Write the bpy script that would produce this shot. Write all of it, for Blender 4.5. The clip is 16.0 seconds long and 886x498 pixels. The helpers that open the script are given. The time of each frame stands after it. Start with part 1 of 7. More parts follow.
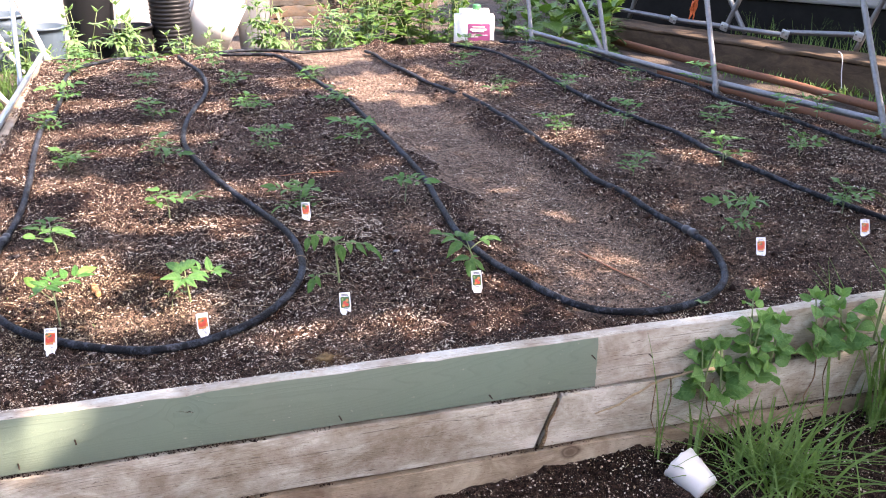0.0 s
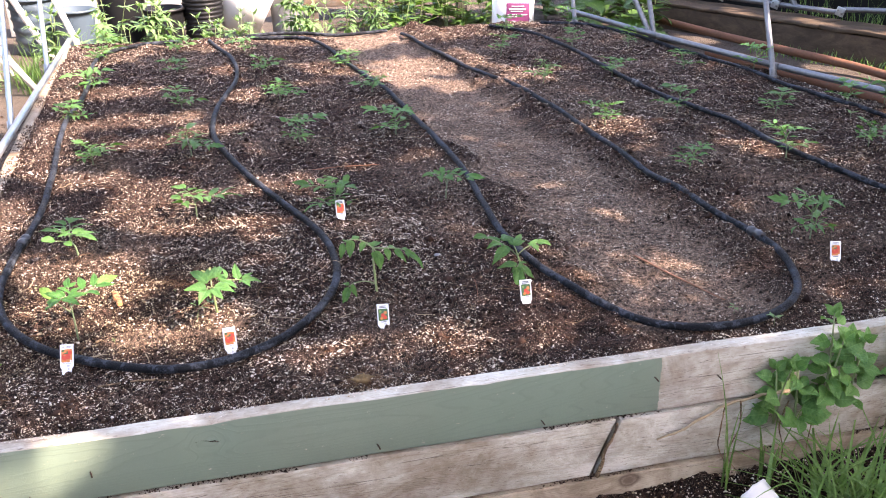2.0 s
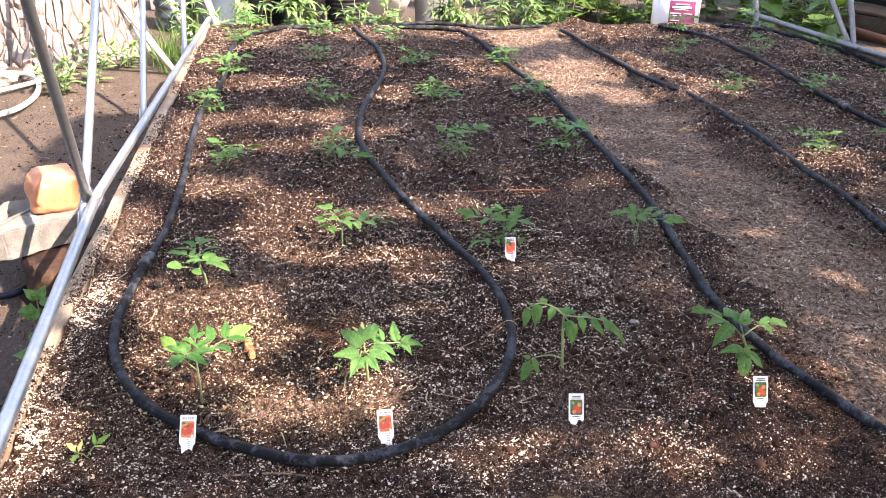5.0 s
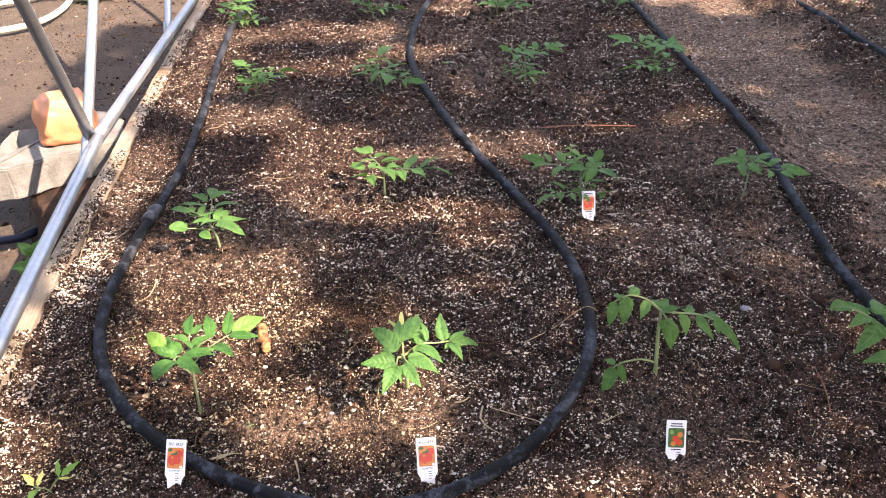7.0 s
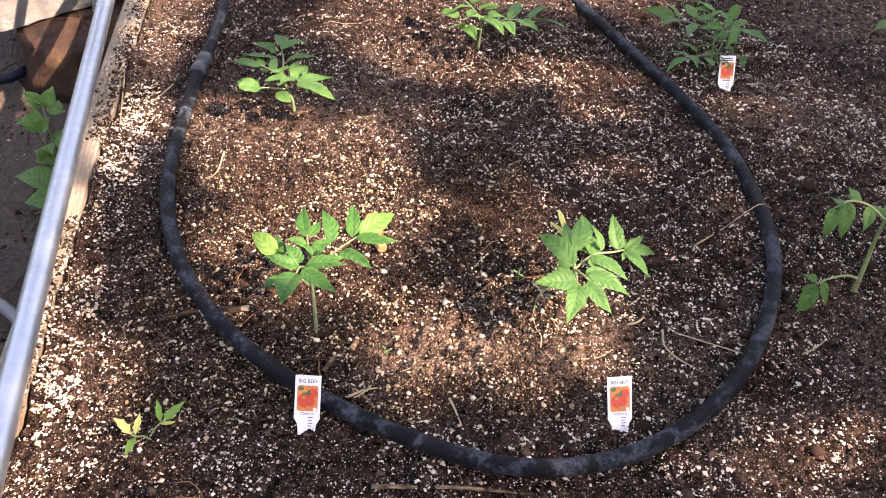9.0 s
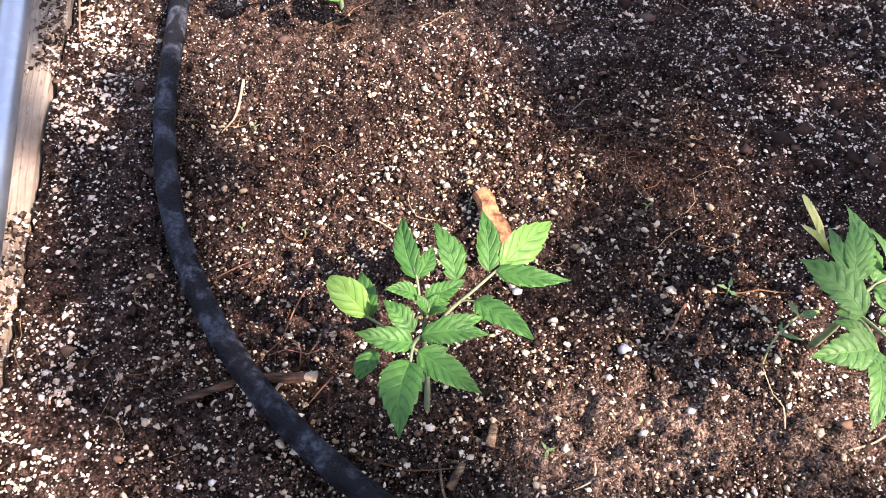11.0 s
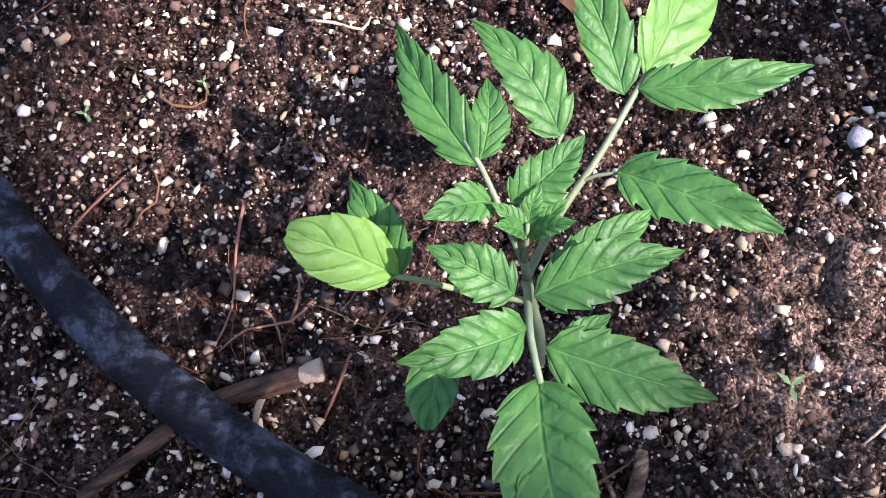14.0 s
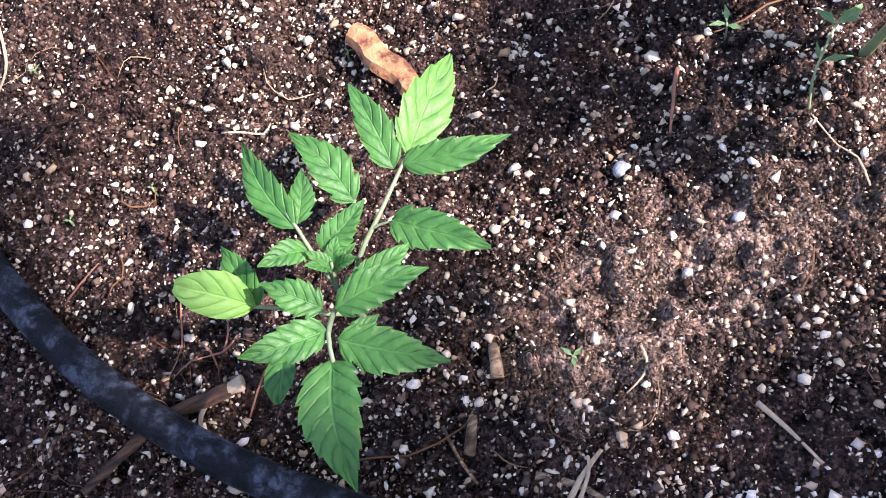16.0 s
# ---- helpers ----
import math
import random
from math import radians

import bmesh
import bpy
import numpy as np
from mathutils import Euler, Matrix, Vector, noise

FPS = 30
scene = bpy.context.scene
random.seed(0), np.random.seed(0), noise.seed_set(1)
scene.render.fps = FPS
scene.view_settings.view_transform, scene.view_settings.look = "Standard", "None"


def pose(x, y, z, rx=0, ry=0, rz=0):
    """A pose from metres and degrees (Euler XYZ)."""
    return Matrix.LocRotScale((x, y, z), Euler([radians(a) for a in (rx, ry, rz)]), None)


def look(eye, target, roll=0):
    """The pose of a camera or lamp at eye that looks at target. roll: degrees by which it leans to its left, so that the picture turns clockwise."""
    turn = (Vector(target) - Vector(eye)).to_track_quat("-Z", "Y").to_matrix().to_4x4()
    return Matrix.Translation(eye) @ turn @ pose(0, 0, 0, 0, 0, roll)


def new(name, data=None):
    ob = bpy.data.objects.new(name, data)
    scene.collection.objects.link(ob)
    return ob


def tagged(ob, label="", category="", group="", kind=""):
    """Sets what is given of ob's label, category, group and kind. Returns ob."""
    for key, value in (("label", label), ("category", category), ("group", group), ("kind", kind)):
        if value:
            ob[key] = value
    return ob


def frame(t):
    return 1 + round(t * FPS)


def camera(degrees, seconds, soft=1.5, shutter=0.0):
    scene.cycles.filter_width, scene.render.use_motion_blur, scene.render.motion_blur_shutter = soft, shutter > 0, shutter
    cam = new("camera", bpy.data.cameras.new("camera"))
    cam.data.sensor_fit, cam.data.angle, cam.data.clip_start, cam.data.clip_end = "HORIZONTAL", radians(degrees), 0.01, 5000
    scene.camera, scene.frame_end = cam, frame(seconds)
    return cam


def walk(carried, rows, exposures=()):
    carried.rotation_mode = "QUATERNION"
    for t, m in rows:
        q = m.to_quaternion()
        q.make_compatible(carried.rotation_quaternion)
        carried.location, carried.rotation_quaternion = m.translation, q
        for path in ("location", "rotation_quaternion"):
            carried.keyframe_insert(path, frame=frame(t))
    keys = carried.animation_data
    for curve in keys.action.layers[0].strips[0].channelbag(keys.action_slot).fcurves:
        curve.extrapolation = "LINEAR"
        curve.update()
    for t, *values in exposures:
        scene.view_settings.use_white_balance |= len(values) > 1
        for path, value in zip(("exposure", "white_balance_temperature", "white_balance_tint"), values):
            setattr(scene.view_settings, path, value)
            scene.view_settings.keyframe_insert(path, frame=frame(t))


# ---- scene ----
cam = camera(51.8, 16.0, 1.0)

PATH = [
    (0, (0.699, -1.818, 1.1), (1.216, -0.049, 0.324), 0.4),
    (0.5, (0.697, -1.804, 1.098), (1.217, -0.039, 0.315), 0.5),
    (1, (0.686, -1.785, 1.1), (1.2, -0.019, 0.315), 0.3),
    (1.5, (0.698, -1.729, 1.089), (1.209, 0.032, 0.291), 0.1),
    (2, (0.727, -1.602, 1.089), (1.169, 0.168, 0.269), -0.4),
    (2.5, (0.781, -1.468, 1.069), (1.121, 0.32, 0.241), -0.8),
    (3, (0.825, -1.364, 1.058), (1.072, 0.434, 0.217), -0.8),
    (3.5, (0.826, -1.317, 1.049), (1.013, 0.486, 0.203), -0.2),
    (4, (0.745, -1.257, 1.044), (0.931, 0.545, 0.196), 0.7),
    (4.2, (0.696, -1.223, 1.046), (0.905, 0.578, 0.202), 1.0),
    (6.3, (0.608, -0.773, 1.007), (0.818, 0.98, 0.066), 1.4),
    (6.5, (0.639, -0.723, 0.994), (0.805, 1.016, 0.021), 0.6),
    (7, (0.678, -0.637, 0.961), (0.747, 1.073, -0.073), -0.2),
    (7.5, (0.651, -0.586, 0.93), (0.666, 1.065, -0.198), 0.7),
    (8, (0.577, -0.488, 0.904), (0.596, 1.121, -0.285), 0.7),
    (8.5, (0.45, -0.388, 0.874), (0.602, 1.171, -0.37), 3.2),
    (9, (0.383, -0.324, 0.844), (0.577, 1.168, -0.474), 4.5),
    (9.5, (0.359, -0.211, 0.802), (0.488, 1.23, -0.578), 3.4),
    (9.7, (0.351, -0.155, 0.777), (0.444, 1.267, -0.626), 2.8),
    (11.8, (0.252, 0.286, 0.564), (0.548, 1.286, -1.142), 5.3),
    (12, (0.264, 0.31, 0.539), (0.536, 1.268, -1.196), 2.6),
    (12.5, (0.283, 0.367, 0.477), (0.503, 1.217, -1.319), -5.4),
    (13, (0.287, 0.406, 0.427), (0.463, 1.152, -1.421), -8.9),
    (13.5, (0.284, 0.422, 0.387), (0.446, 1.103, -1.487), -8.8),
    (14, (0.283, 0.426, 0.369), (0.437, 1.07, -1.519), -8.8),
    (14.5, (0.292, 0.425, 0.375), (0.406, 1.065, -1.516), -12.2),
    (15, (0.291, 0.42, 0.39), (0.427, 1.078, -1.494), -10.8),
    (15.5, (0.318, 0.394, 0.438), (0.41, 1.081, -1.438), -16.9),
    (16, (0.368, 0.323, 0.494), (0.438, 1.117, -1.34), -23.4),
]
walk(cam, [(t, look(eye, target, roll)) for t, eye, target, roll in PATH], [(0, 3.34, 8000, 29), (4.2, 3.25, 8300, 28), (6.3, 3.05, 8800, 28), (9.7, 2.96, 9000, 33), (12, 2.73, 6600, 32), (14.5, 2.63, 6550, 34), (16, 2.80, 6550, 32)])

# ---- light ----
TO_SUN = Vector((0.62, -0.50, 0.78)).normalized()
world = bpy.data.worlds.new("world")
scene.world = world
world.use_nodes = True
wn = world.node_tree.nodes
sky = wn.new("ShaderNodeTexSky")
sky.sky_type, sky.sun_disc = "NISHITA", False
sky.sun_elevation = math.asin(TO_SUN.z)
sky.sun_rotation = math.atan2(TO_SUN.x, TO_SUN.y)
wn["Background"].inputs["Strength"].default_value = 0.130
world.node_tree.links.new(sky.outputs["Color"], wn["Background"].inputs["Color"])
sun_data = bpy.data.lights.new("sun", "SUN")
sun_data.energy, sun_data.angle, sun_data.color = 2.75, radians(0.53), (1.0, 0.97, 0.92)
sun = new("sun", sun_data)
sun.matrix_world = look(TO_SUN * 30, (0, 0, 0))


# ---- materials ----
class Nodes:
    """A small wrapper that builds one node material."""

    def __init__(self, name):
        self.mat = bpy.data.materials.new(name)
        self.mat.use_nodes = True
        self.tree = self.mat.node_tree
        self.bsdf = self.tree.nodes["Principled BSDF"]
        self.out = self.tree.nodes["Material Output"]
        self.coord = self.tree.nodes.new("ShaderNodeTexCoord").outputs["Object"]

    def link(self, a, b):
        self.tree.links.new(a, b)

    def put(self, socket, value):
        if isinstance(value, bpy.types.NodeSocket):
            self.link(value, socket)
        else:
            socket.default_value = value

    def scaled(self, scale, coord=None):
        n = self.tree.nodes.new("ShaderNodeMapping")
        n.inputs["Scale"].default_value = scale
        self.link(coord or self.coord, n.inputs["Vector"])
        return n.outputs["Vector"]

    def noise(self, scale, detail=4, rough=0.6, coord=None, distort=0.0):
        n = self.tree.nodes.new("ShaderNodeTexNoise")
        n.inputs["Scale"].default_value = scale
        n.inputs["Detail"].default_value = detail
        n.inputs["Roughness"].default_value = rough
        n.inputs["Distortion"].default_value = distort
        self.link(coord or self.coord, n.inputs["Vector"])
        return n.outputs["Fac"]

    def cells(self, scale, feature="F1", coord=None, want="Distance"):
        n = self.tree.nodes.new("ShaderNodeTexVoronoi")
        n.feature = feature
        n.inputs["Scale"].default_value = scale
        self.link(coord or self.coord, n.inputs["Vector"])
        return n.outputs[want]

    def ramp(self, fac, *stops):
        n = self.tree.nodes.new("ShaderNodeValToRGB")
        e = n.color_ramp.elements
        while len(e) < len(stops):
            e.new(0.5)
        for k, (p, c) in enumerate(stops):
            e[k].position = p
            e[k].color = (c, c, c, 1) if isinstance(c, (int, float)) else (*c, 1)
        self.link(fac, n.inputs["Fac"])
        return n.outputs["Color"]

    def mix(self, fac, a, b, how="MIX"):
        n = self.tree.nodes.new("ShaderNodeMix")
        n.data_type, n.blend_type = "RGBA", how
        self.put(n.inputs["Factor"], fac)
        self.put(n.inputs["A"], a if isinstance(a, bpy.types.NodeSocket) else (*a, 1))
        self.put(n.inputs["B"], b if isinstance(b, bpy.types.NodeSocket) else (*b, 1))
        return n.outputs["Result"]

    def math(self, how, a, b=0.0):
        n = self.tree.nodes.new("ShaderNodeMath")
        n.operation = how
        self.put(n.inputs[0], a)
        self.put(n.inputs[1], b)
        return n.outputs[0]

    def bump(self, height, strength=0.5, distance=0.01, after=None):
        n = self.tree.nodes.new("ShaderNodeBump")
        n.inputs["Strength"].default_value = strength
        n.inputs["Distance"].default_value = distance
        self.link(height, n.inputs["Height"])
        if after:
            self.link(after, n.inputs["Normal"])
        self.link(n.outputs["Normal"], self.bsdf.inputs["Normal"])
        return n.outputs["Normal"]

    def island(self):
        return self.tree.nodes.new("ShaderNodeNewGeometry").outputs["Random Per Island"]

    def each(self):
        return self.tree.nodes.new("ShaderNodeObjectInfo").outputs["Random"]

    def uv(self):
        n = self.tree.nodes.new("ShaderNodeSeparateXYZ")
        self.link(self.tree.nodes.new("ShaderNodeUVMap").outputs["UV"], n.inputs[0])
        return n.outputs["X"], n.outputs["Y"]

    def done(self, color, rough=0.7, metal=0.0, spec=0.5):
        self.put(self.bsdf.inputs["Base Color"], color if isinstance(color, bpy.types.NodeSocket) else (*color, 1))
        self.put(self.bsdf.inputs["Roughness"], rough)
        self.put(self.bsdf.inputs["Metallic"], metal)
        self.put(self.bsdf.inputs["Specular IOR Level"], spec)
        return self.mat


def soil_material():
    m = Nodes("potting_soil")
    big = m.noise(1.6, 5, 0.6)
    mid = m.noise(14, 5, 0.7)
    fine = m.noise(160, 4, 0.75)
    dark = m.mix(mid, (0.0045, 0.0029, 0.0025), (0.064, 0.0405, 0.0335))
    dry = m.mix(fine, (0.088, 0.064, 0.051), (0.250, 0.192, 0.152))
    # the trodden strip is drier and paler than the rest
    strip = m.tree.nodes.new("ShaderNodeAttribute")
    strip.attribute_name = "dry"
    how_dry = m.math("MAXIMUM", strip.outputs["Fac"], m.ramp(big, (0.50, 0.0), (0.68, 0.50)))
    how_dry = m.math("MULTIPLY", how_dry, m.ramp(mid, (0.25, 0.45), (0.6, 1.0)))
    col = m.mix(how_dry, dark, dry)
    # crevice shade and black peat painted dark, drier clods paler, about a centimetre across
    col = m.mix(1.0, col, m.ramp(m.noise(85, 4, 0.7), (0.36, (0.10, 0.095, 0.09)), (0.62, (1.9, 1.85, 1.8))), "MULTIPLY")
    # single crumbs of peat, some nearly black
    crumb = m.cells(520, want="Color")
    col = m.mix(1.0, col, m.ramp(crumb, (0.2, (0.30, 0.28, 0.28)), (0.55, (0.95, 0.95, 0.95)), (0.9, (2.0, 1.75, 1.6))), "MULTIPLY")
    # crushed perlite dust between the larger grains
    grit = m.cells(300)
    pick = m.cells(300, want="Color")
    dust = m.math("MULTIPLY", m.ramp(grit, (0.20, 1.0), (0.36, 0.0)), m.ramp(pick, (0.49, 0.0), (0.54, 1.0)))
    dust = m.math("MULTIPLY", dust, m.ramp(m.noise(5, 3), (0.34, 0.6), (0.58, 1.0)))
    col = m.mix(m.math("MULTIPLY", dust, 0.65), col, (0.56, 0.45, 0.36))
    h = m.math("ADD", m.math("MULTIPLY", fine, 0.5), m.math("SUBTRACT", m.noise(480, 3, 0.7), m.math("MULTIPLY", m.cells(520), 0.9)))
    m.bump(h, 1.0, 0.004, m.bump(m.noise(70, 5, 0.7), 1.0, 0.013))
    return m.done(col, 0.85, 0, 0.05)


def grain_material(name, stops, rough=0.8):
    m = Nodes(name)
    col = m.ramp(m.island(), *stops)
    col = m.mix(m.noise(900, 3), col, m.mix(1.0, col, (0.62, 0.55, 0.48), "MULTIPLY"))
    m.bump(m.noise(1400, 3), 0.5, 0.0008)
    return m.done(col, rough, 0, 0.08)


def wood_material(name, light, dark, along="x", paint=None, paint_end=99.0, brown=(0.15, 0.085, 0.045)):
    m = Nodes(name)
    rnd = m.each()
    shift = m.tree.nodes.new("ShaderNodeVectorMath")
    m.link(m.coord, shift.inputs[0])
    apart = m.tree.nodes.new("ShaderNodeCombineXYZ")
    for k in range(3):
        m.link(m.math("MULTIPLY", rnd, 7.0 + 3 * k), apart.inputs[k])
    m.link(apart.outputs[0], shift.inputs[1])
    here = shift.outputs[0]
    pick = {"x": lambda l, c: (l, c, c), "y": lambda l, c: (c, l, c), "z": lambda l, c: (c, c, l)}[along]
    # growth rings cut lengthwise: long arches that bend round the knots
    arch = m.noise(1.0, 1, 0.3, m.scaled(pick(0.8, 8.5), here), 0.15)
    rings = m.math("FRACT", m.math("ADD", m.math("MULTIPLY", arch, 46.0), m.math("MULTIPLY", m.noise(14, 2, 0.5, here), 0.8)))
    late = m.ramp(rings, (0.0, 0.05), (0.6, 0.2), (0.84, 1.0), (1.0, 0.05))
    fibre = m.noise(1.0, 4, 0.7, m.scaled(pick(34, 330), here))
    pale = m.noise(1.0, 6, 0.7, m.scaled(pick(5, 9), here), 0.8)
    col = m.mix(m.ramp(pale, (0.36, 0.0), (0.62, 1.0)), dark, light)
    col = m.mix(m.math("MULTIPLY", late, 0.26), col, m.mix(1.0, col, (0.55, 0.48, 0.40), "MULTIPLY"))
    col = m.mix(m.ramp(fibre, (0.30, 0.40), (0.46, 0.0)), col, m.mix(1.0, col, (0.45, 0.40, 0.36), "MULTIPLY"))
    # brown weather stains, dark drying cracks, knots
    stain = m.math("ADD", m.noise(3.1, 6, 0.7, here), m.math("MULTIPLY", m.noise(1.0, 4, 0.65, m.scaled(pick(7, 18), here)), 0.35))
    col = m.mix(m.ramp(stain, (0.62, 0.0), (0.84, 0.72)), col, brown)
    crack = m.noise(1.0, 2, 0.5, m.scaled(pick(2.2, 75), here))
    col = m.mix(m.ramp(m.math("ABSOLUTE", m.math("SUBTRACT", crack, 0.60)), (0.0, 0.75), (0.010, 0.0)), col, (0.045, 0.032, 0.022))
    place = m.scaled({"x": (3.0, 0.0, 4.6), "y": (0.0, 3.0, 4.6), "z": (4.6, 0.0, 3.0)}[along], here)
    knot = m.math("ADD", m.cells(1.0, coord=place), m.math("MULTIPLY", m.noise(60, 2, 0.5, here), 0.03))
    eye = m.ramp(knot, (0.045, 0.8), (0.07, 0.45), (0.085, 0.85), (0.12, 0.0))
    col = m.mix(eye, col, m.mix(0.4, brown, (0.05, 0.03, 0.02)))
    speck = m.noise(1.0, 3, 0.6, m.scaled(pick(70, 240), here))
    col = m.mix(m.ramp(speck, (0.60, 0.0), (0.68, 0.55)), col, m.mix(1.0, col, (0.40, 0.33, 0.27), "MULTIPLY"))
    rough = 0.85
    if paint:
        worn = m.ramp(m.math("ADD", m.noise(34, 5, 0.7), m.math("MULTIPLY", fibre, 0.45)), (0.90, 0.0), (0.94, 0.9))
        coat = m.mix(m.noise(4, 4), paint, tuple(v * 1.16 for v in paint))
        coat = m.mix(m.ramp(m.noise(1.7, 3), (0.45, 0.0), (0.8, 0.35)), coat, (0.20, 0.20, 0.15))
        coat = m.mix(m.math("MULTIPLY", late, 0.16), coat, tuple(v * 0.6 for v in paint))
        # the sawn top edge never got any paint, nor the board's far half
        split = m.tree.nodes.new("ShaderNodeSeparateXYZ")
        m.link(m.tree.nodes.new("ShaderNodeNewGeometry").outputs["Normal"], split.inputs[0])
        top = m.ramp(m.math("ADD", split.outputs["Z"], m.math("MULTIPLY", m.noise(40, 4), 0.5)), (0.62, 0.0), (0.68, 1.0))
        spot = m.tree.nodes.new("ShaderNodeSeparateXYZ")
        m.link(m.coord, spot.inputs[0])
        ended = m.math("GREATER_THAN", m.math("ADD", spot.outputs["X"], m.math("MULTIPLY", m.noise(30, 4), 0.016)), paint_end + 0.008)
        bare = m.math("MAXIMUM", ended, top)
        col = m.mix(m.math("MAXIMUM", worn, bare), coat, col)
        rough = m.mix(bare, (0.5,) * 3, (0.85,) * 3)
    relief = m.math("SUBTRACT", m.math("ADD", m.math("MULTIPLY", fibre, 0.7), m.math("MULTIPLY", late, 0.5)), m.math("MULTIPLY", eye, 0.6))
    m.bump(relief, 0.25 if paint else 0.45, 0.003)
    return m.done(col, rough, 0, 0.3)


def leaf_material(name, deep, bright, yellow=(0.32, 0.38, 0.05), veins=5.0, rough=0.48, clear=0.3):
    m = Nodes(name)
    u, v = m.uv()
    side = m.math("ABSOLUTE", m.math("SUBTRACT", m.math("MULTIPLY", u, 2.0), 1.0))
    rib = m.ramp(side, (0.015, 1.0), (0.07, 0.0))
    wave = m.math("FRACT", m.math("SUBTRACT", m.math("MULTIPLY", v, veins), m.math("MULTIPLY", side, 1.5)))
    lat = m.ramp(m.math("ABSOLUTE", m.math("SUBTRACT", wave, 0.5)), (0.0, 0.75), (0.13, 0.0))
    line = m.math("MAXIMUM", rib, lat)
    col = m.mix(m.ramp(m.noise(70, 5, 0.7), (0.34, 0.0), (0.66, 1.0)), deep, bright)
    col = m.mix(m.math("MULTIPLY", m.ramp(m.each(), (0.55, 0.0), (1.0, 0.5)), 1.0), col, bright)
    pale = tuple(min(1, b * 1.5 + 0.03) for b in bright)
    col = m.mix(m.math("MULTIPLY", lat, 0.22), col, m.mix(1.0, col, (0.60, 0.68, 0.60), "MULTIPLY"))
    puff = m.ramp(m.math("ABSOLUTE", m.math("SUBTRACT", wave, 0.5)), (0.1, 0.0), (0.5, 0.35))
    col = m.mix(puff, col, bright)
    col = m.mix(m.math("MULTIPLY", rib, 0.32), col, pale)
    tip = m.math("MULTIPLY", m.ramp(side, (0.8, 0.0), (1.0, 0.22)), m.ramp(m.noise(60), (0.5, 0.0), (0.7, 1.0)))
    col = m.mix(tip, col, yellow)
    m.bump(m.math("SUBTRACT", m.math("ADD", m.noise(130, 2), m.math("MULTIPLY", m.noise(420, 2), 0.5)), m.math("MULTIPLY", line, 1.0)), 0.5, 0.0016)
    mat = m.done(col, rough + 0.02, 0, 0.3)
    t = m.tree.nodes.new("ShaderNodeBsdfTranslucent")
    m.link(m.mix(1.0, col, (1.45, 1.5, 0.68), "MULTIPLY"), t.inputs["Color"])
    x = m.tree.nodes.new("ShaderNodeMixShader")
    x.inputs["Fac"].default_value = clear
    m.link(m.bsdf.outputs[0], x.inputs[1])
    m.link(t.outputs[0], x.inputs[2])
    m.link(x.outputs[0], m.out.inputs["Surface"])
    return mat


def hose_material():
    m = Nodes("porous_rubber")
    fine = m.noise(520, 3, 0.75)
    # grey-blue drifts: dust film with sun dapples painted in, worn through in small spots
    drift = m.ramp(m.math("ADD", m.noise(38, 4, 0.6, None, 0.4), m.math("MULTIPLY", m.noise(9, 2), 0.35)), (0.655, 0.0), (0.745, 1.0))
    worn = m.ramp(m.noise(170, 5, 0.72, None, 0.6), (0.44, 0.20), (0.54, 1.0))
    dust_dapple = m.math("MULTIPLY", drift, worn)
    col = m.mix(fine, (0.0024, 0.0028, 0.0036), (0.0085, 0.0098, 0.0130))
    dusty = m.mix(fine, (0.030, 0.036, 0.045), (0.088, 0.104, 0.126))
    col = m.mix(m.math("MULTIPLY", dust_dapple, 0.85), col, dusty)
    speck = m.math("MULTIPLY", m.ramp(m.cells(330), (0.06, 1.0), (0.15, 0.0)), m.ramp(m.noise(60, 3), (0.48, 0.0), (0.62, 0.55)))
    col = m.mix(speck, col, (0.13, 0.14, 0.155))
    m.bump(m.math("ADD", fine, m.math("MULTIPLY", m.noise(190, 4, 0.7), 1.2)), 0.9, 0.0022)
    return m.done(col, m.mix(dust_dapple, (0.48, 0.48, 0.48), (0.8, 0.8, 0.8)), 0, 0.10)


def metal_material(name, a, b, rough=0.38, rust=0.0):
    m = Nodes(name)
    spangle = m.cells(90, want="Color")
    col = m.mix(m.ramp(spangle, (0.2, 0.0), (0.9, 1.0)), a, b)
    grime = m.ramp(m.noise(9, 6, 0.7), (0.55, 0.0), (0.8, 0.6))
    col = m.mix(grime, col, (0.22, 0.21, 0.20))
    r = m.mix(m.noise(30, 4), (rough - 0.1,) * 3, (rough + 0.14,) * 3)
    if rust:
        spot = m.ramp(m.noise(12, 6, 0.75), (0.62 - 0.4 * rust, 0.0), (0.74 - 0.3 * rust, 1.0))
        col = m.mix(spot, col, m.mix(m.noise(70, 4), (0.075, 0.027, 0.013), (0.17, 0.066, 0.028)))
        m.bump(m.noise(120, 4), 0.4, 0.002)
        return m.done(col, 0.8, m.math("SUBTRACT", 0.85, m.math("MULTIPLY", spot, 0.85)))
    m.bump(m.noise(60, 3), 0.08, 0.002)
    return m.done(col, r, 0.9)


def plain_material(name, color, rough=0.6, spec=0.4, vary=0.25, scale=14, metal=0.0, bump=0.15, clear=0.0):
    m = Nodes(name)
    dim = tuple(c * (1 - vary) for c in color)
    col = m.mix(m.ramp(m.noise(scale, 5, 0.65), (0.35, 0.0), (0.68, 1.0)), dim, color)
    col = m.mix(m.math("MULTIPLY", m.noise(scale * 12, 3), vary), col, tuple(c * 0.7 for c in color))
    if bump:
        m.bump(m.noise(scale * 6, 4), bump, 0.004)
    mat = m.done(col, rough, metal, spec)
    if clear:
        m.bsdf.inputs["Subsurface Weight"].default_value = clear
        m.bsdf.inputs["Subsurface Radius"].default_value = (0.03, 0.015, 0.008)
    return mat


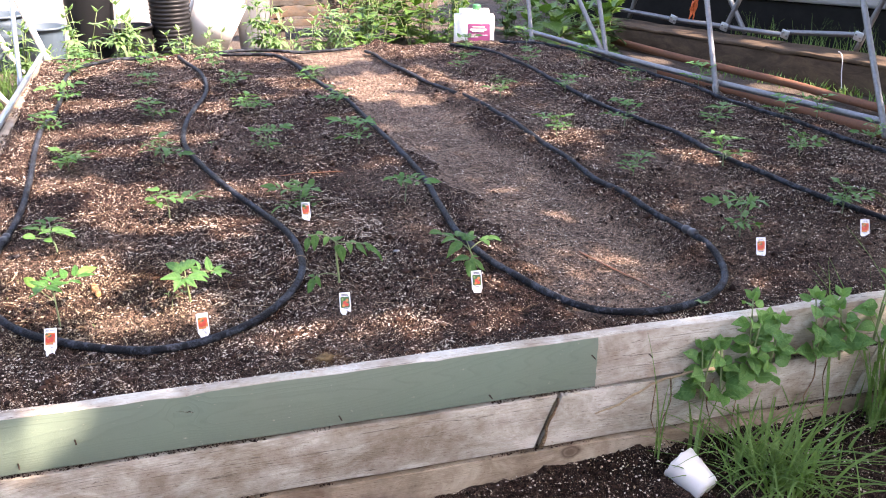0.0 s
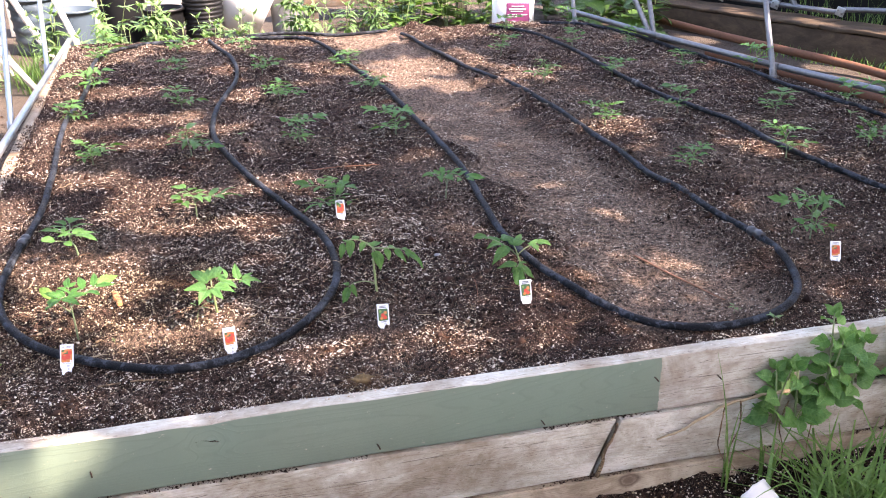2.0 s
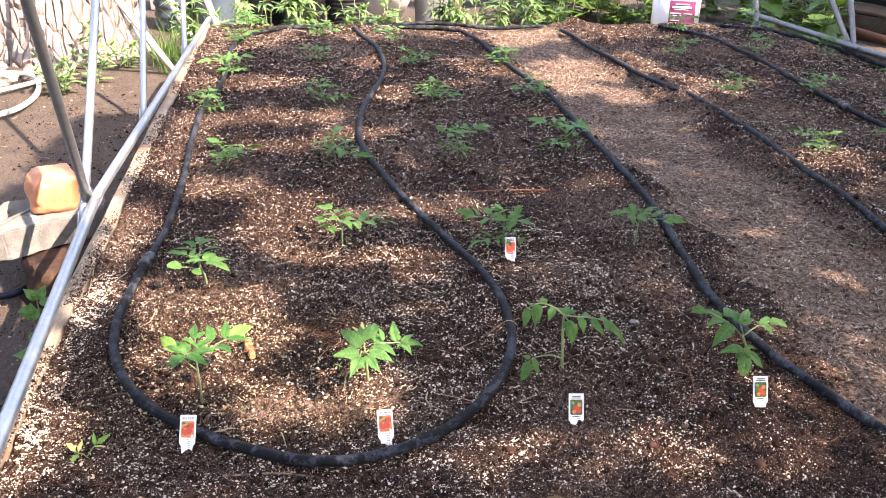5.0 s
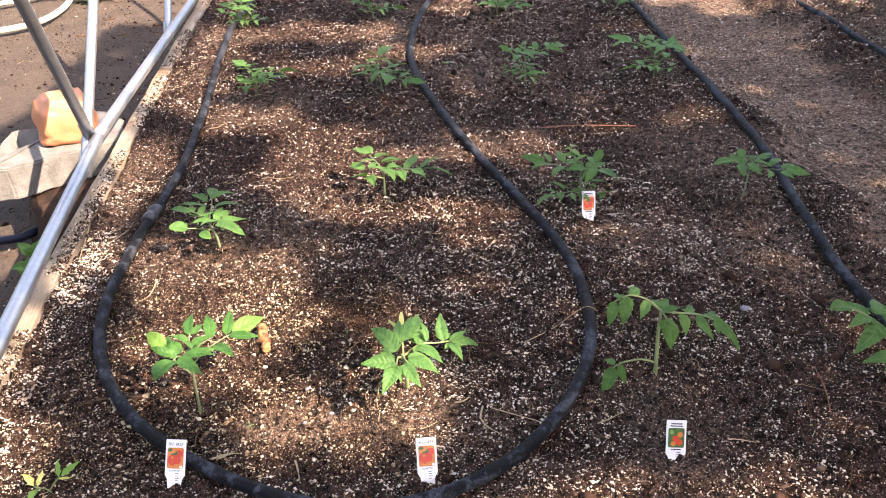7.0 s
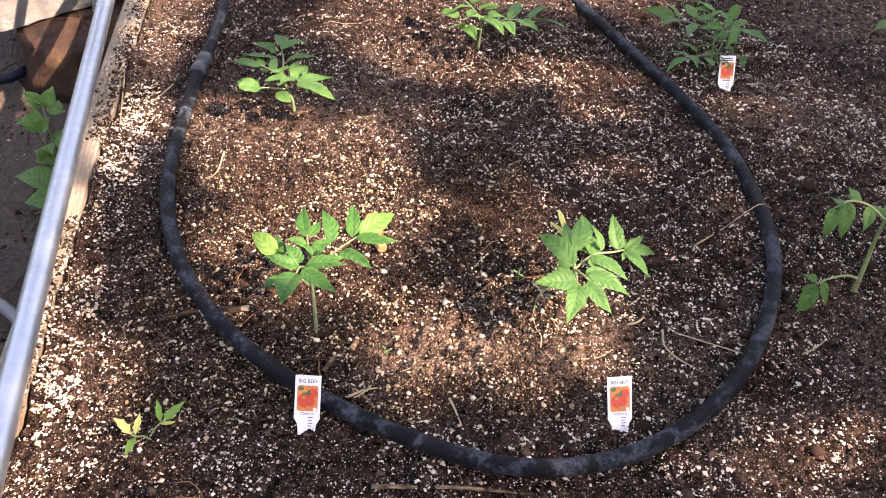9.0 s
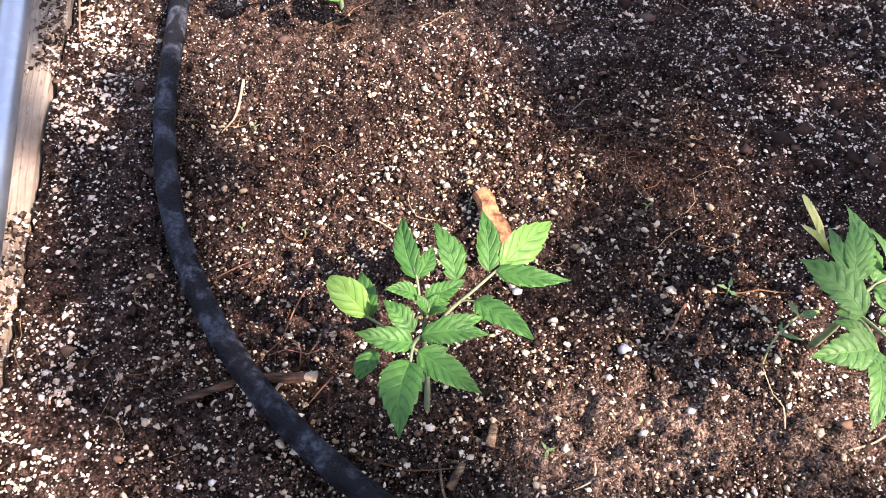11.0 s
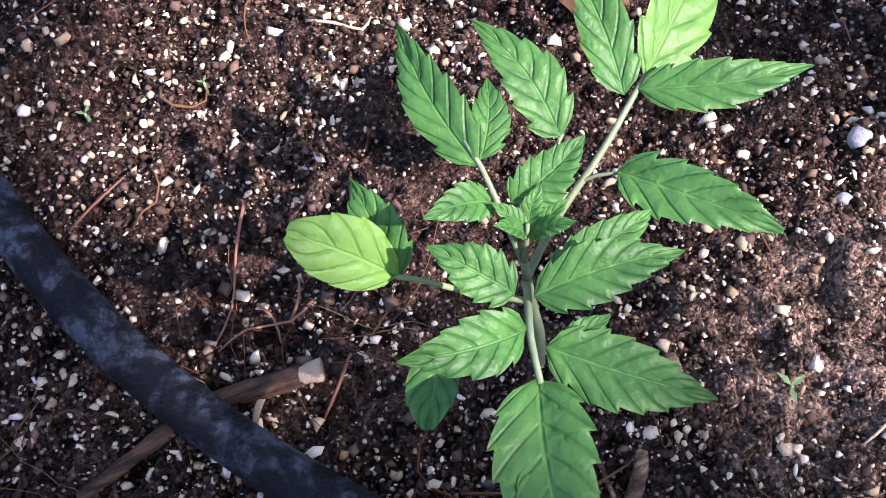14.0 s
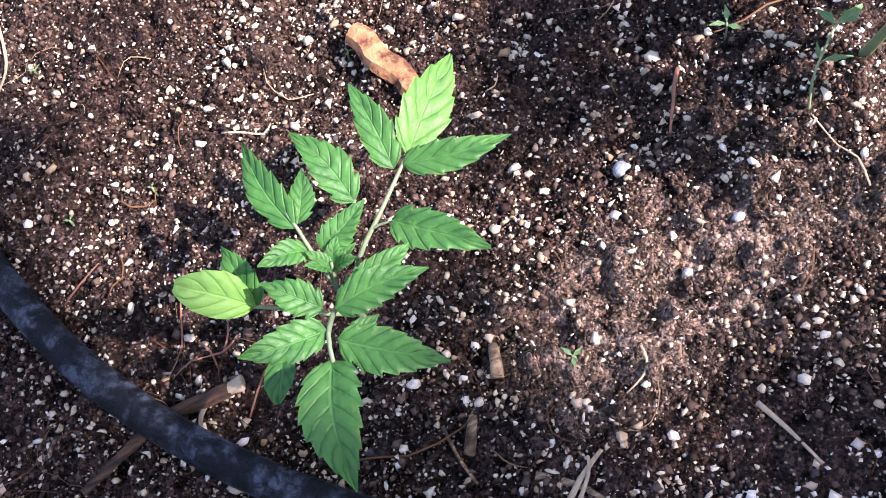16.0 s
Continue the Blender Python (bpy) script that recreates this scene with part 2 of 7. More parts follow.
def ground_material():
    m = Nodes("bare_earth")
    big, mid, fine = m.noise(0.9, 5), m.noise(7, 6, 0.7), m.noise(90, 4, 0.75)
    col = m.mix(big, (0.056, 0.0435, 0.035), (0.113, 0.090, 0.073))
    col = m.mix(m.ramp(mid, (0.4, 0.0), (0.65, 0.8)), col, (0.043, 0.034, 0.028))
    col = m.mix(m.math("MULTIPLY", m.ramp(fine, (0.42, 0.0), (0.72, 1.0)), 0.6), col, (0.17, 0.135, 0.105))
    m.bump(m.math("ADD", fine, mid), 1.0, 0.02)
    return m.done(col, 0.92, 0, 0.2)


def bark_material():
    m = Nodes("furrowed_bark")
    long = m.scaled((1, 1, 0.22))
    bent = m.mix(0.10, m.scaled((1, 1, 0.3)), m.tree.nodes.new("ShaderNodeTexNoise").outputs["Color"], "ADD")
    crack = m.cells(17, "DISTANCE_TO_EDGE", bent)
    plate = m.noise(8, 6, 0.7, long)
    col = m.mix(plate, (0.20, 0.155, 0.125), (0.46, 0.40, 0.36))
    col = m.mix(m.ramp(crack, (0.0, 0.55), (0.14, 0.0)), col, (0.16, 0.115, 0.09))
    m.bump(m.math("ADD", m.ramp(crack, (0.0, 0.0), (0.18, 1.0)), plate), 0.9, 0.03)
    return m.done(col, 0.95, 0, 0.15)


SOIL = soil_material()
PERLITE_WORN = grain_material("worn_perlite", ((0.0, (0.47, 0.40, 0.28)), (0.3, (0.58, 0.51, 0.39)), (0.5, (0.28, 0.19, 0.11)), (0.75, (0.52, 0.44, 0.32)), (1.0, (0.66, 0.61, 0.53))))
PERLITE = grain_material("perlite", ((0.0, (0.80, 0.74, 0.66)), (0.45, (0.77, 0.68, 0.58)), (0.66, (0.48, 0.345, 0.225)), (0.80, (0.66, 0.57, 0.47)), (1.0, (0.80, 0.76, 0.72))))
CRUMB = grain_material("soil_crumb", ((0.0, (0.015, 0.0100, 0.0085)), (0.5, (0.064, 0.042, 0.033)), (0.85, (0.112, 0.075, 0.058)), (0.95, (0.165, 0.105, 0.074)), (1.0, (0.06, 0.055, 0.058))), 0.7)
CLOD = grain_material("soil_clod", ((0.0, (0.014, 0.0075, 0.006)), (0.6, (0.032, 0.018, 0.014)), (1.0, (0.075, 0.044, 0.033))), 0.75)
STRAW = grain_material("dry_straw", ((0.0, (0.16, 0.085, 0.045)), (0.45, (0.09, 0.038, 0.020)), (0.75, (0.20, 0.13, 0.075)), (1.0, (0.40, 0.31, 0.20))))
GREEN_BOARD = wood_material("green_painted_wood", (0.52, 0.505, 0.44), (0.34, 0.305, 0.24), "x", (0.145, 0.195, 0.145), 1.636)
GREY_BOARD = wood_material("weathered_board", (0.54, 0.52, 0.44), (0.30, 0.265, 0.20), "x", brown=(0.13, 0.080, 0.042))
STAINED_BOARD = wood_material("earth_stained_board", (0.40, 0.335, 0.245), (0.20, 0.150, 0.098), "x", brown=(0.10, 0.062, 0.036))
GREY_BOARD_Y = wood_material("weathered_board_across", (0.34, 0.29, 0.225), (0.20, 0.158, 0.112), "y")
OLD_TIMBER = wood_material("old_timber", (0.100, 0.068, 0.041), (0.043, 0.028, 0.018), "y", brown=(0.04, 0.026, 0.016))
DULL_STEEL = metal_material("dull_galvanised", (0.155, 0.162, 0.168), (0.195, 0.203, 0.21), 0.52)
FENCE_WOOD = wood_material("silvered_fence", (0.105, 0.098, 0.086), (0.058, 0.050, 0.042), "x")
HOSE = hose_material()
GALVANISED = metal_material("galvanised_steel", (0.38, 0.415, 0.44), (0.43, 0.465, 0.485), 0.42)
RUSTY = metal_material("rusty_steel", (0.135, 0.070, 0.044), (0.20, 0.112, 0.070), 0.6, 0.8)
HERO_LEAF = leaf_material("deep_tomato_leaf", (0.0160, 0.083, 0.0175), (0.050, 0.170, 0.034), clear=0.30)
TOMATO_LEAF = leaf_material("tomato_leaf", (0.031, 0.102, 0.026), (0.068, 0.172, 0.042))
BRIGHT_LEAF = leaf_material("bright_tomato_leaf", (0.040, 0.130, 0.036), (0.080, 0.210, 0.056), clear=0.33)
# paler copy for one blade: sun glowing through it is put into the green
SUNLIT_LEAF = leaf_material("light_tomato_leaf", (0.060, 0.175, 0.034), (0.105, 0.255, 0.055), clear=0.35)
PALE_LEAF = leaf_material("pale_tomato_leaf", (0.088, 0.220, 0.044), (0.140, 0.300, 0.062), yellow=(0.50, 0.46, 0.10), clear=0.36)
# darker weed green with the shade behind the bed put into its colour
SHADED_WEED = leaf_material("shade_weed_leaf", (0.030, 0.085, 0.018), (0.075, 0.155, 0.034), clear=0.25)
YELLOW_LEAF = leaf_material("yellowed_leaf", (0.30, 0.36, 0.09), (0.50, 0.52, 0.22), clear=0.35)
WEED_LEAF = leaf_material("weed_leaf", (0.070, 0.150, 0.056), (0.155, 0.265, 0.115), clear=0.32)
BALM_LEAF = leaf_material("balm_leaf", (0.048, 0.155, 0.042), (0.125, 0.265, 0.082), clear=0.35)
GRASS = leaf_material("grass_blade", (0.056, 0.140, 0.038), (0.150, 0.265, 0.090), veins=1, clear=0.4)
STEM = plain_material("green_stem", (0.19, 0.25, 0.11), 0.55, vary=0.3, scale=80)
STEM_GREY = plain_material("downy_stem", (0.140, 0.190, 0.100), 0.6, vary=0.3, scale=90)
EARTH = ground_material()
BARK = bark_material()
TAG_WHITE = plain_material("white_plastic", (0.80, 0.80, 0.78), 0.35, 0.5, 0.06, 40, bump=0)
INK = plain_material("dark_ink", (0.05, 0.05, 0.06), 0.5, vary=0.1, bump=0)
PRINT_RED = plain_material("tomato_red_print", (0.74, 0.065, 0.02), 0.35, vary=0.3, scale=120, bump=0)
PRINT_ORANGE = plain_material("orange_print", (0.76, 0.24, 0.05), 0.35, vary=0.35, scale=160, bump=0)
PRINT_GREEN = plain_material("green_print", (0.07, 0.17, 0.04), 0.35, vary=0.5, scale=180, bump=0)


# ---- helpers for meshes ----
def lattice(x, y, seed):
    """Repeatable random values on whole-numbered places, 0 to 1."""
    h = (x.astype(np.int64) * 374761393 + y.astype(np.int64) * 668265263 + seed * 1442695041) & 0x7FFFFFFF
    h = ((h ^ (h >> 13)) * 1274126177) & 0x7FFFFFFF
    return ((h ^ (h >> 16)) & 0xFFFF) / 65535.0


def value_noise(x, y, seed=0):
    xi, yi = np.floor(x), np.floor(y)
    fx, fy = x - xi, y - yi
    fx, fy = fx * fx * (3 - 2 * fx), fy * fy * (3 - 2 * fy)
    a, b = lattice(xi, yi, seed), lattice(xi + 1, yi, seed)
    c, d = lattice(xi, yi + 1, seed), lattice(xi + 1, yi + 1, seed)
    return (a + (b - a) * fx) + ((c + (d - c) * fx) - (a + (b - a) * fx)) * fy - 0.5


def fractal(x, y, scale, octaves=4, seed=0):
    total, amp = 0.0, 1.0
    for k in range(octaves):
        total = total + amp * value_noise(x * scale + 17.3 * k, y * scale - 9.1 * k, seed + k)
        scale, amp = scale * 2.1, amp * 0.5
    return total


def link_mesh(name, verts, faces, material, parent=None, uvs=None, smooth=True):
    me = bpy.data.meshes.new(name)
    me.from_pydata(verts, [], faces)
    if uvs is not None:
        layer = me.uv_layers.new(name="UVMap")
        loops = np.zeros(len(me.loops), dtype=np.int32)
        me.loops.foreach_get("vertex_index", loops)
        layer.data.foreach_set("uv", np.asarray(uvs, dtype=np.float32)[loops].ravel())
    if smooth:
        me.polygons.foreach_set("use_smooth", np.ones(len(me.polygons), dtype=bool))
    for mat in material if isinstance(material, list) else [material]:
        me.materials.append(mat)
    ob = new(name, me)
    if parent:
        ob.parent = parent
    return ob


def part(name, bm, material, parent, label="", smooth=True):
    me = bpy.data.meshes.new(name)
    bm.normal_update()
    bm.to_mesh(me)
    bm.free()
    if smooth:
        me.polygons.foreach_set("use_smooth", np.ones(len(me.polygons), dtype=bool))
    me.materials.append(material)
    ob = new(name, me)
    if parent:
        ob.parent = parent
    return tagged(ob, label)


def thing(name, label, category, group="", kind="", at=(0, 0, 0), turn=0.0):
    ob = new(name)
    ob.empty_display_size = 0.05
    ob.matrix_basis = pose(*at, 0, 0, turn)
    return tagged(ob, label, category, group, kind)


def tube(points, radius, sides=10, closed_ends=True, flat=1.0):
    """A tube along points, radius a number or one per point: verts and faces."""
    pts = [Vector(p) for p in points]
    rad = [radius] * len(pts) if isinstance(radius, (int, float)) else list(radius)
    verts, faces = [], []
    side = None
    for k, p in enumerate(pts):
        way = (pts[min(k + 1, len(pts) - 1)] - pts[max(k - 1, 0)]).normalized()
        if side is None:
            side = way.cross(Vector((0, 0, 1)) if abs(way.z) < 0.9 else Vector((1, 0, 0))).normalized()
        side = (side - way * side.dot(way)).normalized()
        up = side.cross(way)
        for j in range(sides):
            a = 2 * math.pi * j / sides
            verts.append(p + side * (math.cos(a) * rad[k]) + up * (math.sin(a) * rad[k] * flat))
    n = sides
    for k in range(len(pts) - 1):
        for j in range(n):
            faces.append((k * n + j, k * n + (j + 1) % n, (k + 1) * n + (j + 1) % n, (k + 1) * n + j))
    if closed_ends:
        faces.append(tuple(range(n - 1, -1, -1)))
        faces.append(tuple(range((len(pts) - 1) * n, len(pts) * n)))
    return verts, faces


def smooth_line(points, step):
    """A Catmull-Rom line through points, a point about every step metres."""
    p = [Vector(q) for q in points]
    p = [p[0] * 2 - p[1]] + p + [p[-1] * 2 - p[-2]]
    out = []
    for k in range(1, len(p) - 2):
        n = max(2, int((p[k + 1] - p[k]).length / step))
        for j in range(n):
            t = j / n
            out.append(0.5 * (2 * p[k] + (p[k + 1] - p[k - 1]) * t + (2 * p[k - 1] - 5 * p[k] + 4 * p[k + 1] - p[k + 2]) * t * t
                              + (3 * p[k] - p[k - 1] - 3 * p[k + 1] + p[k + 2]) * t ** 3))
    return out + [p[-2]]


def plank_bm(lo, hi, long_axis=0, rough=0.002, cuts=24, seed=0, bevel=0.004):
    """A sawn board between two corners, bevelled, a little uneven along its length."""
    bm = bmesh.new()
    bmesh.ops.create_cube(bm, size=1)
    lo, hi = Vector(lo), Vector(hi)
    size = hi - lo
    for v in bm.verts:
        v.co = Vector([lo[k] + (v.co[k] + 0.5) * size[k] for k in range(3)])
    bmesh.ops.bevel(bm, geom=bm.edges[:], offset=bevel, segments=2, affect="EDGES", profile=0.6)
    if cuts:
        for k in range(1, cuts):
            at = Vector((0, 0, 0))
            at[long_axis] = lo[long_axis] + size[long_axis] * k / cuts
            no = Vector((0, 0, 0))
            no[long_axis] = 1
            bmesh.ops.bisect_plane(bm, geom=bm.verts[:] + bm.edges[:] + bm.faces[:], plane_co=at, plane_no=no)
        for v in bm.verts:
            for k in range(3):
                if k != long_axis:
                    v.co[k] += rough * (noise.noise(Vector((v.co.x * 6 + seed * 3.7, v.co.y * 6, v.co.z * 6 + k * 9.1))) )
    return bm


# ---- ground and bed ----
BED_Y, GROUND_Z = 4.16, -0.45


def left_edge(y):
    """The soil's left edge: the bed is a little out of square."""
    return 0.012 - 0.023 * np.asarray(y, dtype=float)


def right_edge(y):
    """The soil's right edge: the bed narrows towards the back."""
    return 4.02 - 0.235 * np.asarray(y, dtype=float)



def soil_height(x, y):
    """The top of the soil in the bed, for numbers or arrays."""
    x, y = np.asarray(x, dtype=float), np.asarray(y, dtype=float)
    z = 0.020 * fractal(x, y, 2.3, 3, 3) + 0.014 * fractal(x, y, 11, 3, 11) + 0.013 * np.abs(fractal(x, y, 27, 2, 19)) - 0.004 + 0.0095 * fractal(x, y, 55, 3, 23) - 0.004
    s = strip_amount(x, y)
    z = z * (1 - 0.55 * s) - 0.030 * s
    # loose ridge thrown up beside the trodden strip
    ridge = np.exp(-((x - (strip_middle(y) + 0.33)) / 0.07) ** 2) * np.clip(y * 3 - 0.9, 0, 1)
    z = z + ridge * (0.018 + 0.03 * fractal(x, y, 16, 3, 41))
    edge = np.minimum(np.minimum(x - left_edge(y), right_edge(y) - x), np.minimum(y, BED_Y - y))
    return z - 0.003 * np.exp(-np.clip(edge - 0.03, 0, 9) / 0.03) + 0.008 * np.exp(-np.clip(x - left_edge(y), 0, 9) / 0.05)


def strip_middle(y):
    return 1.86 - 0.09 * np.clip(np.asarray(y, dtype=float) - 1.6, 0, 3) + 0.03 * np.sin(np.asarray(y, dtype=float) * 2.1)


def strip_amount(x, y):
    d = np.abs(x - strip_middle(y)) + 0.10 * fractal(x, y, 5, 3, 71)
    s = np.clip((0.27 - d) / 0.10, 0, 1)
    return s * s * (3 - 2 * s) * np.clip((y - 0.10) / 0.15, 0, 1)


def washed(x, y):
    """Where watering has washed the soil smooth, with few grains on top, 0 to 1."""
    close = np.clip((0.75 - x) * 8, 0, 1) * np.clip((1.0 - y) * 6, 0, 1)
    return np.clip(fractal(x, y, 2.9, 3, 91) * 3.0 - 0.2, 0, 1) * (1 - 0.85 * close)


def crusted(x, y):
    """The dried crust between the two nearest seedlings, 0 to 1."""
    return np.clip(1.25 - ((x - 0.55) / 0.18) ** 2 - ((y - 0.455) / 0.065) ** 2 + 1.2 * fractal(x, y, 14, 3, 77), 0, 1)


def mound(x, y):
    """Earth heaped against the front boards."""
    return 0.09 * np.clip((x - 0.7) / 1.0, 0, 1) * np.clip((4.6 - x) / 0.5, 0, 1) * np.exp(-(np.minimum(y + 0.12, 0) / 0.30) ** 2) * np.clip((0.6 - y) / 0.4, 0, 1)


def z_at(x, y):
    return float(soil_height(x, y))


def grid_lines(length, split, fine, coarse):
    return np.concatenate([np.arange(0.004, split, fine), np.linspace(split, length - 0.004, int((length - split) / coarse))])


def build_soil():
    gx, gy = grid_lines(4.0, 1.15, 0.0075, 0.018), grid_lines(BED_Y, 1.25, 0.0075, 0.018)
    gx = np.unique(np.round(np.concatenate([gx, np.arange(0.10, 0.66, 0.0030)]), 4))
    gy = np.unique(np.round(np.concatenate([gy, np.arange(0.34, 0.90, 0.0030)]), 4))
    X, Y = np.meshgrid(gx, gy)
    lo, hi = left_edge(Y), right_edge(Y)
    X = np.where(X < 1.2, lo + X * (1.2 - lo) / 1.2, 1.2 + (X - 1.2) * (hi - 1.2) / 2.8)
    Z = soil_height(X, Y)
    near = np.clip((1.25 - X) * 6, 0, 1) * np.clip((1.35 - Y) * 6, 0, 1)
    Z = Z + near * (0.0060 * fractal(X, Y, 110, 3, 57))
    hero = np.clip((0.70 - X) * 20, 0, 1) * np.clip((X - 0.08) * 20, 0, 1) * np.clip((0.92 - Y) * 20, 0, 1) * np.clip((Y - 0.32) * 20, 0, 1)
    Z = Z + hero * (0.0120 * np.abs(fractal(X, Y, 70, 3, 61)) - 0.0045 + 0.0028 * fractal(X, Y, 230, 2, 63))
    nx, ny = len(gx), len(gy)
    me = bpy.data.meshes.new("soil")
    me.vertices.add(nx * ny)
    me.vertices.foreach_set("co", np.stack([X, Y, Z], -1).astype(np.float32).ravel())
    i = (np.arange(ny - 1)[:, None] * nx + np.arange(nx - 1)[None, :]).ravel()
    quads = np.stack([i, i + 1, i + nx + 1, i + nx], -1).astype(np.int32)
    me.loops.add(quads.size)
    me.loops.foreach_set("vertex_index", quads.ravel())
    me.polygons.add(len(quads))
    me.polygons.foreach_set("loop_start", np.arange(0, quads.size, 4, dtype=np.int32))
    me.update(calc_edges=True)
    me.polygons.foreach_set("use_smooth", np.ones(len(quads), dtype=bool))
    dry = me.attributes.new("dry", "FLOAT", "POINT")
    crust = crusted(X, Y)
    amount = np.clip(strip_amount(X, Y) * 0.95 + 0.35 * washed(X, Y) + 0.8 * crust + 0.06 * np.clip((0.75 - X) * 8, 0, 1) * np.clip((1.0 - Y) * 6, 0, 1), 0, 1)
    dry.data.foreach_set("value", amount.astype(np.float32).ravel())
    me.materials.append(SOIL)
    return tagged(new("soil", me), "dark brown potting soil filling the raised bed", "soil", kind="structure")


def scatter_mesh(name, xy, size, material, seed, squash=0.75, sides=8, lift=0.25, label="", category="", level=None):
    """Thousands of small grains in one mesh: each a rough little stone."""
    rng = np.random.default_rng(seed)
    if sides == 4:
        tv = np.array([(1.1, 0, -0.4), (-0.6, 0.95, -0.4), (-0.6, -0.95, -0.4), (0, 0, 1.0)], float)
        tf = np.array([(0, 1, 3), (1, 2, 3), (2, 0, 3), (2, 1, 0)])
    elif sides == 8:
        tv = np.array([(1, 0, 0), (-1, 0, 0), (0, 1, 0), (0, -1, 0), (0, 0, 1), (0, 0, -1)], float)
        tf = np.array([(0, 2, 4), (2, 1, 4), (1, 3, 4), (3, 0, 4), (2, 0, 5), (1, 2, 5), (3, 1, 5), (0, 3, 5)])
    else:
        bm = bmesh.new()
        bmesh.ops.create_icosphere(bm, subdivisions=2 if sides == 80 else 1, radius=1)
        tv = np.array([v.co[:] for v in bm.verts])
        tf = np.array([[v.index for v in fc.verts] for fc in bm.faces])
        bm.free()
    n = len(xy)
    v = tv[None] * ((0.6 + 0.8 * rng.random((n, len(tv), 1))) if sides != 20 else (0.42 + 1.15 * rng.random((n, len(tv), 1))))
    v = v * (1 + 0.9 * (rng.random((n, 1, 3)) - 0.5))
    v[:, :, 2] *= squash
    a = rng.random(n) * 6.283
    ca, sa = np.cos(a)[:, None], np.sin(a)[:, None]
    vx, vy = v[:, :, 0] * ca - v[:, :, 1] * sa, v[:, :, 0] * sa + v[:, :, 1] * ca
    r = size[:, None] * 0.5
    z = soil_height(xy[:, 0], xy[:, 1])[:, None] if level is None else np.zeros((n, 1)) + np.reshape(level, (-1, 1))
    co = np.stack([xy[:, 0:1] + vx * r, xy[:, 1:2] + vy * r, z + (v[:, :, 2] + lift) * r], -1)
    faces = (tf[None] + (np.arange(n) * len(tv))[:, None, None]).reshape(-1, 3).astype(np.int32)
    me = bpy.data.meshes.new(name)
    me.vertices.add(n * len(tv))
    me.vertices.foreach_set("co", co.astype(np.float32).ravel())
    me.loops.add(faces.size)
    me.loops.foreach_set("vertex_index", faces.ravel())
    me.polygons.add(len(faces))
    me.polygons.foreach_set("loop_start", np.arange(0, faces.size, 3, dtype=np.int32))
    me.update(calc_edges=True)
    me.materials.append(material)
    return tagged(new(name, me), label, category, kind="stuff")


def scatter_places(n, x0, x1, y0, y1, seed, thin=0.8):
    rng = np.random.default_rng(seed)
    xy = np.stack([x0 + (x1 - x0) * rng.random(n), y0 + (y1 - y0) * rng.random(n)], -1)
    xy = xy[(xy[:, 0] > left_edge(xy[:, 1]) + 0.004) & (xy[:, 0] < right_edge(xy[:, 1]) - 0.006)]
    n = len(xy)
    keep = 1 - thin * np.maximum(strip_amount(xy[:, 0], xy[:, 1]), 0.8 * washed(xy[:, 0], xy[:, 1]))
    keep *= np.clip(0.8 + 0.8 * fractal(xy[:, 0], xy[:, 1], 4.5, 3, 5), 0.25, 1) * np.clip(0.75 + 1.5 * fractal(xy[:, 0], xy[:, 1], 26, 2, 6), 0.12, 1)
    keep *= 1 - 0.8 * crusted(xy[:, 0], xy[:, 1])
    return xy[rng.random(n) < keep]


def grain_sizes(n, middle, spread, top, seed):
    return np.minimum(np.random.default_rng(seed).lognormal(math.log(middle), spread, n), top)


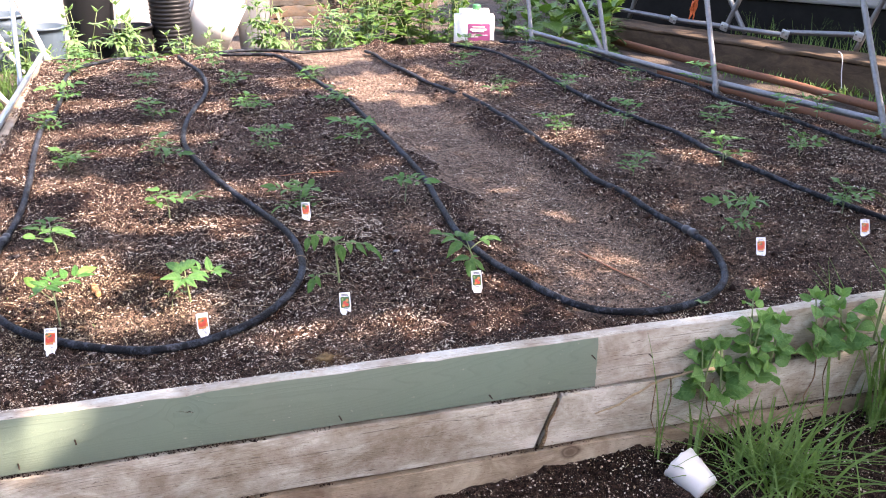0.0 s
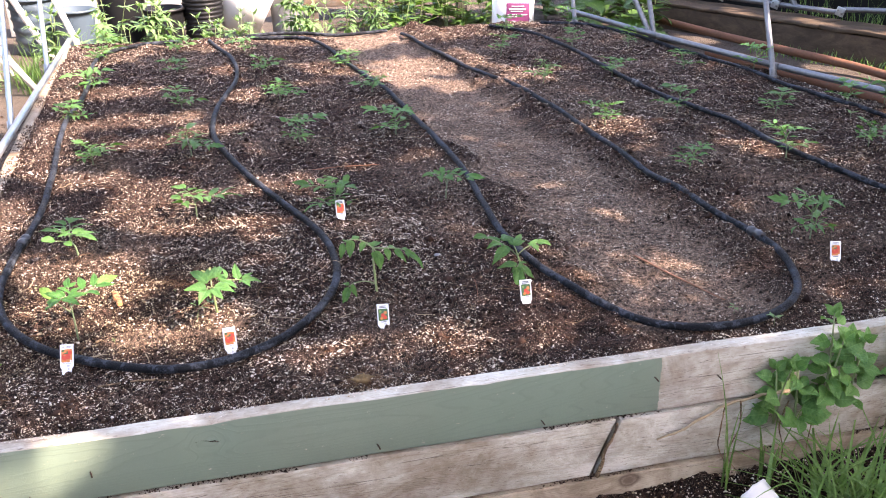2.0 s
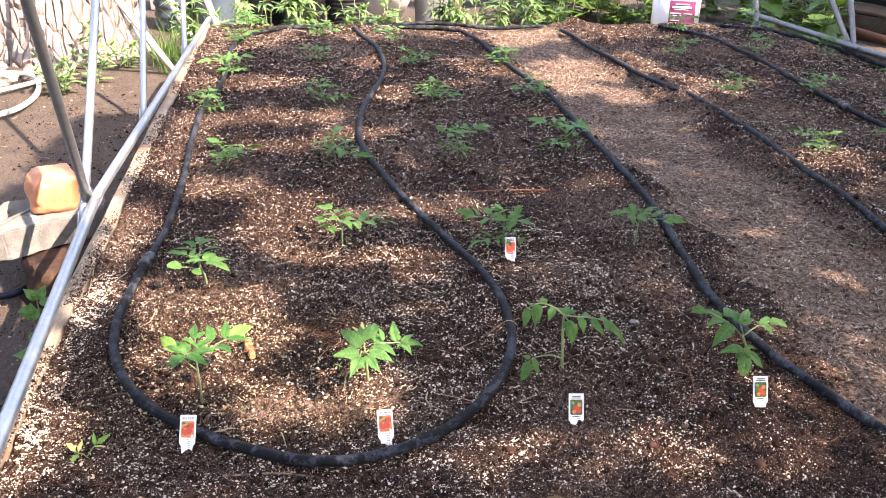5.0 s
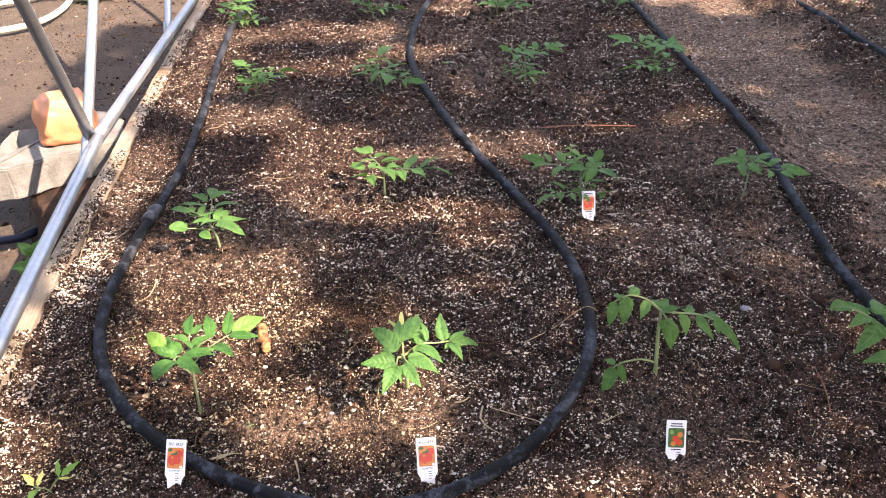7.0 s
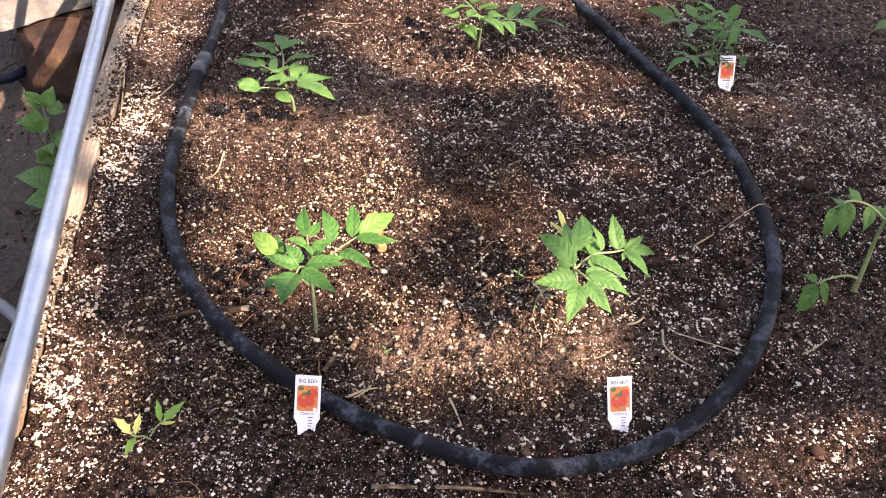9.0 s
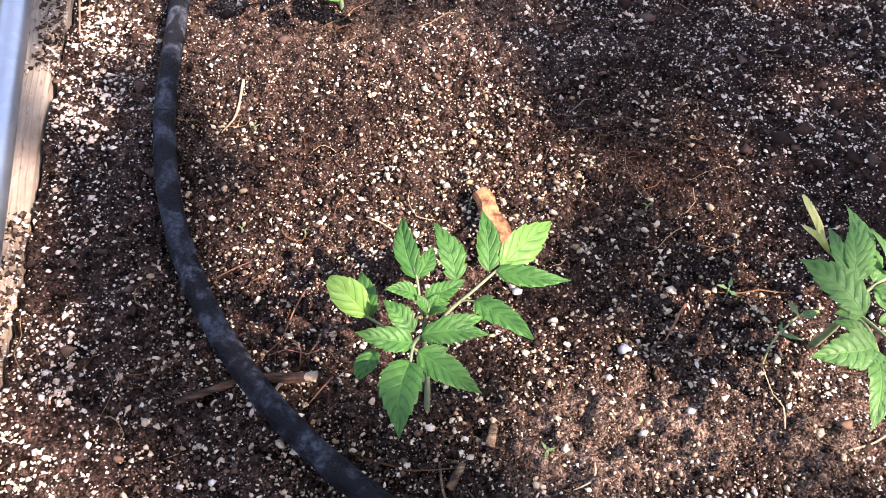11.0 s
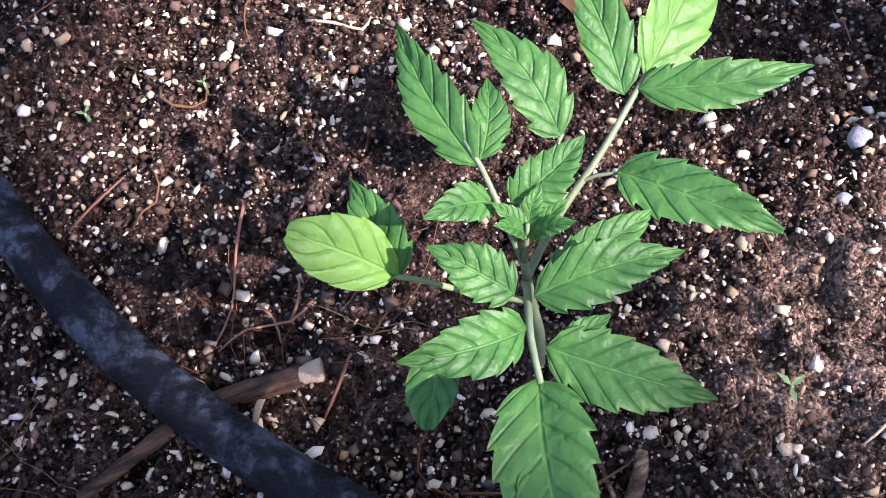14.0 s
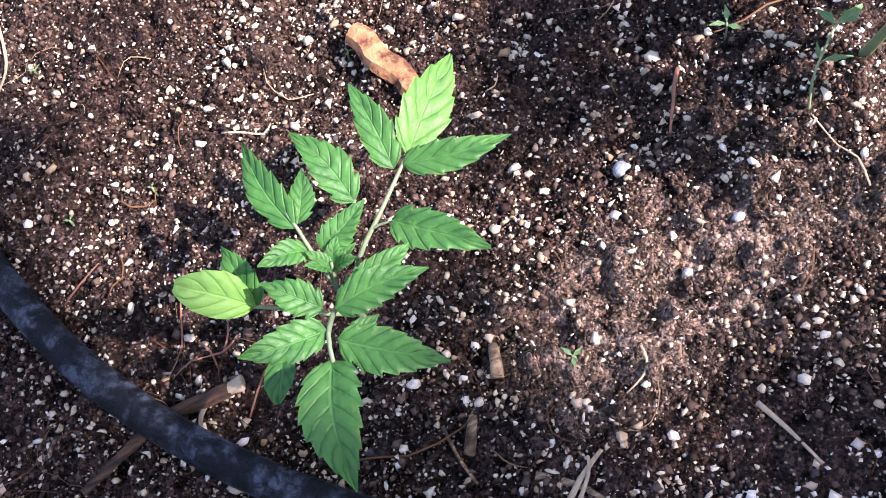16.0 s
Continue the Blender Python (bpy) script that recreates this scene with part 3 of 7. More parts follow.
def build_grains():
    label, kind = "white and cream perlite grains strewn over the soil", "perlite"
    close = scatter_places(12800, 0.10, 0.66, 0.34, 0.86, 1, 0.55)
    size = grain_sizes(len(close), 0.0020, 0.50, 0.0062, 2)
    big = size > 0.0029
    scatter_mesh("perlite", close[big], size[big], PERLITE_WORN, 3, sides=20, label=label, category=kind)
    scatter_mesh("perlite", close[~big], size[~big], PERLITE_WORN, 3, sides=20, label=label, category=kind)
    fines = scatter_places(34000, 0.10, 0.68, 0.34, 0.90, 44, 0.2)
    scatter_mesh("soil_crumbs", fines, grain_sizes(len(fines), 0.0012, 0.45, 0.003, 45), CRUMB, 46, sides=4, lift=0.2, label="fine dark crumbs of peat", category="soil")
    specks = scatter_places(8000, 0.10, 0.66, 0.34, 0.86, 21, 0.4)
    scatter_mesh("perlite", specks, grain_sizes(len(specks), 0.00095, 0.4, 0.0025, 22), PERLITE_WORN, 23, label=label, category=kind)
    near = scatter_places(128000, -0.02, 1.3, 0.04, 1.35, 14, 0.6)
    near = near[(near[:, 0] < 0.10) | (near[:, 0] > 0.66) | (near[:, 1] < 0.34) | (near[:, 1] > 0.86)]
    inner = (near[:, 0] < 1.0) & (near[:, 1] < 0.85)
    for sides, some in ((8, near[inner]), (4, near[~inner])):
        scatter_mesh("perlite", some, grain_sizes(len(some), 0.0020, 0.50, 0.0070, 15), PERLITE, 16, sides=sides, label=label, category=kind)
    far = scatter_places(350000, -0.1, 4.0, 0.04, BED_Y - 0.03, 4, 0.28)
    far = far[(far[:, 0] > 1.3) | (far[:, 1] > 1.35)]
    scatter_mesh("perlite", far, grain_sizes(len(far), 0.0025, 0.45, 0.0075, 5), PERLITE, 6, sides=4, label="pale perlite grains over the far rows", category=kind)
    edge = scatter_places(6500, -0.02, 0.055, 0.06, 1.1, 17, 0.2)
    scatter_mesh("perlite", edge, grain_sizes(len(edge), 0.0028, 0.45, 0.0075, 18), PERLITE, 19, label="drift of white perlite along the board", category=kind)
    rng = np.random.default_rng(26)
    # soil and perlite washed over the inner half of the side board
    y = rng.uniform(0.06, 3.6, 9000)
    over = np.stack([left_edge(y) + 0.004 - np.abs(rng.normal(0, 0.016, 9000)), y], -1)
    over = over[(over[:, 0] > left_edge(over[:, 1]) - 0.034) & (fractal(over[:, 0] * 0.3, over[:, 1], 6, 3, 21) > -0.15)]
    for some, mat, name, what in ((over[::2], PERLITE, "perlite", "perlite washed over the side board"), (over[1::2], CRUMB, "soil_crumbs", "soil crumbs washed over the side board")):
        scatter_mesh(name, some, grain_sizes(len(some), 0.0040 if mat == CRUMB else 0.0030, 0.45, 0.008, 61), mat, 62, sides=4, level=0.0015, label=what, category=kind if mat == PERLITE else "soil")
    spill = np.stack([rng.uniform(0.03, 3.2, 15000), 0.041 + np.abs(rng.normal(0, 0.05, 15000)) * rng.random(15000)], -1)
    spill = spill[fractal(spill[:, 0], spill[:, 1] * 0.2, 5, 3, 8) > -0.12]
    scatter_mesh("perlite", spill, grain_sizes(len(spill), 0.0030, 0.45, 0.0075, 27), PERLITE, 28, sides=4, label="drift of white perlite along the front board", category=kind)
    rim = np.stack([rng.uniform(0.0, 3.9, 1500), 0.0365 - np.abs(rng.normal(0, 0.009, 1500))], -1)
    rim = rim[(rim[:, 1] > 0.008) & (fractal(rim[:, 0], rim[:, 1] * 0.2, 4, 3, 12) > 0)]
    scatter_mesh("perlite", rim, grain_sizes(len(rim), 0.0026, 0.4, 0.006, 29), PERLITE, 30, sides=4, level=0.0195, label="perlite spilt on the board's top edge", category=kind)
    lumps = np.stack([rng.uniform(0.3, 2.9, 16000), -np.abs(rng.normal(0, 0.28, 16000)) - 0.004], -1)
    scatter_mesh("soil_crumbs", lumps, grain_sizes(len(lumps), 0.006, 0.5, 0.018, 35), CLOD, 36, sides=4, level=GROUND_Z + 0.024 + mound(lumps[:, 0], lumps[:, 1]), label="dark crumbly soil at the foot of the boards", category="soil")
    for level in (-0.1335, -0.2935):
        ledge = np.stack([rng.uniform(0.0, 3.9, 7000), rng.uniform(0.006, 0.04, 7000)], -1)
        ledge = ledge[fractal(ledge[:, 0], ledge[:, 1] * 0.1, 7, 3, 15) > -0.1]
        scatter_mesh("soil_crumbs", ledge, grain_sizes(len(ledge), 0.0030, 0.45, 0.008, 33), CLOD, 34, sides=4, level=level, label="soil crumbs caught between the boards", category="soil")
    foot = np.stack([rng.uniform(0.3, 2.6, 4500), -np.abs(rng.normal(0, 0.20, 4500)) - 0.004], -1)
    scatter_mesh("perlite", foot, grain_sizes(len(foot), 0.0034, 0.45, 0.008, 31), PERLITE, 32, sides=4, level=GROUND_Z + 0.028 + mound(foot[:, 0], foot[:, 1]), label="perlite spilt on the earth before the bed", category=kind)
    crumbs = scatter_places(44000, 0.08, 0.70, 0.32, 0.92, 7, 0.3)
    size = grain_sizes(len(crumbs), 0.0021, 0.5, 0.0065, 8)
    for sides, some in ((8, size > 0.0020), (4, size <= 0.0020)):
        scatter_mesh("soil_crumbs", crumbs[some], size[some], CRUMB, 9, sides=sides, lift=0.1, label="dark crumbs of peat and bark in the soil", category="soil")
    lumps = scatter_places(9000, -0.02, 1.35, 0.04, 1.4, 71, 0.5)
    lumps = lumps[(lumps[:, 0] < 0.12) | (lumps[:, 0] > 0.66) | (lumps[:, 1] < 0.36) | (lumps[:, 1] > 0.86)]
    scatter_mesh("soil_crumbs", lumps, grain_sizes(len(lumps), 0.0044, 0.45, 0.013, 72), CRUMB, 73, sides=20, lift=0.1, label="small dark clods between the seedlings", category="soil")
    crumbs = scatter_places(42000, -0.08, 4.0, 0.04, BED_Y - 0.04, 10, 0.97)
    crumbs = crumbs[(crumbs[:, 0] > 0.72) | (crumbs[:, 1] > 0.95) | (crumbs[:, 1] < 0.30)]
    scatter_mesh("soil_crumbs", crumbs, grain_sizes(len(crumbs), 0.0085, 0.45, 0.024, 11), CLOD, 12, sides=8, lift=0.1,
                 label="dark clods on the soil", category="soil")


def build_straw():
    """Rootlets and bits of straw that lie on the soil."""
    rng = random.Random(8)
    verts, faces = [], []
    for k in range(760):
        near = k < 260
        x, y = (rng.uniform(0.04, 1.2), rng.uniform(0.06, 1.3)) if near else (rng.uniform(0.05, 3.5), rng.uniform(0.05, 4.0))
        a, bend = rng.uniform(0, 6.28), rng.uniform(-0.6, 0.6)
        length = rng.uniform(0.012, 0.05) if near else rng.uniform(0.03, 0.10)
        pts = []
        for j in range(6):
            pts.append((x, y, z_at(x, y) + 0.0015 + 0.004 * math.sin(j * 0.63) * rng.random()))
            x, y, a = x + math.cos(a) * length / 5, y + math.sin(a) * length / 5, a + bend + rng.uniform(-0.35, 0.35)
        if not (0.03 < x < float(right_edge(y)) - 0.03 and 0.03 < y < BED_Y - 0.03):
            continue
        r = rng.uniform(0.0002, 0.00055) if near else rng.uniform(0.0004, 0.0009)
        v, f = tube(pts, [r, r, r, r * 0.9, r * 0.7, r * 0.4], 4)
        f = [tuple(i + len(verts) for i in q) for q in f]
        verts += v
        faces += f
    tagged(link_mesh("straw", verts, faces, STRAW), "dry rootlets and straw bits on the soil", "straw", kind="stuff")


def ground_height(x, y):
    """The trodden earth round the bed."""
    near = np.exp(-((x - 2) / 14) ** 2 - ((y - 3) / 16) ** 2)
    return GROUND_Z + near * (0.05 * fractal(x, y, 0.9, 3, 201) + 0.02 * fractal(x, y, 4, 2, 207)) + mound(x, y)


def build_litter():
    """Crumbs of earth, chips and bits of dry stalk on the ground beside the bed."""
    rng = np.random.default_rng(61)
    for n, size, top, mat, seed, name, label, kind in ((5200, 0.0065, 0.022, CLOD, 62, "soil_crumbs", "crumbs of dark earth on the ground", "soil"), (900, 0.006, 0.016, PERLITE_WORN, 64, "gravel", "pale chips and small stones on the earth", "gravel")):
        xy = np.stack([-0.13 - rng.gamma(2.0, 0.30, n), rng.uniform(-0.2, 4.5, n)], -1)
        xy = xy[fractal(xy[:, 0], xy[:, 1], 2.4, 3, seed) > -0.12]
        scatter_mesh(name, xy, grain_sizes(len(xy), size, 0.5, top, seed), mat, seed + 1, sides=8, level=ground_height(xy[:, 0], xy[:, 1]), label=label, category=kind)
    rnd = random.Random(65)
    verts, faces = [], []
    for k in range(260):
        x, y, a = -0.14 - rnd.gammavariate(2.0, 0.28), rnd.uniform(0.2, 4.4), rnd.uniform(0, 6.28)
        pts = []
        for j in range(4):
            pts.append((x, y, float(ground_height(np.float64(x), np.float64(y))) + 0.003))
            x, y, a = x + math.cos(a) * 0.02, y + math.sin(a) * 0.02, a + rnd.uniform(-0.4, 0.4)
        v, f = tube(pts, rnd.uniform(0.0007, 0.002), 4)
        faces += [tuple(i + len(verts) for i in q) for q in f]
        verts += v
    tagged(link_mesh("straw", verts, faces, STRAW), "bits of dry stalk on the earth", "straw", kind="stuff")


def build_ground():
    """One sheet of earth out to the horizon, a little lumpy near the bed."""
    a = np.concatenate([-np.geomspace(400, 4.2, 22), np.linspace(-4, 8, 130), np.geomspace(8.3, 400, 22)])
    b = np.concatenate([-np.geomspace(400, 4.2, 22), np.linspace(-4, -0.6, 30), np.linspace(-0.55, 0.6, 40), np.linspace(0.65, 12, 110), np.geomspace(12.4, 400, 22)])
    X, Y = np.meshgrid(a, b)
    Z = ground_height(X, Y)
    n = len(a)
    verts = np.stack([X.ravel(), Y.ravel(), Z.ravel()], -1).tolist()
    faces = [(j * n + i, j * n + i + 1, (j + 1) * n + i + 1, (j + 1) * n + i) for j in range(len(b) - 1) for i in range(n - 1)]
    tagged(link_mesh("ground", verts, faces, EARTH), "bare brown trodden earth around the bed", "ground", kind="structure")


def build_spill():
    """Dark crumbly soil heaped against the front boards."""
    X, Y = np.meshgrid(np.arange(-0.10, 2.62, 0.012), np.arange(-0.62, 0.004, 0.010))
    rim = np.minimum.reduce([(X + 0.10) / 0.3, (2.62 - X) / 0.35, (Y + 0.62) / 0.30, np.ones_like(X)]) + 0.35 * fractal(X, Y, 4, 3, 131)
    Z = GROUND_Z + mound(X, Y) + 0.022 * np.clip(rim * 2.2, -1.6, 1) + 0.026 * fractal(X, Y, 9, 3, 133) + 0.014 * fractal(X, Y, 40, 3, 137)
    n = X.shape[1]
    verts = np.stack([X.ravel(), Y.ravel(), Z.ravel()], -1).tolist()
    faces = [(j * n + i, j * n + i + 1, (j + 1) * n + i + 1, (j + 1) * n + i) for j in range(X.shape[0] - 1) for i in range(n - 1)]
    tagged(link_mesh("spilt_soil", verts, faces, SOIL), "dark soil heaped at the foot of the boards", "soil", kind="structure")


def build_bed():
    bed = thing("raised_bed", "raised bed of stacked weathered boards, one painted green", "raised bed")
    T = 0.038
    # front, three courses; the top one starts with a green board
    courses = [(0.020, -0.121, [(-0.045, 4.06, GREEN_BOARD, "board painted faded sage green for half its length")]),
               (-0.134, -0.281, [(-0.045, 1.509, GREY_BOARD, ""), (1.520, 2.47, GREY_BOARD, ""), (2.474, 4.06, GREY_BOARD, "")]),
               (-0.294, -0.47, [(-0.045, 4.06, STAINED_BOARD, "lowest board stained brown by the soil")])]
    for row, (top, low, boards) in enumerate(courses):
        for k, (x0, x1, mat, label) in enumerate(boards):
            off = 0.003 * (row == 1) - 0.002 * k
            bm = plank_bm((x0, off, low), (x1, off + T, top), 0, 0.0022, 150 if row == 0 else 60, row * 5 + k, 0.0025)
            for v in bm.verts:
                # ends broken off at a slant in the middle course
                if row == 1 and 0.5 < v.co.x < 3 and (v.co.x < x0 + 0.02 or v.co.x > x1 - 0.02):
                    v.co.x += 0.38 * (v.co.z - (top + low) / 2)
                # knocks along the sawn top edge
                if row == 0 and v.co.z > top - 0.012 and v.co.y < 0.012:
                    # a splintered dent
                    v.co.z -= 0.011 * math.exp(-((v.co.x - 0.63) / 0.035) ** 2) + 0.004 * math.exp(-((v.co.x - 1.22) / 0.02) ** 2)
                    v.co.y += 0.010 * math.exp(-((v.co.x - 0.63) / 0.035) ** 2)
                if row == 0 and v.co.z > top - 0.02:
                    v.co.z += 0.0015 * noise.noise(Vector((v.co.x * 9, v.co.y * 30, 3.3))) - 0.007 * max(0, noise.noise(Vector((v.co.x * 5, 1.0 + (v.co.y > 0.02), 8.1))) - 0.32)
            part("board", bm, mat, bed, label)
    for k, (top, low) in enumerate(((0.018, -0.125), (-0.131, -0.28), (-0.286, -0.47))):
        for seed, side, shift, drop in ((30, left_edge, -0.021, 0.018), (40, right_edge, 0.021, 0.045)):
            a, b = Vector((float(side(0.042)) + shift, 0.042, 0)), Vector((float(side(BED_Y)) + shift, BED_Y, 0))
            ob = part("board", plank_bm((-T / 2, 0, low - drop + 0.001), (T / 2, (b - a).length, top - drop), 1, 0.005, 30, seed + k), GREY_BOARD_Y, bed)
            ob.matrix_basis = pose(a.x, a.y, 0, 0, 0, math.degrees(math.atan2(-(b - a).x, (b - a).y)))
        part("board", plank_bm((float(left_edge(4.16)) - 0.04, BED_Y + 0.003, low - 0.045), (float(right_edge(4.16)) + 0.04, BED_Y + 0.003 + T, top - 0.046), 0, 0.005, 30, 50 + k), GREY_BOARD, bed)
    part("soil_fill", plank_bm((-0.02, T + 0.006, -0.46), (4.02, T + 0.03, -0.02), 0, 0.002, 8, 3), SOIL, bed, "dark soil showing through the gaps")
    NAIL = plain_material("rusty_nail", (0.07, 0.045, 0.035), 0.6, vary=0.3, scale=300, metal=0.6)
    for x, z in ((0.40, -0.055), (0.28, -0.095), (0.978, -0.096), (1.62, -0.03), (1.78, -0.05), (2.05, -0.06), (0.24, 0.012), (1.35, -0.10)):
        v, f = tube([(x, 0.004, z), (x + 0.002, -0.004, z), (x + 0.005, -0.014, z - 0.004)], 0.0018, 6)
        link_mesh("nail", v, f, NAIL, bed)
    return bed


build_ground()
build_spill()
build_bed()
build_soil()
build_grains()
build_straw()
build_litter()


# ---- hoses ----
def hose(points, label, r=0.0107, name="soaker_hose"):
    pts = smooth_line([(x, y, 0) for x, y in points], 0.014)
    rng = random.Random(len(points))
    pts = [Vector((p.x, p.y, z_at(p.x, min(max(p.y, 0.05), 4.1)) * 0.6 + r * 0.75)) for p in pts]
    for _ in range(30):
        pts = [pts[0]] + [(pts[k - 1] + pts[k] * 2 + pts[k + 1]) / 4 for k in range(1, len(pts) - 1)] + [pts[-1]]
    v, f = tube(pts, [r * (1 + rng.uniform(-0.02, 0.02)) for _ in pts], 14, True, 0.93)
    return tagged(link_mesh(name, v, f, HOSE), label, "hose", "soaker hoses")


HOSE_A = [(0.55, 4.06), (0.36, 4.03), (0.19, 3.9), (0.11, 3.7), (0.10, 3.35), (0.12, 3.05), (0.11, 2.75), (0.086, 2.5), (0.100, 2.1), (0.121, 1.78), (0.134, 1.36), (0.118, 1.12), (0.106, 0.92),
          (0.106, 0.79), (0.126, 0.672), (0.157, 0.585), (0.200, 0.510), (0.255, 0.443), (0.335, 0.372), (0.425, 0.315), (0.53, 0.268), (0.62, 0.256), (0.71, 0.278), (0.80, 0.330), (0.885, 0.415),
          (0.962, 0.545), (0.996, 0.672), (0.995, 0.85), (0.946, 1.09), (0.855, 1.36), (0.765, 1.66), (0.705, 1.95), (0.69, 2.16), (0.715, 2.45), (0.79, 2.83), (0.835, 3.16), (0.82, 3.5), (0.75, 3.8), (0.71, 4.02)]
HOSE_B = [(0.95, 4.03), (1.2, 4.0), (1.31, 3.9), (1.37, 3.62), (1.43, 3.1), (1.50, 2.6), (1.535, 2.2), (1.555, 1.6), (1.55, 1.30), (1.53, 1.08), (1.515, 0.87), (1.525, 0.65),
          (1.565, 0.457), (1.63, 0.28), (1.73, 0.168), (1.87, 0.12), (1.99, 0.14), (2.11, 0.20), (2.19, 0.31), (2.245, 0.47), (2.24, 0.62), (2.20, 0.9),
          (2.17, 1.3), (2.16, 1.75), (2.155, 2.1), (2.09, 2.5), (2.015, 2.87), (1.95, 3.35), (1.895, 3.8), (1.87, 4.0)]
HOSE_C = [(2.45, 4.03), (2.61, 3.7), (2.68, 3.24), (2.70, 2.4), (2.80, 1.68), (2.835, 1.12), (2.94, 0.54), (3.0, 0.3), (3.15, 0.17), (3.35, 0.2), (3.50, 0.45),
          (3.56, 0.9), (3.525, 1.23), (3.41, 1.93), (3.33, 2.6), (3.215, 3.37), (3.1, 3.8), (2.8, 4.05)]
hose_a = hose(HOSE_A, "black soaker hose looped round the tomato seedlings")
hose_b = hose(HOSE_B, "black soaker hose curving round the trodden strip")
hose_c = hose(HOSE_C, "black soaker hose along the far rows")
hose([(0.93, 4.08), (1.06, 4.14), (1.25, 4.13), (1.45, 4.06), (1.62, 4.08), (1.80, 4.12)], "grey dusty soaker hose along the bed's back")


def coupling(parent, x, y, turn):
    """The short plastic joint where two lengths of hose meet."""
    prof = [(0.0, -0.03), (0.0125, -0.03), (0.0145, -0.026), (0.0145, -0.008), (0.0125, -0.006), (0.0125, 0.004), (0.0150, 0.006), (0.0150, 0.027), (0.0125, 0.03), (0.0, 0.03)]
    n = 16
    v = [(r * math.cos(2 * math.pi * j / n), r * math.sin(2 * math.pi * j / n), z) for r, z in prof for j in range(n)]
    f = [(k * n + j, k * n + (j + 1) % n, (k + 1) * n + (j + 1) % n, (k + 1) * n + j) for k in range(len(prof) - 1) for j in range(n)]
    ob = link_mesh("coupling", v, f, plain_material("dark_coupling", (0.03, 0.032, 0.036), 0.4, vary=0.2), parent)
    ob.matrix_basis = pose(x, y, z_at(x, y) * 0.6 + 0.010, 90, 0, turn)


coupling(hose_b, 2.241, 0.60, 6)
coupling(hose_a, 0.118, 1.12, -8)
coupling(hose_c, 2.70, 2.4, 5)


# ---- tomato plants ----
def leaflet(base, tip, width, up=(0, 0, 1), teeth=4, fold=0.25, droop=0.12, rows=14, seed=0, lift=0.0, depth=1.0):
    """One toothed leaflet as verts, faces and uvs. up: the way its upper face looks. Its teeth point forward, each at the end of a side vein."""
    rng = random.Random(seed)
    base, tip = Vector(base), Vector(tip)
    way = tip - base
    length = way.length
    way.normalize()
    side = way.cross(Vector(up)).normalized()
    up = side.cross(way)
    fine, plain = rows > 12, teeth <= 1
    if fine:
        # close-grown leaves: finer, shallower teeth; those without teeth are rounded
        teeth, depth = (3, depth * 0.12) if plain else (teeth + 2, depth * 0.40)
    half_cols = (0.22, 0.45, 0.66, 0.84, 1.0) if rows > 16 else (0.34, 0.70, 1.0) if fine else (0.5, 1.0)
    across = [-u for u in reversed(half_cols)] + [0.0] + list(half_cols)
    span = teeth + 1
    steps = (0.0, 0.25, 0.5, 0.72, 0.88) if rows > 16 else (0.0, 0.45, 0.85) if fine else (0.0, 0.8)
    # one row at each notch and each tooth's point, a few between
    phases = [k + f for k in range(span) for f in steps] + [float(span)]
    deep = {(k, s): depth * rng.uniform(0.22, 0.44) * (1.0 if 0 < k < span - 1 else 0.55) * (1.9 if fine and k == 1 and not plain else 1.0) for k in range(span + 1) for s in (-1, 1)}
    bow, twist, wavy = rng.uniform(-0.07, 0.07), rng.uniform(-0.25, 0.25), rng.uniform(0.02, 0.07)
    verts, uvs, faces = [], [], []
    for p in phases:
        k = int(p)
        f = (p - k) / steps[-1]
        t = (p / span) ** 0.92
        body = t ** 0.55 * (1 - t) ** 1.12 / 0.345 if 0 < t < 1 else 0.0
        if fine and plain:
            body = max(0.0, math.sin(math.pi * t)) ** 0.62
        for u in across:
            a, s = abs(u), -1 if u < 0 else 1
            cut = 1 - deep[(k, s)] * (1 - f) * a ** 1.5
            half = width * 0.5 * max(body, 0.015) * cut * (1.08 if s > 0 else 1.0)
            ahead = (0.14 if fine else 0.09) * length / span * a ** 3 * f
            puff = abs(math.cos(math.pi * (p + 0.15 - 1.5 * a))) * a ** 0.7 * (1.12 - a) * 0.21 * width * min(1, 3 * body)
            z = fold * a * half + (puff if fine else 0) - droop * length * t * t + lift * length * math.sin(math.pi * t)
            z += wavy * width * math.sin(9 * t + seed * 3 + s) * a + twist * u * half * t
            verts.append(base + way * (t * length + ahead) + side * (u * half + bow * length * math.sin(math.pi * t)) + up * z)
            uvs.append((0.5 + 0.5 * u, (p + 0.15) / 5.0))
    n = len(across)
    for j in range(len(phases) - 1):
        for k in range(n - 1):
            faces.append((j * n + k, j * n + k + 1, (j + 1) * n + k + 1, (j + 1) * n + k))
    return verts, faces, uvs


def join(pieces):
    verts, faces, uvs = [], [], []
    for v, f, *rest in pieces:
        faces += [tuple(i + len(verts) for i in q) for q in f]
        verts += v
        uvs += rest[0] if rest else [(0.5, 0.5)] * len(v)
    return verts, faces, uvs


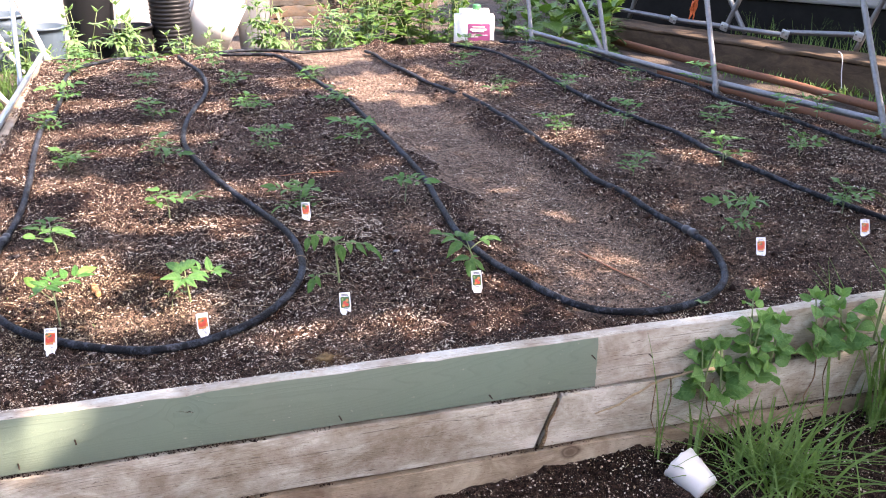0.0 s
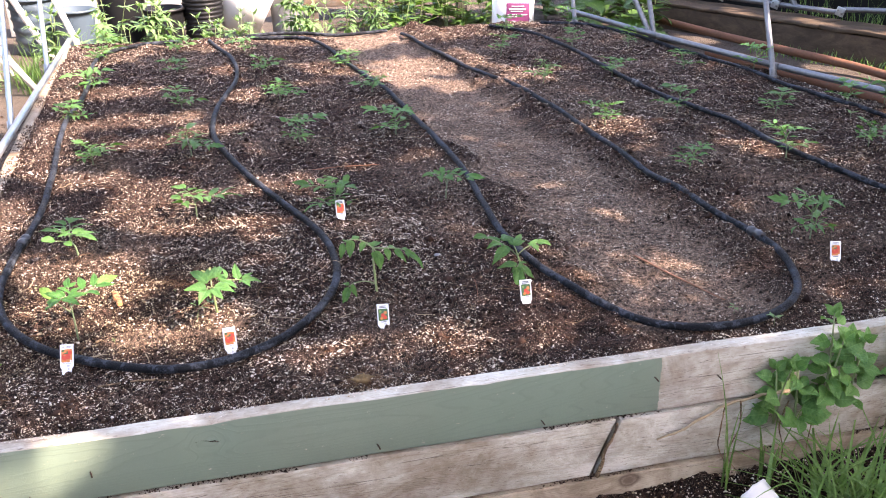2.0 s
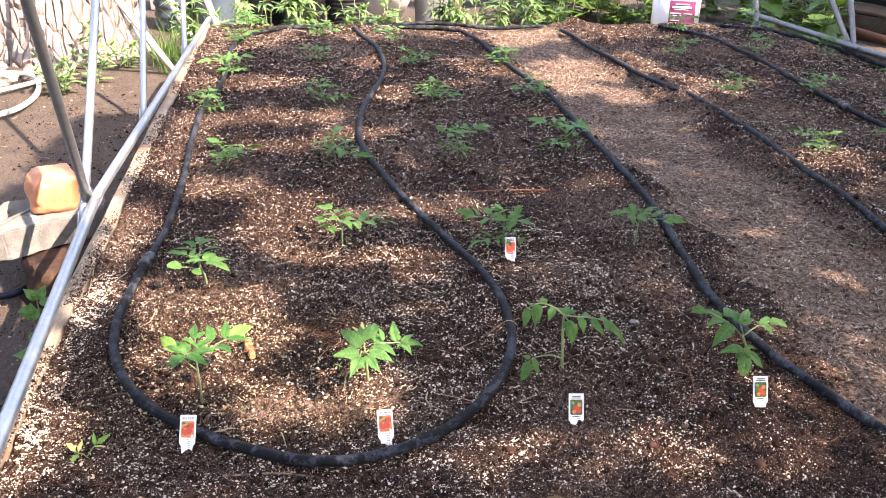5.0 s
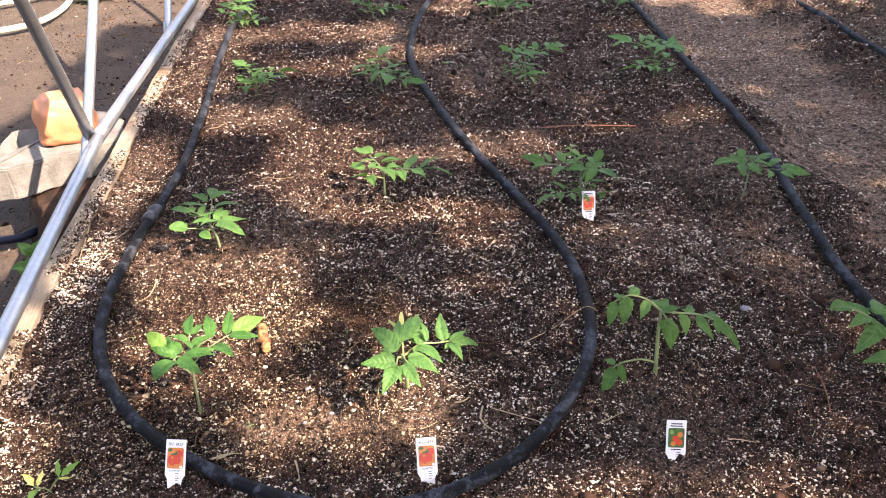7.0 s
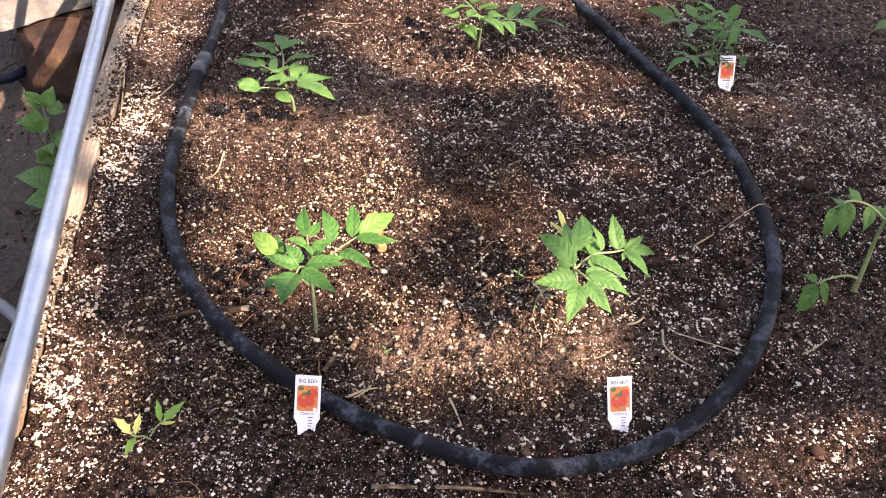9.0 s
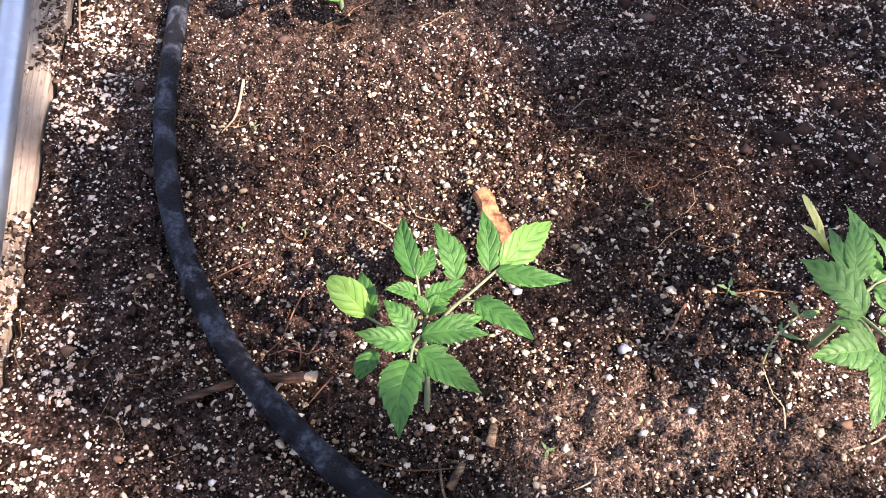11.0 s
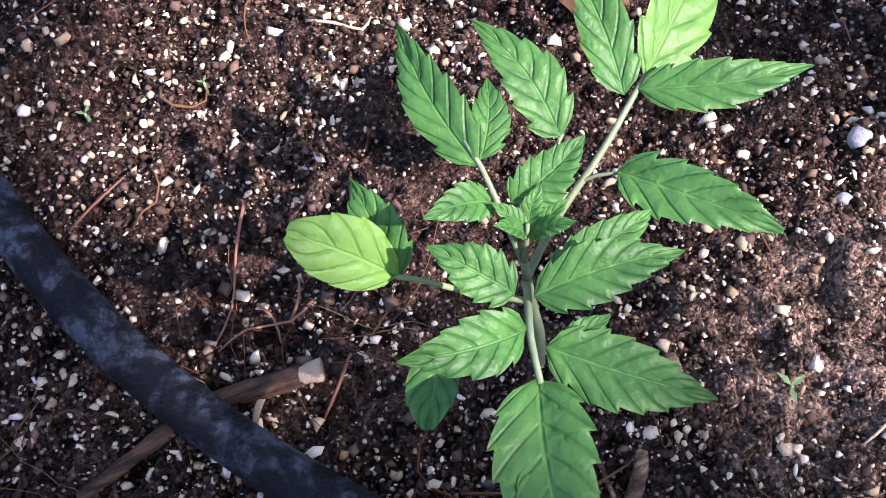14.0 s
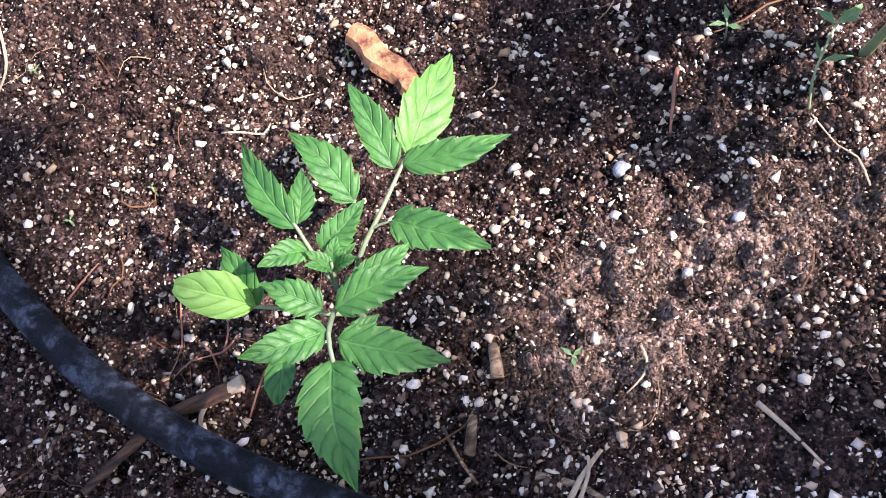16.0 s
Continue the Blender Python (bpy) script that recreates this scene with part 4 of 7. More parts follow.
def seedling(x=0.334, y=0.494, turn=0.0, size=1.0, flip=False, seed=0, rows=24, split=True, mats=None, label="", skip=0.0, tall=1.0, lower=False):
    """A tomato seedling, leaf by leaf. Seed 0 gives the one at the hose loop's front as it stands; others grow a little differently."""
    ox, oy = 0.334, 0.494
    oz = z_at(ox, oy) - 0.004
    o = Vector((ox, oy, oz))
    rnd = random.Random(seed)
    green, pale = mats or (HERO_LEAF, PALE_LEAF)
    plant = thing("tomato_plant", label or "young green tomato seedling planted in dark soil", "tomato plant", "tomato seedlings", at=(x, y, z_at(x, y) - 0.004), turn=turn)
    pool = {}
    plant_seed = seed

    def grown(p):
        q = Vector(p) - o
        if seed:
            q += Vector((rnd.uniform(-1, 1), rnd.uniform(-1, 1), rnd.uniform(-1, 1))) * 0.0065
        q = Vector((q.x * (-1 if flip else 1), q.y, q.z * tall)) * size
        return q

    def stalk(name, pts, r0, r1, parent, mat=STEM_GREY):
        line = smooth_line([(Vector(p) - o) * size if not seed else Vector(((Vector(p) - o).x * (-1 if flip else 1), (Vector(p) - o).y, (Vector(p) - o).z * tall)) * size for p in pts], 0.006)
        n = len(line)
        v, f = tube(line, [(r0 + (r1 - r0) * k / (n - 1)) * size * 0.80 for k in range(n)], 8 if split else 5)
        if not split and name != "stem":
            key = parent if isinstance(parent, int) else len(pool)
            pool.setdefault(key, []).append((v, f, [(0.5, 0.5)] * len(v)))
            return key
        return link_mesh(name, v, f, mat, parent, [(0.5, 0.5)] * len(v))

    def blade(parent, base, tip, width, up=(0, -0.25, 1), teeth=4, mat=None, fold=0.16, droop=0.0, lift=0.06, seed=1):
        if skip and rnd.random() < skip:
            return None
        b, e = grown(base), grown(tip)
        if plant_seed:
            width *= rnd.uniform(0.80, 1.10)
            up = (up[0] * (-1 if flip else 1) + rnd.uniform(-0.3, 0.3), up[1] + rnd.uniform(-0.3, 0.3), 1)
            droop += rnd.uniform(0.0, 0.22)
        v, f, uv = leaflet(b, e, width * size * 0.90, up, teeth, fold, droop, rows, seed + plant_seed * 0.37, lift)
        if not split:
            pool[parent].append((v, f, uv))
            return None
        return link_mesh("leaflet", v, f, mat or green, parent, uv)

    stalk("stem", [(ox, oy, oz - 0.01), (0.333, 0.497, 0.02), (0.331, 0.503, 0.05), (0.329, 0.508, 0.085)], 0.0035, 0.0019, plant)
    # leaf towards the front with a fan of five blades
    a = stalk("leaf", [(0.330, 0.508, 0.062), (0.325, 0.497, 0.090), (0.318, 0.480, 0.106), (0.315, 0.466, 0.108)], 0.0021, 0.0013, plant)
    blade(a, (0.315, 0.468, 0.107), (0.303, 0.408, 0.116), 0.033, teeth=4, seed=2)
    blade(a, (0.313, 0.452, 0.108), (0.294, 0.436, 0.118), 0.013, teeth=2, seed=21)
    blade(a, (0.321, 0.476, 0.106), (0.362, 0.444, 0.099), 0.025, teeth=4, seed=3)
    blade(a, (0.324, 0.474, 0.105), (0.343, 0.478, 0.104), 0.011, teeth=2, seed=31)
    blade(a, (0.318, 0.483, 0.105), (0.279, 0.485, 0.120), 0.021, teeth=3, seed=4)
    blade(a, (0.320, 0.496, 0.099), (0.300, 0.517, 0.110), 0.020, teeth=3, seed=5)
    blade(a, (0.325, 0.493, 0.099), (0.373, 0.488, 0.101), 0.022, teeth=4, seed=6)
    blade(a, (0.332, 0.497, 0.098), (0.372, 0.505, 0.099), 0.018, teeth=4, seed=7)
    # long stalk away from the front, four broad blades
    b = stalk("leaf", [(0.330, 0.508, 0.066), (0.347, 0.520, 0.083), (0.367, 0.532, 0.092), (0.392, 0.551, 0.097)], 0.0020, 0.0012, plant)
    blade(b, (0.390, 0.549, 0.097), (0.435, 0.589, 0.098), 0.031, (0.35, -0.5, 0.8), 2, pale if seed else SUNLIT_LEAF, seed=8)
    blade(b, (0.381, 0.546, 0.096), (0.381, 0.594, 0.110), 0.021, (-0.1, -0.5, 0.9), 2, seed=9)
    blade(b, (0.386, 0.546, 0.097), (0.439, 0.529, 0.103), 0.020, (0.1, -0.3, 1), 3, seed=10)
    blade(b, (0.368, 0.523, 0.093), (0.403, 0.482, 0.103), 0.025, (0.1, 0, 1), 3, seed=11)
    stalk("leafstalk", [(0.356, 0.526, 0.088), (0.362, 0.525, 0.091), (0.369, 0.522, 0.093)], 0.0009, 0.0008, b)
    # young leaf at the back
    c = stalk("leaf", [(0.329, 0.508, 0.083), (0.327, 0.522, 0.097), (0.326, 0.537, 0.104), (0.324, 0.548, 0.106)], 0.0016, 0.0010, plant)
    blade(c, (0.325, 0.538, 0.104), (0.320, 0.596, 0.105), 0.021, (-0.2, -0.3, 1), 3, seed=12)
    blade(c, (0.327, 0.540, 0.103), (0.340, 0.566, 0.104), 0.016, teeth=3, seed=13)
    blade(c, (0.356, 0.541, 0.094), (0.343, 0.586, 0.107), 0.024, (0.1, -0.3, 1), 3, seed=14)
    stalk("leafstalk", [(0.331, 0.515, 0.086), (0.343, 0.530, 0.091), (0.357, 0.542, 0.094)], 0.0011, 0.0009, c)
    blade(c, (0.331, 0.525, 0.097), (0.361, 0.535, 0.103), 0.019, (0, -0.2, 1), 4, seed=15)
    blade(c, (0.326, 0.527, 0.098), (0.302, 0.525, 0.112), 0.015, (0, -0.2, 1), 3, seed=16)
    # tender tip
    d = stalk("leaf", [(0.329, 0.508, 0.083), (0.331, 0.512, 0.092), (0.333, 0.516, 0.098)], 0.0015, 0.0009, plant)
    for k, (dx, dy) in enumerate(((0.016, 0.004), (0.010, 0.012), (-0.008, 0.011), (0.014, -0.006), (-0.011, 0.002))):
        blade(d, (0.332, 0.514, 0.094), (0.332 + dx, 0.514 + dy, 0.100 + 0.002 * k), 0.009, (-dx * 20, -dy * 20, 1), 3, seed=40 + k)
    # old yellowed leaf near the hose
    e = stalk("leaf", [(0.331, 0.504, 0.050), (0.312, 0.510, 0.066), (0.296, 0.517, 0.080), (0.286, 0.521, 0.086)], 0.0017, 0.0012, plant, STEM)
    blade(e, (0.289, 0.520, 0.085), (0.262, 0.538, 0.110), 0.026, (-0.2, -0.4, 0.9), 1, pale, fold=0.04, seed=17)
    blade(e, (0.289, 0.520, 0.083), (0.286, 0.556, 0.091), 0.022, (-0.2, -0.3, 0.9), 2, seed=18)
    blade(e, (0.293, 0.495, 0.080), (0.280, 0.470, 0.083), 0.019, (-0.3, -0.2, 0.9), 1, seed=19)
    for pieces in pool.values():
        v, f, uv = join(pieces)
        link_mesh("leaf", v, f, green, plant, uv)
    if lower:
        # a second, lower ring of leaves, turned away from the first
        under = seedling(x, y, 0, size * 0.86, not flip, seed + 900, rows, split, mats, "", 0.12, tall * 0.62, False)
        for c in list(under.children):
            if c.name.startswith("stem"):
                bpy.data.objects.remove(c)
            else:
                c.parent = plant
                c.matrix_basis = pose(0, 0, 0, 0, 0, 150)
        bpy.data.objects.remove(under)
    return plant


def grow(place, stem, leaves, label, mat):
    """A seedling set out leaf by leaf: each leaf a stalk and its toothed leaflets (base, tip, width, teeth)."""
    plant = thing("tomato_plant", label, "tomato plant", "tomato seedlings", at=(*place, z_at(*place) - 0.002))
    line = smooth_line(stem, 0.008)
    v, f = tube(line, [0.0038 - 0.0016 * k / len(line) for k in range(len(line))], 10)
    link_mesh("stem", v, f, STEM, plant)
    for n, (stalk, blades) in enumerate(leaves):
        line = smooth_line(stalk, 0.006)
        v, f = tube(line, [0.0019 - 0.0008 * k / len(line) for k in range(len(line))], 7)
        leaf = link_mesh("leaf", v, f, STEM, plant, [(0.5, 0.5)] * len(v))
        for k, (a, b, w, teeth, *own) in enumerate(blades):
            v, f, uv = leaflet(a, b, w * 0.86, (0.05 * (k - 1), -0.3, 1), teeth, 0.16, 0.06 + 0.03 * k, 18, n * 5.1 + k * 1.7, 0.05)
            link_mesh("leaflet", v, f, own[0] if own else mat, leaf, uv)
            a, b = Vector(a), Vector(b)
            if (b - a).length > 0.042 and not own:
                side = (b - a).cross(Vector((0, 0, 1))).normalized()
                for sgn in (-1, 1):
                    start = a.lerp(b, 0.06)
                    v, f, uv = leaflet(start, start + ((b - a) * 0.22 + side * sgn * (b - a).length * 0.26), w * 0.42, (0, -0.3, 1), 2, 0.16, 0.08, 14, n + k * 0.7 + sgn, 0.05)
                    link_mesh("leaflet", v, f, mat, leaf, uv)


seedling(label="leafy green tomato seedling with one yellowed lower leaf")
grow((0.667, 0.526), [(0.000, 0.000, -0.010), (-0.003, -0.012, 0.045), (-0.007, -0.020, 0.088)], [
    ([(-0.008, -0.024, 0.085), (-0.014, -0.050, 0.105), (-0.016, -0.071, 0.107)],
     [((-0.016, -0.041, 0.110), (-0.056, 0.002, 0.127), 0.034, 4), ((-0.015, -0.038, 0.108), (-0.034, 0.010, 0.118), 0.016, 3), ((-0.017, -0.069, 0.110), (-0.068, -0.074, 0.118), 0.034, 4), ((-0.016, -0.071, 0.106), (-0.036, -0.125, 0.104), 0.030, 4),
      ((-0.020, -0.060, 0.109), (-0.042, -0.046, 0.116), 0.014, 2), ((-0.013, -0.070, 0.104), (-0.008, -0.096, 0.096), 0.012, 2)]),
    ([(-0.006, -0.015, 0.080), (0.020, -0.001, 0.092), (0.050, 0.012, 0.085), (0.068, 0.022, 0.080)],
     [((0.060, 0.019, 0.082), (0.055, 0.058, 0.112), 0.024, 3), ((0.069, 0.023, 0.078), (0.118, 0.034, 0.064), 0.028, 3), ((0.069, 0.023, 0.079), (0.097, 0.040, 0.089), 0.016, 2), ((0.068, 0.019, 0.079), (0.087, -0.031, 0.088), 0.019, 3),
      ((0.032, 0.003, 0.096), (0.022, 0.036, 0.116), 0.012, 3), ((0.014, -0.006, 0.092), (0.054, -0.046, 0.100), 0.026, 4), ((0.015, 0.000, 0.092), (0.034, 0.050, 0.092), 0.026, 3)]),
    ([(-0.006, -0.020, 0.085), (-0.004, -0.045, 0.099), (0.000, -0.060, 0.104)],
     [((0.002, -0.046, 0.100), (0.049, -0.078, 0.095), 0.026, 4), ((-0.004, -0.066, 0.106), (0.021, -0.108, 0.096), 0.024, 3), ((0.001, -0.040, 0.098), (0.030, -0.040, 0.101), 0.014, 2)]),
    ([(-0.006, -0.015, 0.085), (-0.007, 0.004, 0.098), (-0.006, 0.030, 0.092)],
     [((-0.002, 0.000, 0.101), (0.018, 0.072, 0.104), 0.026, 4), ((-0.007, -0.008, 0.104), (0.008, 0.046, 0.117), 0.022, 4), ((-0.008, -0.010, 0.103), (-0.012, 0.040, 0.116), 0.020, 3), ((-0.006, 0.040, 0.086), (-0.008, 0.090, 0.098), 0.009, 1, YELLOW_LEAF),
      ((-0.010, 0.026, 0.094), (-0.028, 0.046, 0.110), 0.008, 1, YELLOW_LEAF)]),
], "bright green tomato seedling inside the hose loop", BRIGHT_LEAF)
grow((1.080, 0.547), [(0.002, 0.000, -0.019), (-0.002, 0.000, 0.044), (-0.005, 0.000, 0.093), (-0.005, 0.000, 0.130)], [
    ([(-0.003, 0.000, 0.023), (-0.031, -0.010, 0.038), (-0.064, -0.020, 0.040), (-0.076, -0.020, 0.031)],
     [((-0.069, -0.020, 0.038), (-0.057, -0.035, 0.007), 0.018, 3), ((-0.076, -0.020, 0.031), (-0.096, -0.040, -0.012), 0.026, 4), ((-0.075, -0.020, 0.036), (-0.089, -0.005, 0.038), 0.016, 3)]),
    ([(-0.006, 0.000, 0.128), (-0.027, 0.010, 0.143), (-0.057, 0.010, 0.152), (-0.082, 0.000, 0.148)],
     [((-0.082, 0.000, 0.148), (-0.093, -0.020, 0.114), 0.022, 3), ((-0.060, 0.010, 0.150), (-0.069, -0.020, 0.115), 0.028, 4), ((-0.052, 0.010, 0.151), (-0.036, 0.050, 0.146), 0.022, 3), ((-0.026, 0.010, 0.141), (-0.042, -0.020, 0.129), 0.020, 3), ((-0.074, 0.000, 0.152), (-0.077, 0.030, 0.147), 0.018, 3)]),
    ([(-0.005, 0.000, 0.128), (-0.004, -0.010, 0.129), (-0.002, -0.020, 0.127)],
     [((-0.002, -0.020, 0.127), (0.007, -0.040, 0.078), 0.032, 4), ((-0.006, -0.010, 0.132), (0.015, -0.030, 0.156), 0.020, 3), ((-0.005, 0.000, 0.130), (0.015, 0.030, 0.133), 0.018, 3), ((-0.007, 0.000, 0.128), (-0.012, 0.030, 0.134), 0.020, 3)]),
    ([(-0.002, 0.000, 0.126), (0.028, 0.000, 0.122), (0.059, 0.000, 0.118), (0.078, -0.010, 0.115)],
     [((0.078, -0.010, 0.115), (0.125, -0.030, 0.066), 0.026, 3), ((0.054, 0.000, 0.117), (0.079, -0.030, 0.090), 0.024, 3), ((0.028, 0.000, 0.121), (0.032, -0.030, 0.100), 0.022, 3), ((0.074, 0.000, 0.112), (0.113, 0.040, 0.086), 0.022, 3), ((0.038, 0.000, 0.121), (0.071, 0.050, 0.101), 0.018, 3)]),
], "lanky tomato seedling drooping from a bent stem", TOMATO_LEAF)
grow((1.490, 0.538), [(0.003, 0.000, -0.013), (-0.008, 0.000, 0.028), (-0.022, 0.000, 0.064)], [
    ([(-0.018, 0.000, 0.056), (-0.040, 0.010, 0.078), (-0.071, 0.020, 0.098), (-0.106, 0.020, 0.115)],
     [((-0.101, 0.020, 0.113), (-0.145, 0.000, 0.125), 0.030, 4), ((-0.065, 0.020, 0.095), (-0.091, 0.060, 0.100), 0.024, 3), ((-0.059, 0.020, 0.091), (-0.109, -0.010, 0.099), 0.026, 3), ((-0.045, 0.010, 0.085), (-0.100, -0.030, 0.062), 0.036, 4), ((-0.055, 0.020, 0.097), (-0.026, 0.070, 0.099), 0.026, 3)]),
    ([(-0.021, 0.000, 0.064), (-0.028, 0.000, 0.083), (-0.029, 0.010, 0.089)],
     [((-0.028, 0.010, 0.086), (-0.029, 0.050, 0.099), 0.026, 3), ((-0.030, 0.000, 0.088), (0.008, 0.050, 0.102), 0.026, 4), ((-0.032, 0.000, 0.091), (0.009, 0.020, 0.094), 0.018, 3)]),
    ([(-0.010, 0.000, 0.034), (-0.022, -0.020, 0.041), (-0.031, -0.035, 0.043)],
     [((-0.031, -0.035, 0.043), (-0.044, -0.070, -0.007), 0.034, 4), ((-0.027, -0.030, 0.046), (0.017, -0.050, 0.009), 0.028, 3), ((-0.031, -0.030, 0.049), (-0.088, -0.040, 0.052), 0.030, 4), ((-0.023, -0.020, 0.043), (-0.004, -0.030, 0.050), 0.018, 2), ((-0.030, -0.035, 0.043), (-0.005, -0.050, -0.005), 0.020, 2)]),
    ([(-0.020, 0.000, 0.061), (0.008, 0.010, 0.075), (0.043, 0.020, 0.083)],
     [((0.043, 0.020, 0.083), (0.076, 0.000, 0.081), 0.030, 3), ((0.018, 0.010, 0.079), (0.055, 0.050, 0.082), 0.022, 3), ((0.026, 0.010, 0.081), (0.033, -0.020, 0.075), 0.022, 3)]),
], "tomato seedling growing beside the soaker hose", TOMATO_LEAF)
seedling(0.286, 0.985, 60, 1.10, False, 14, 16, mats=(TOMATO_LEAF, TOMATO_LEAF), tall=0.55, label="open tomato seedling beside the hose with bare stalks")
seedling(0.62, 1.215, 200, 1.15, True, 15, 16, mats=(TOMATO_LEAF, TOMATO_LEAF), tall=0.62)
seedling(1.06, 1.165, 20, 1.08, True, 16, 16, mats=(TOMATO_LEAF, TOMATO_LEAF), tall=0.65, lower=True)
seedling(1.425, 1.15, 300, 0.95, False, 17, 16, mats=(TOMATO_LEAF, BRIGHT_LEAF), tall=0.70)
BACK_PLANTS = [(0.248, 1.85), (0.606, 1.83), (1.02, 1.88), (1.416, 1.94), (0.11, 2.5), (0.565, 2.55), (1.0, 2.53), (1.43, 2.57), (0.145, 3.04), (0.535, 3.33),
               (0.96, 3.15), (1.395, 3.16), (0.12, 3.66), (0.53, 3.78), (0.90, 3.66), (0.13, 4.08), (2.405, 0.566), (2.848, 0.631), (2.344, 1.204), (2.764, 1.242),
               (3.161, 1.298), (2.276, 1.80), (2.654, 1.898), (3.067, 1.789), (2.263, 2.514), (2.651, 2.583), (3.075, 2.64), (3.386, 2.489), (2.272, 3.229),
               (2.714, 3.284), (3.026, 3.204), (3.43, 1.80), (3.575, 1.74), (3.58, 1.37), (2.5, 3.85), (2.9, 3.8)]
for k, (x, y) in enumerate(BACK_PLANTS):
    rng = random.Random(300 + k)
    seedling(x, y, rng.uniform(0, 360), rng.uniform(0.92, 1.15) * (0.90 if x > 2 else 1.0), rng.random() < 0.5, 20 + k, 9, False, (rng.choice((TOMATO_LEAF, TOMATO_LEAF, BRIGHT_LEAF)), TOMATO_LEAF), tall=rng.uniform(0.55, 0.75) + (0.25 if x > 2 else 0.0), lower=True)


# ---- galvanised frame along the bed's sides ----
def pole(a, b, r, parent, name, mat=None, flat_ends=True):
    a, b = Vector(a), Vector(b)
    n = max(6, int((b - a).length / 0.05))
    pts = [a.lerp(b, k / n) for k in range(n + 1)]
    v, f = tube(pts, r, 18)
    return link_mesh(name, v, f, mat or GALVANISED, parent)


def strut_frame(rails, struts, label, r=0.020, mat=None):
    fr = thing("tube_frame", label, "tube frame", "tube frames")
    for a, b in rails:
        pole(a, b, r + 0.001, fr, "rail", mat)
    for a, b in struts:
        pole(a, b, r - 0.001, fr, "strut", mat)
        # flattened, bolted foot of the strut
        way = (Vector(b) - Vector(a)).normalized()
        v, f = tube([Vector(a) - way * 0.02, Vector(a) + way * 0.05], r + 0.003, 14, True, 0.55)
        link_mesh("foot", v, f, mat or GALVANISED, fr)
    return fr


strut_frame([((0.030, 0.10, 0.045), (-0.085, 1.455, 0.038)), ((-0.086, 1.468, 0.040), (-0.105, 4.30, 0.0))],
            [((-0.105, 1.46, 0.05), (0.065, 0.597, 1.0)), ((-0.118, 1.42, -0.03), (-0.120, 2.36, 1.0)),
             ((-0.135, 2.45, -0.03), (-0.16, 3.2, 1.0)), ((-0.135, 3.55, -0.03), (-0.17, 4.2, 1.0))],
            "galvanised steel tube frame along the bed's open side", 0.0140)
strut_frame([((3.05, 4.25, 0.04), (3.235, 3.27, 0.04)), ((3.237, 3.26, 0.04), (3.46, 2.39, 0.04)), ((3.463, 2.38, 0.04), (3.76, 1.44, 0.04)), ((3.763, 1.43, 0.04), (4.05, 0.4, 0.04))],
            [((2.99, 3.93, 0.0), (3.06, 4.35, 0.6)), ((3.255, 3.34, 0.0), (3.30, 3.75, 0.6)), ((3.235, 3.36, 0.03), (3.10, 4.0, 0.7)), ((3.42, 2.36, 0.0), (3.62, 2.96, 0.6)), ((3.72, 1.45, 0.0), (3.86, 1.95, 0.6))],
            "dull galvanised steel tube frame along the timber side", 0.0155, DULL_STEEL)


# ---- unseen tree added behind the camera; gaps in it place the sun pools ----
# ellipses on the ground kept free of leaf shade, as pools of sun
LIT = [(0.69, 1.12, 0.19, 0.09), (0.34, 0.82, 0.21, 0.17), (0.57, 0.472, 0.20, 0.105), (0.33, 0.70, 0.19, 0.18), (0.41, 0.73, 0.15, 0.12), (0.265, 0.55, 0.095, 0.075), (0.22, 0.97, 0.15, 0.09), (0.05, 1.32, 0.075, 0.26), (0.42, 2.06, 0.2, 0.1), (0.66, 0.575, 0.09, 0.06), (0.01, 0.62, 0.058, 0.42), (0.05, 0.36, 0.07, 0.15),
       (0.38, 2.40, 0.30, 0.13), (0.70, 2.18, 0.18, 0.09), (0.07, 2.2, 0.12, 0.5), (0.28, 2.95, 0.28, 0.12), (0.02, 3.3, 0.15, 0.5), (0.72, 1.42, 0.24, 0.06),
       (0.24, 1.65, 0.16, 0.12), (0.22, -0.03, 0.30, 0.07), (-0.38, 1.55, 0.33, 0.42)]

THIN = [(0.82, 0.74, 0.22, 0.15), (0.55, 0.78, 0.12, 0.12), (1.75, 0.50, 0.35, 0.25), (0.54, 0.60, 0.16, 0.06), (1.25, 0.95, 0.25, 0.10), (0.95, 1.45, 0.3, 0.12), (1.3, 0.25, 0.5, 0.10)]


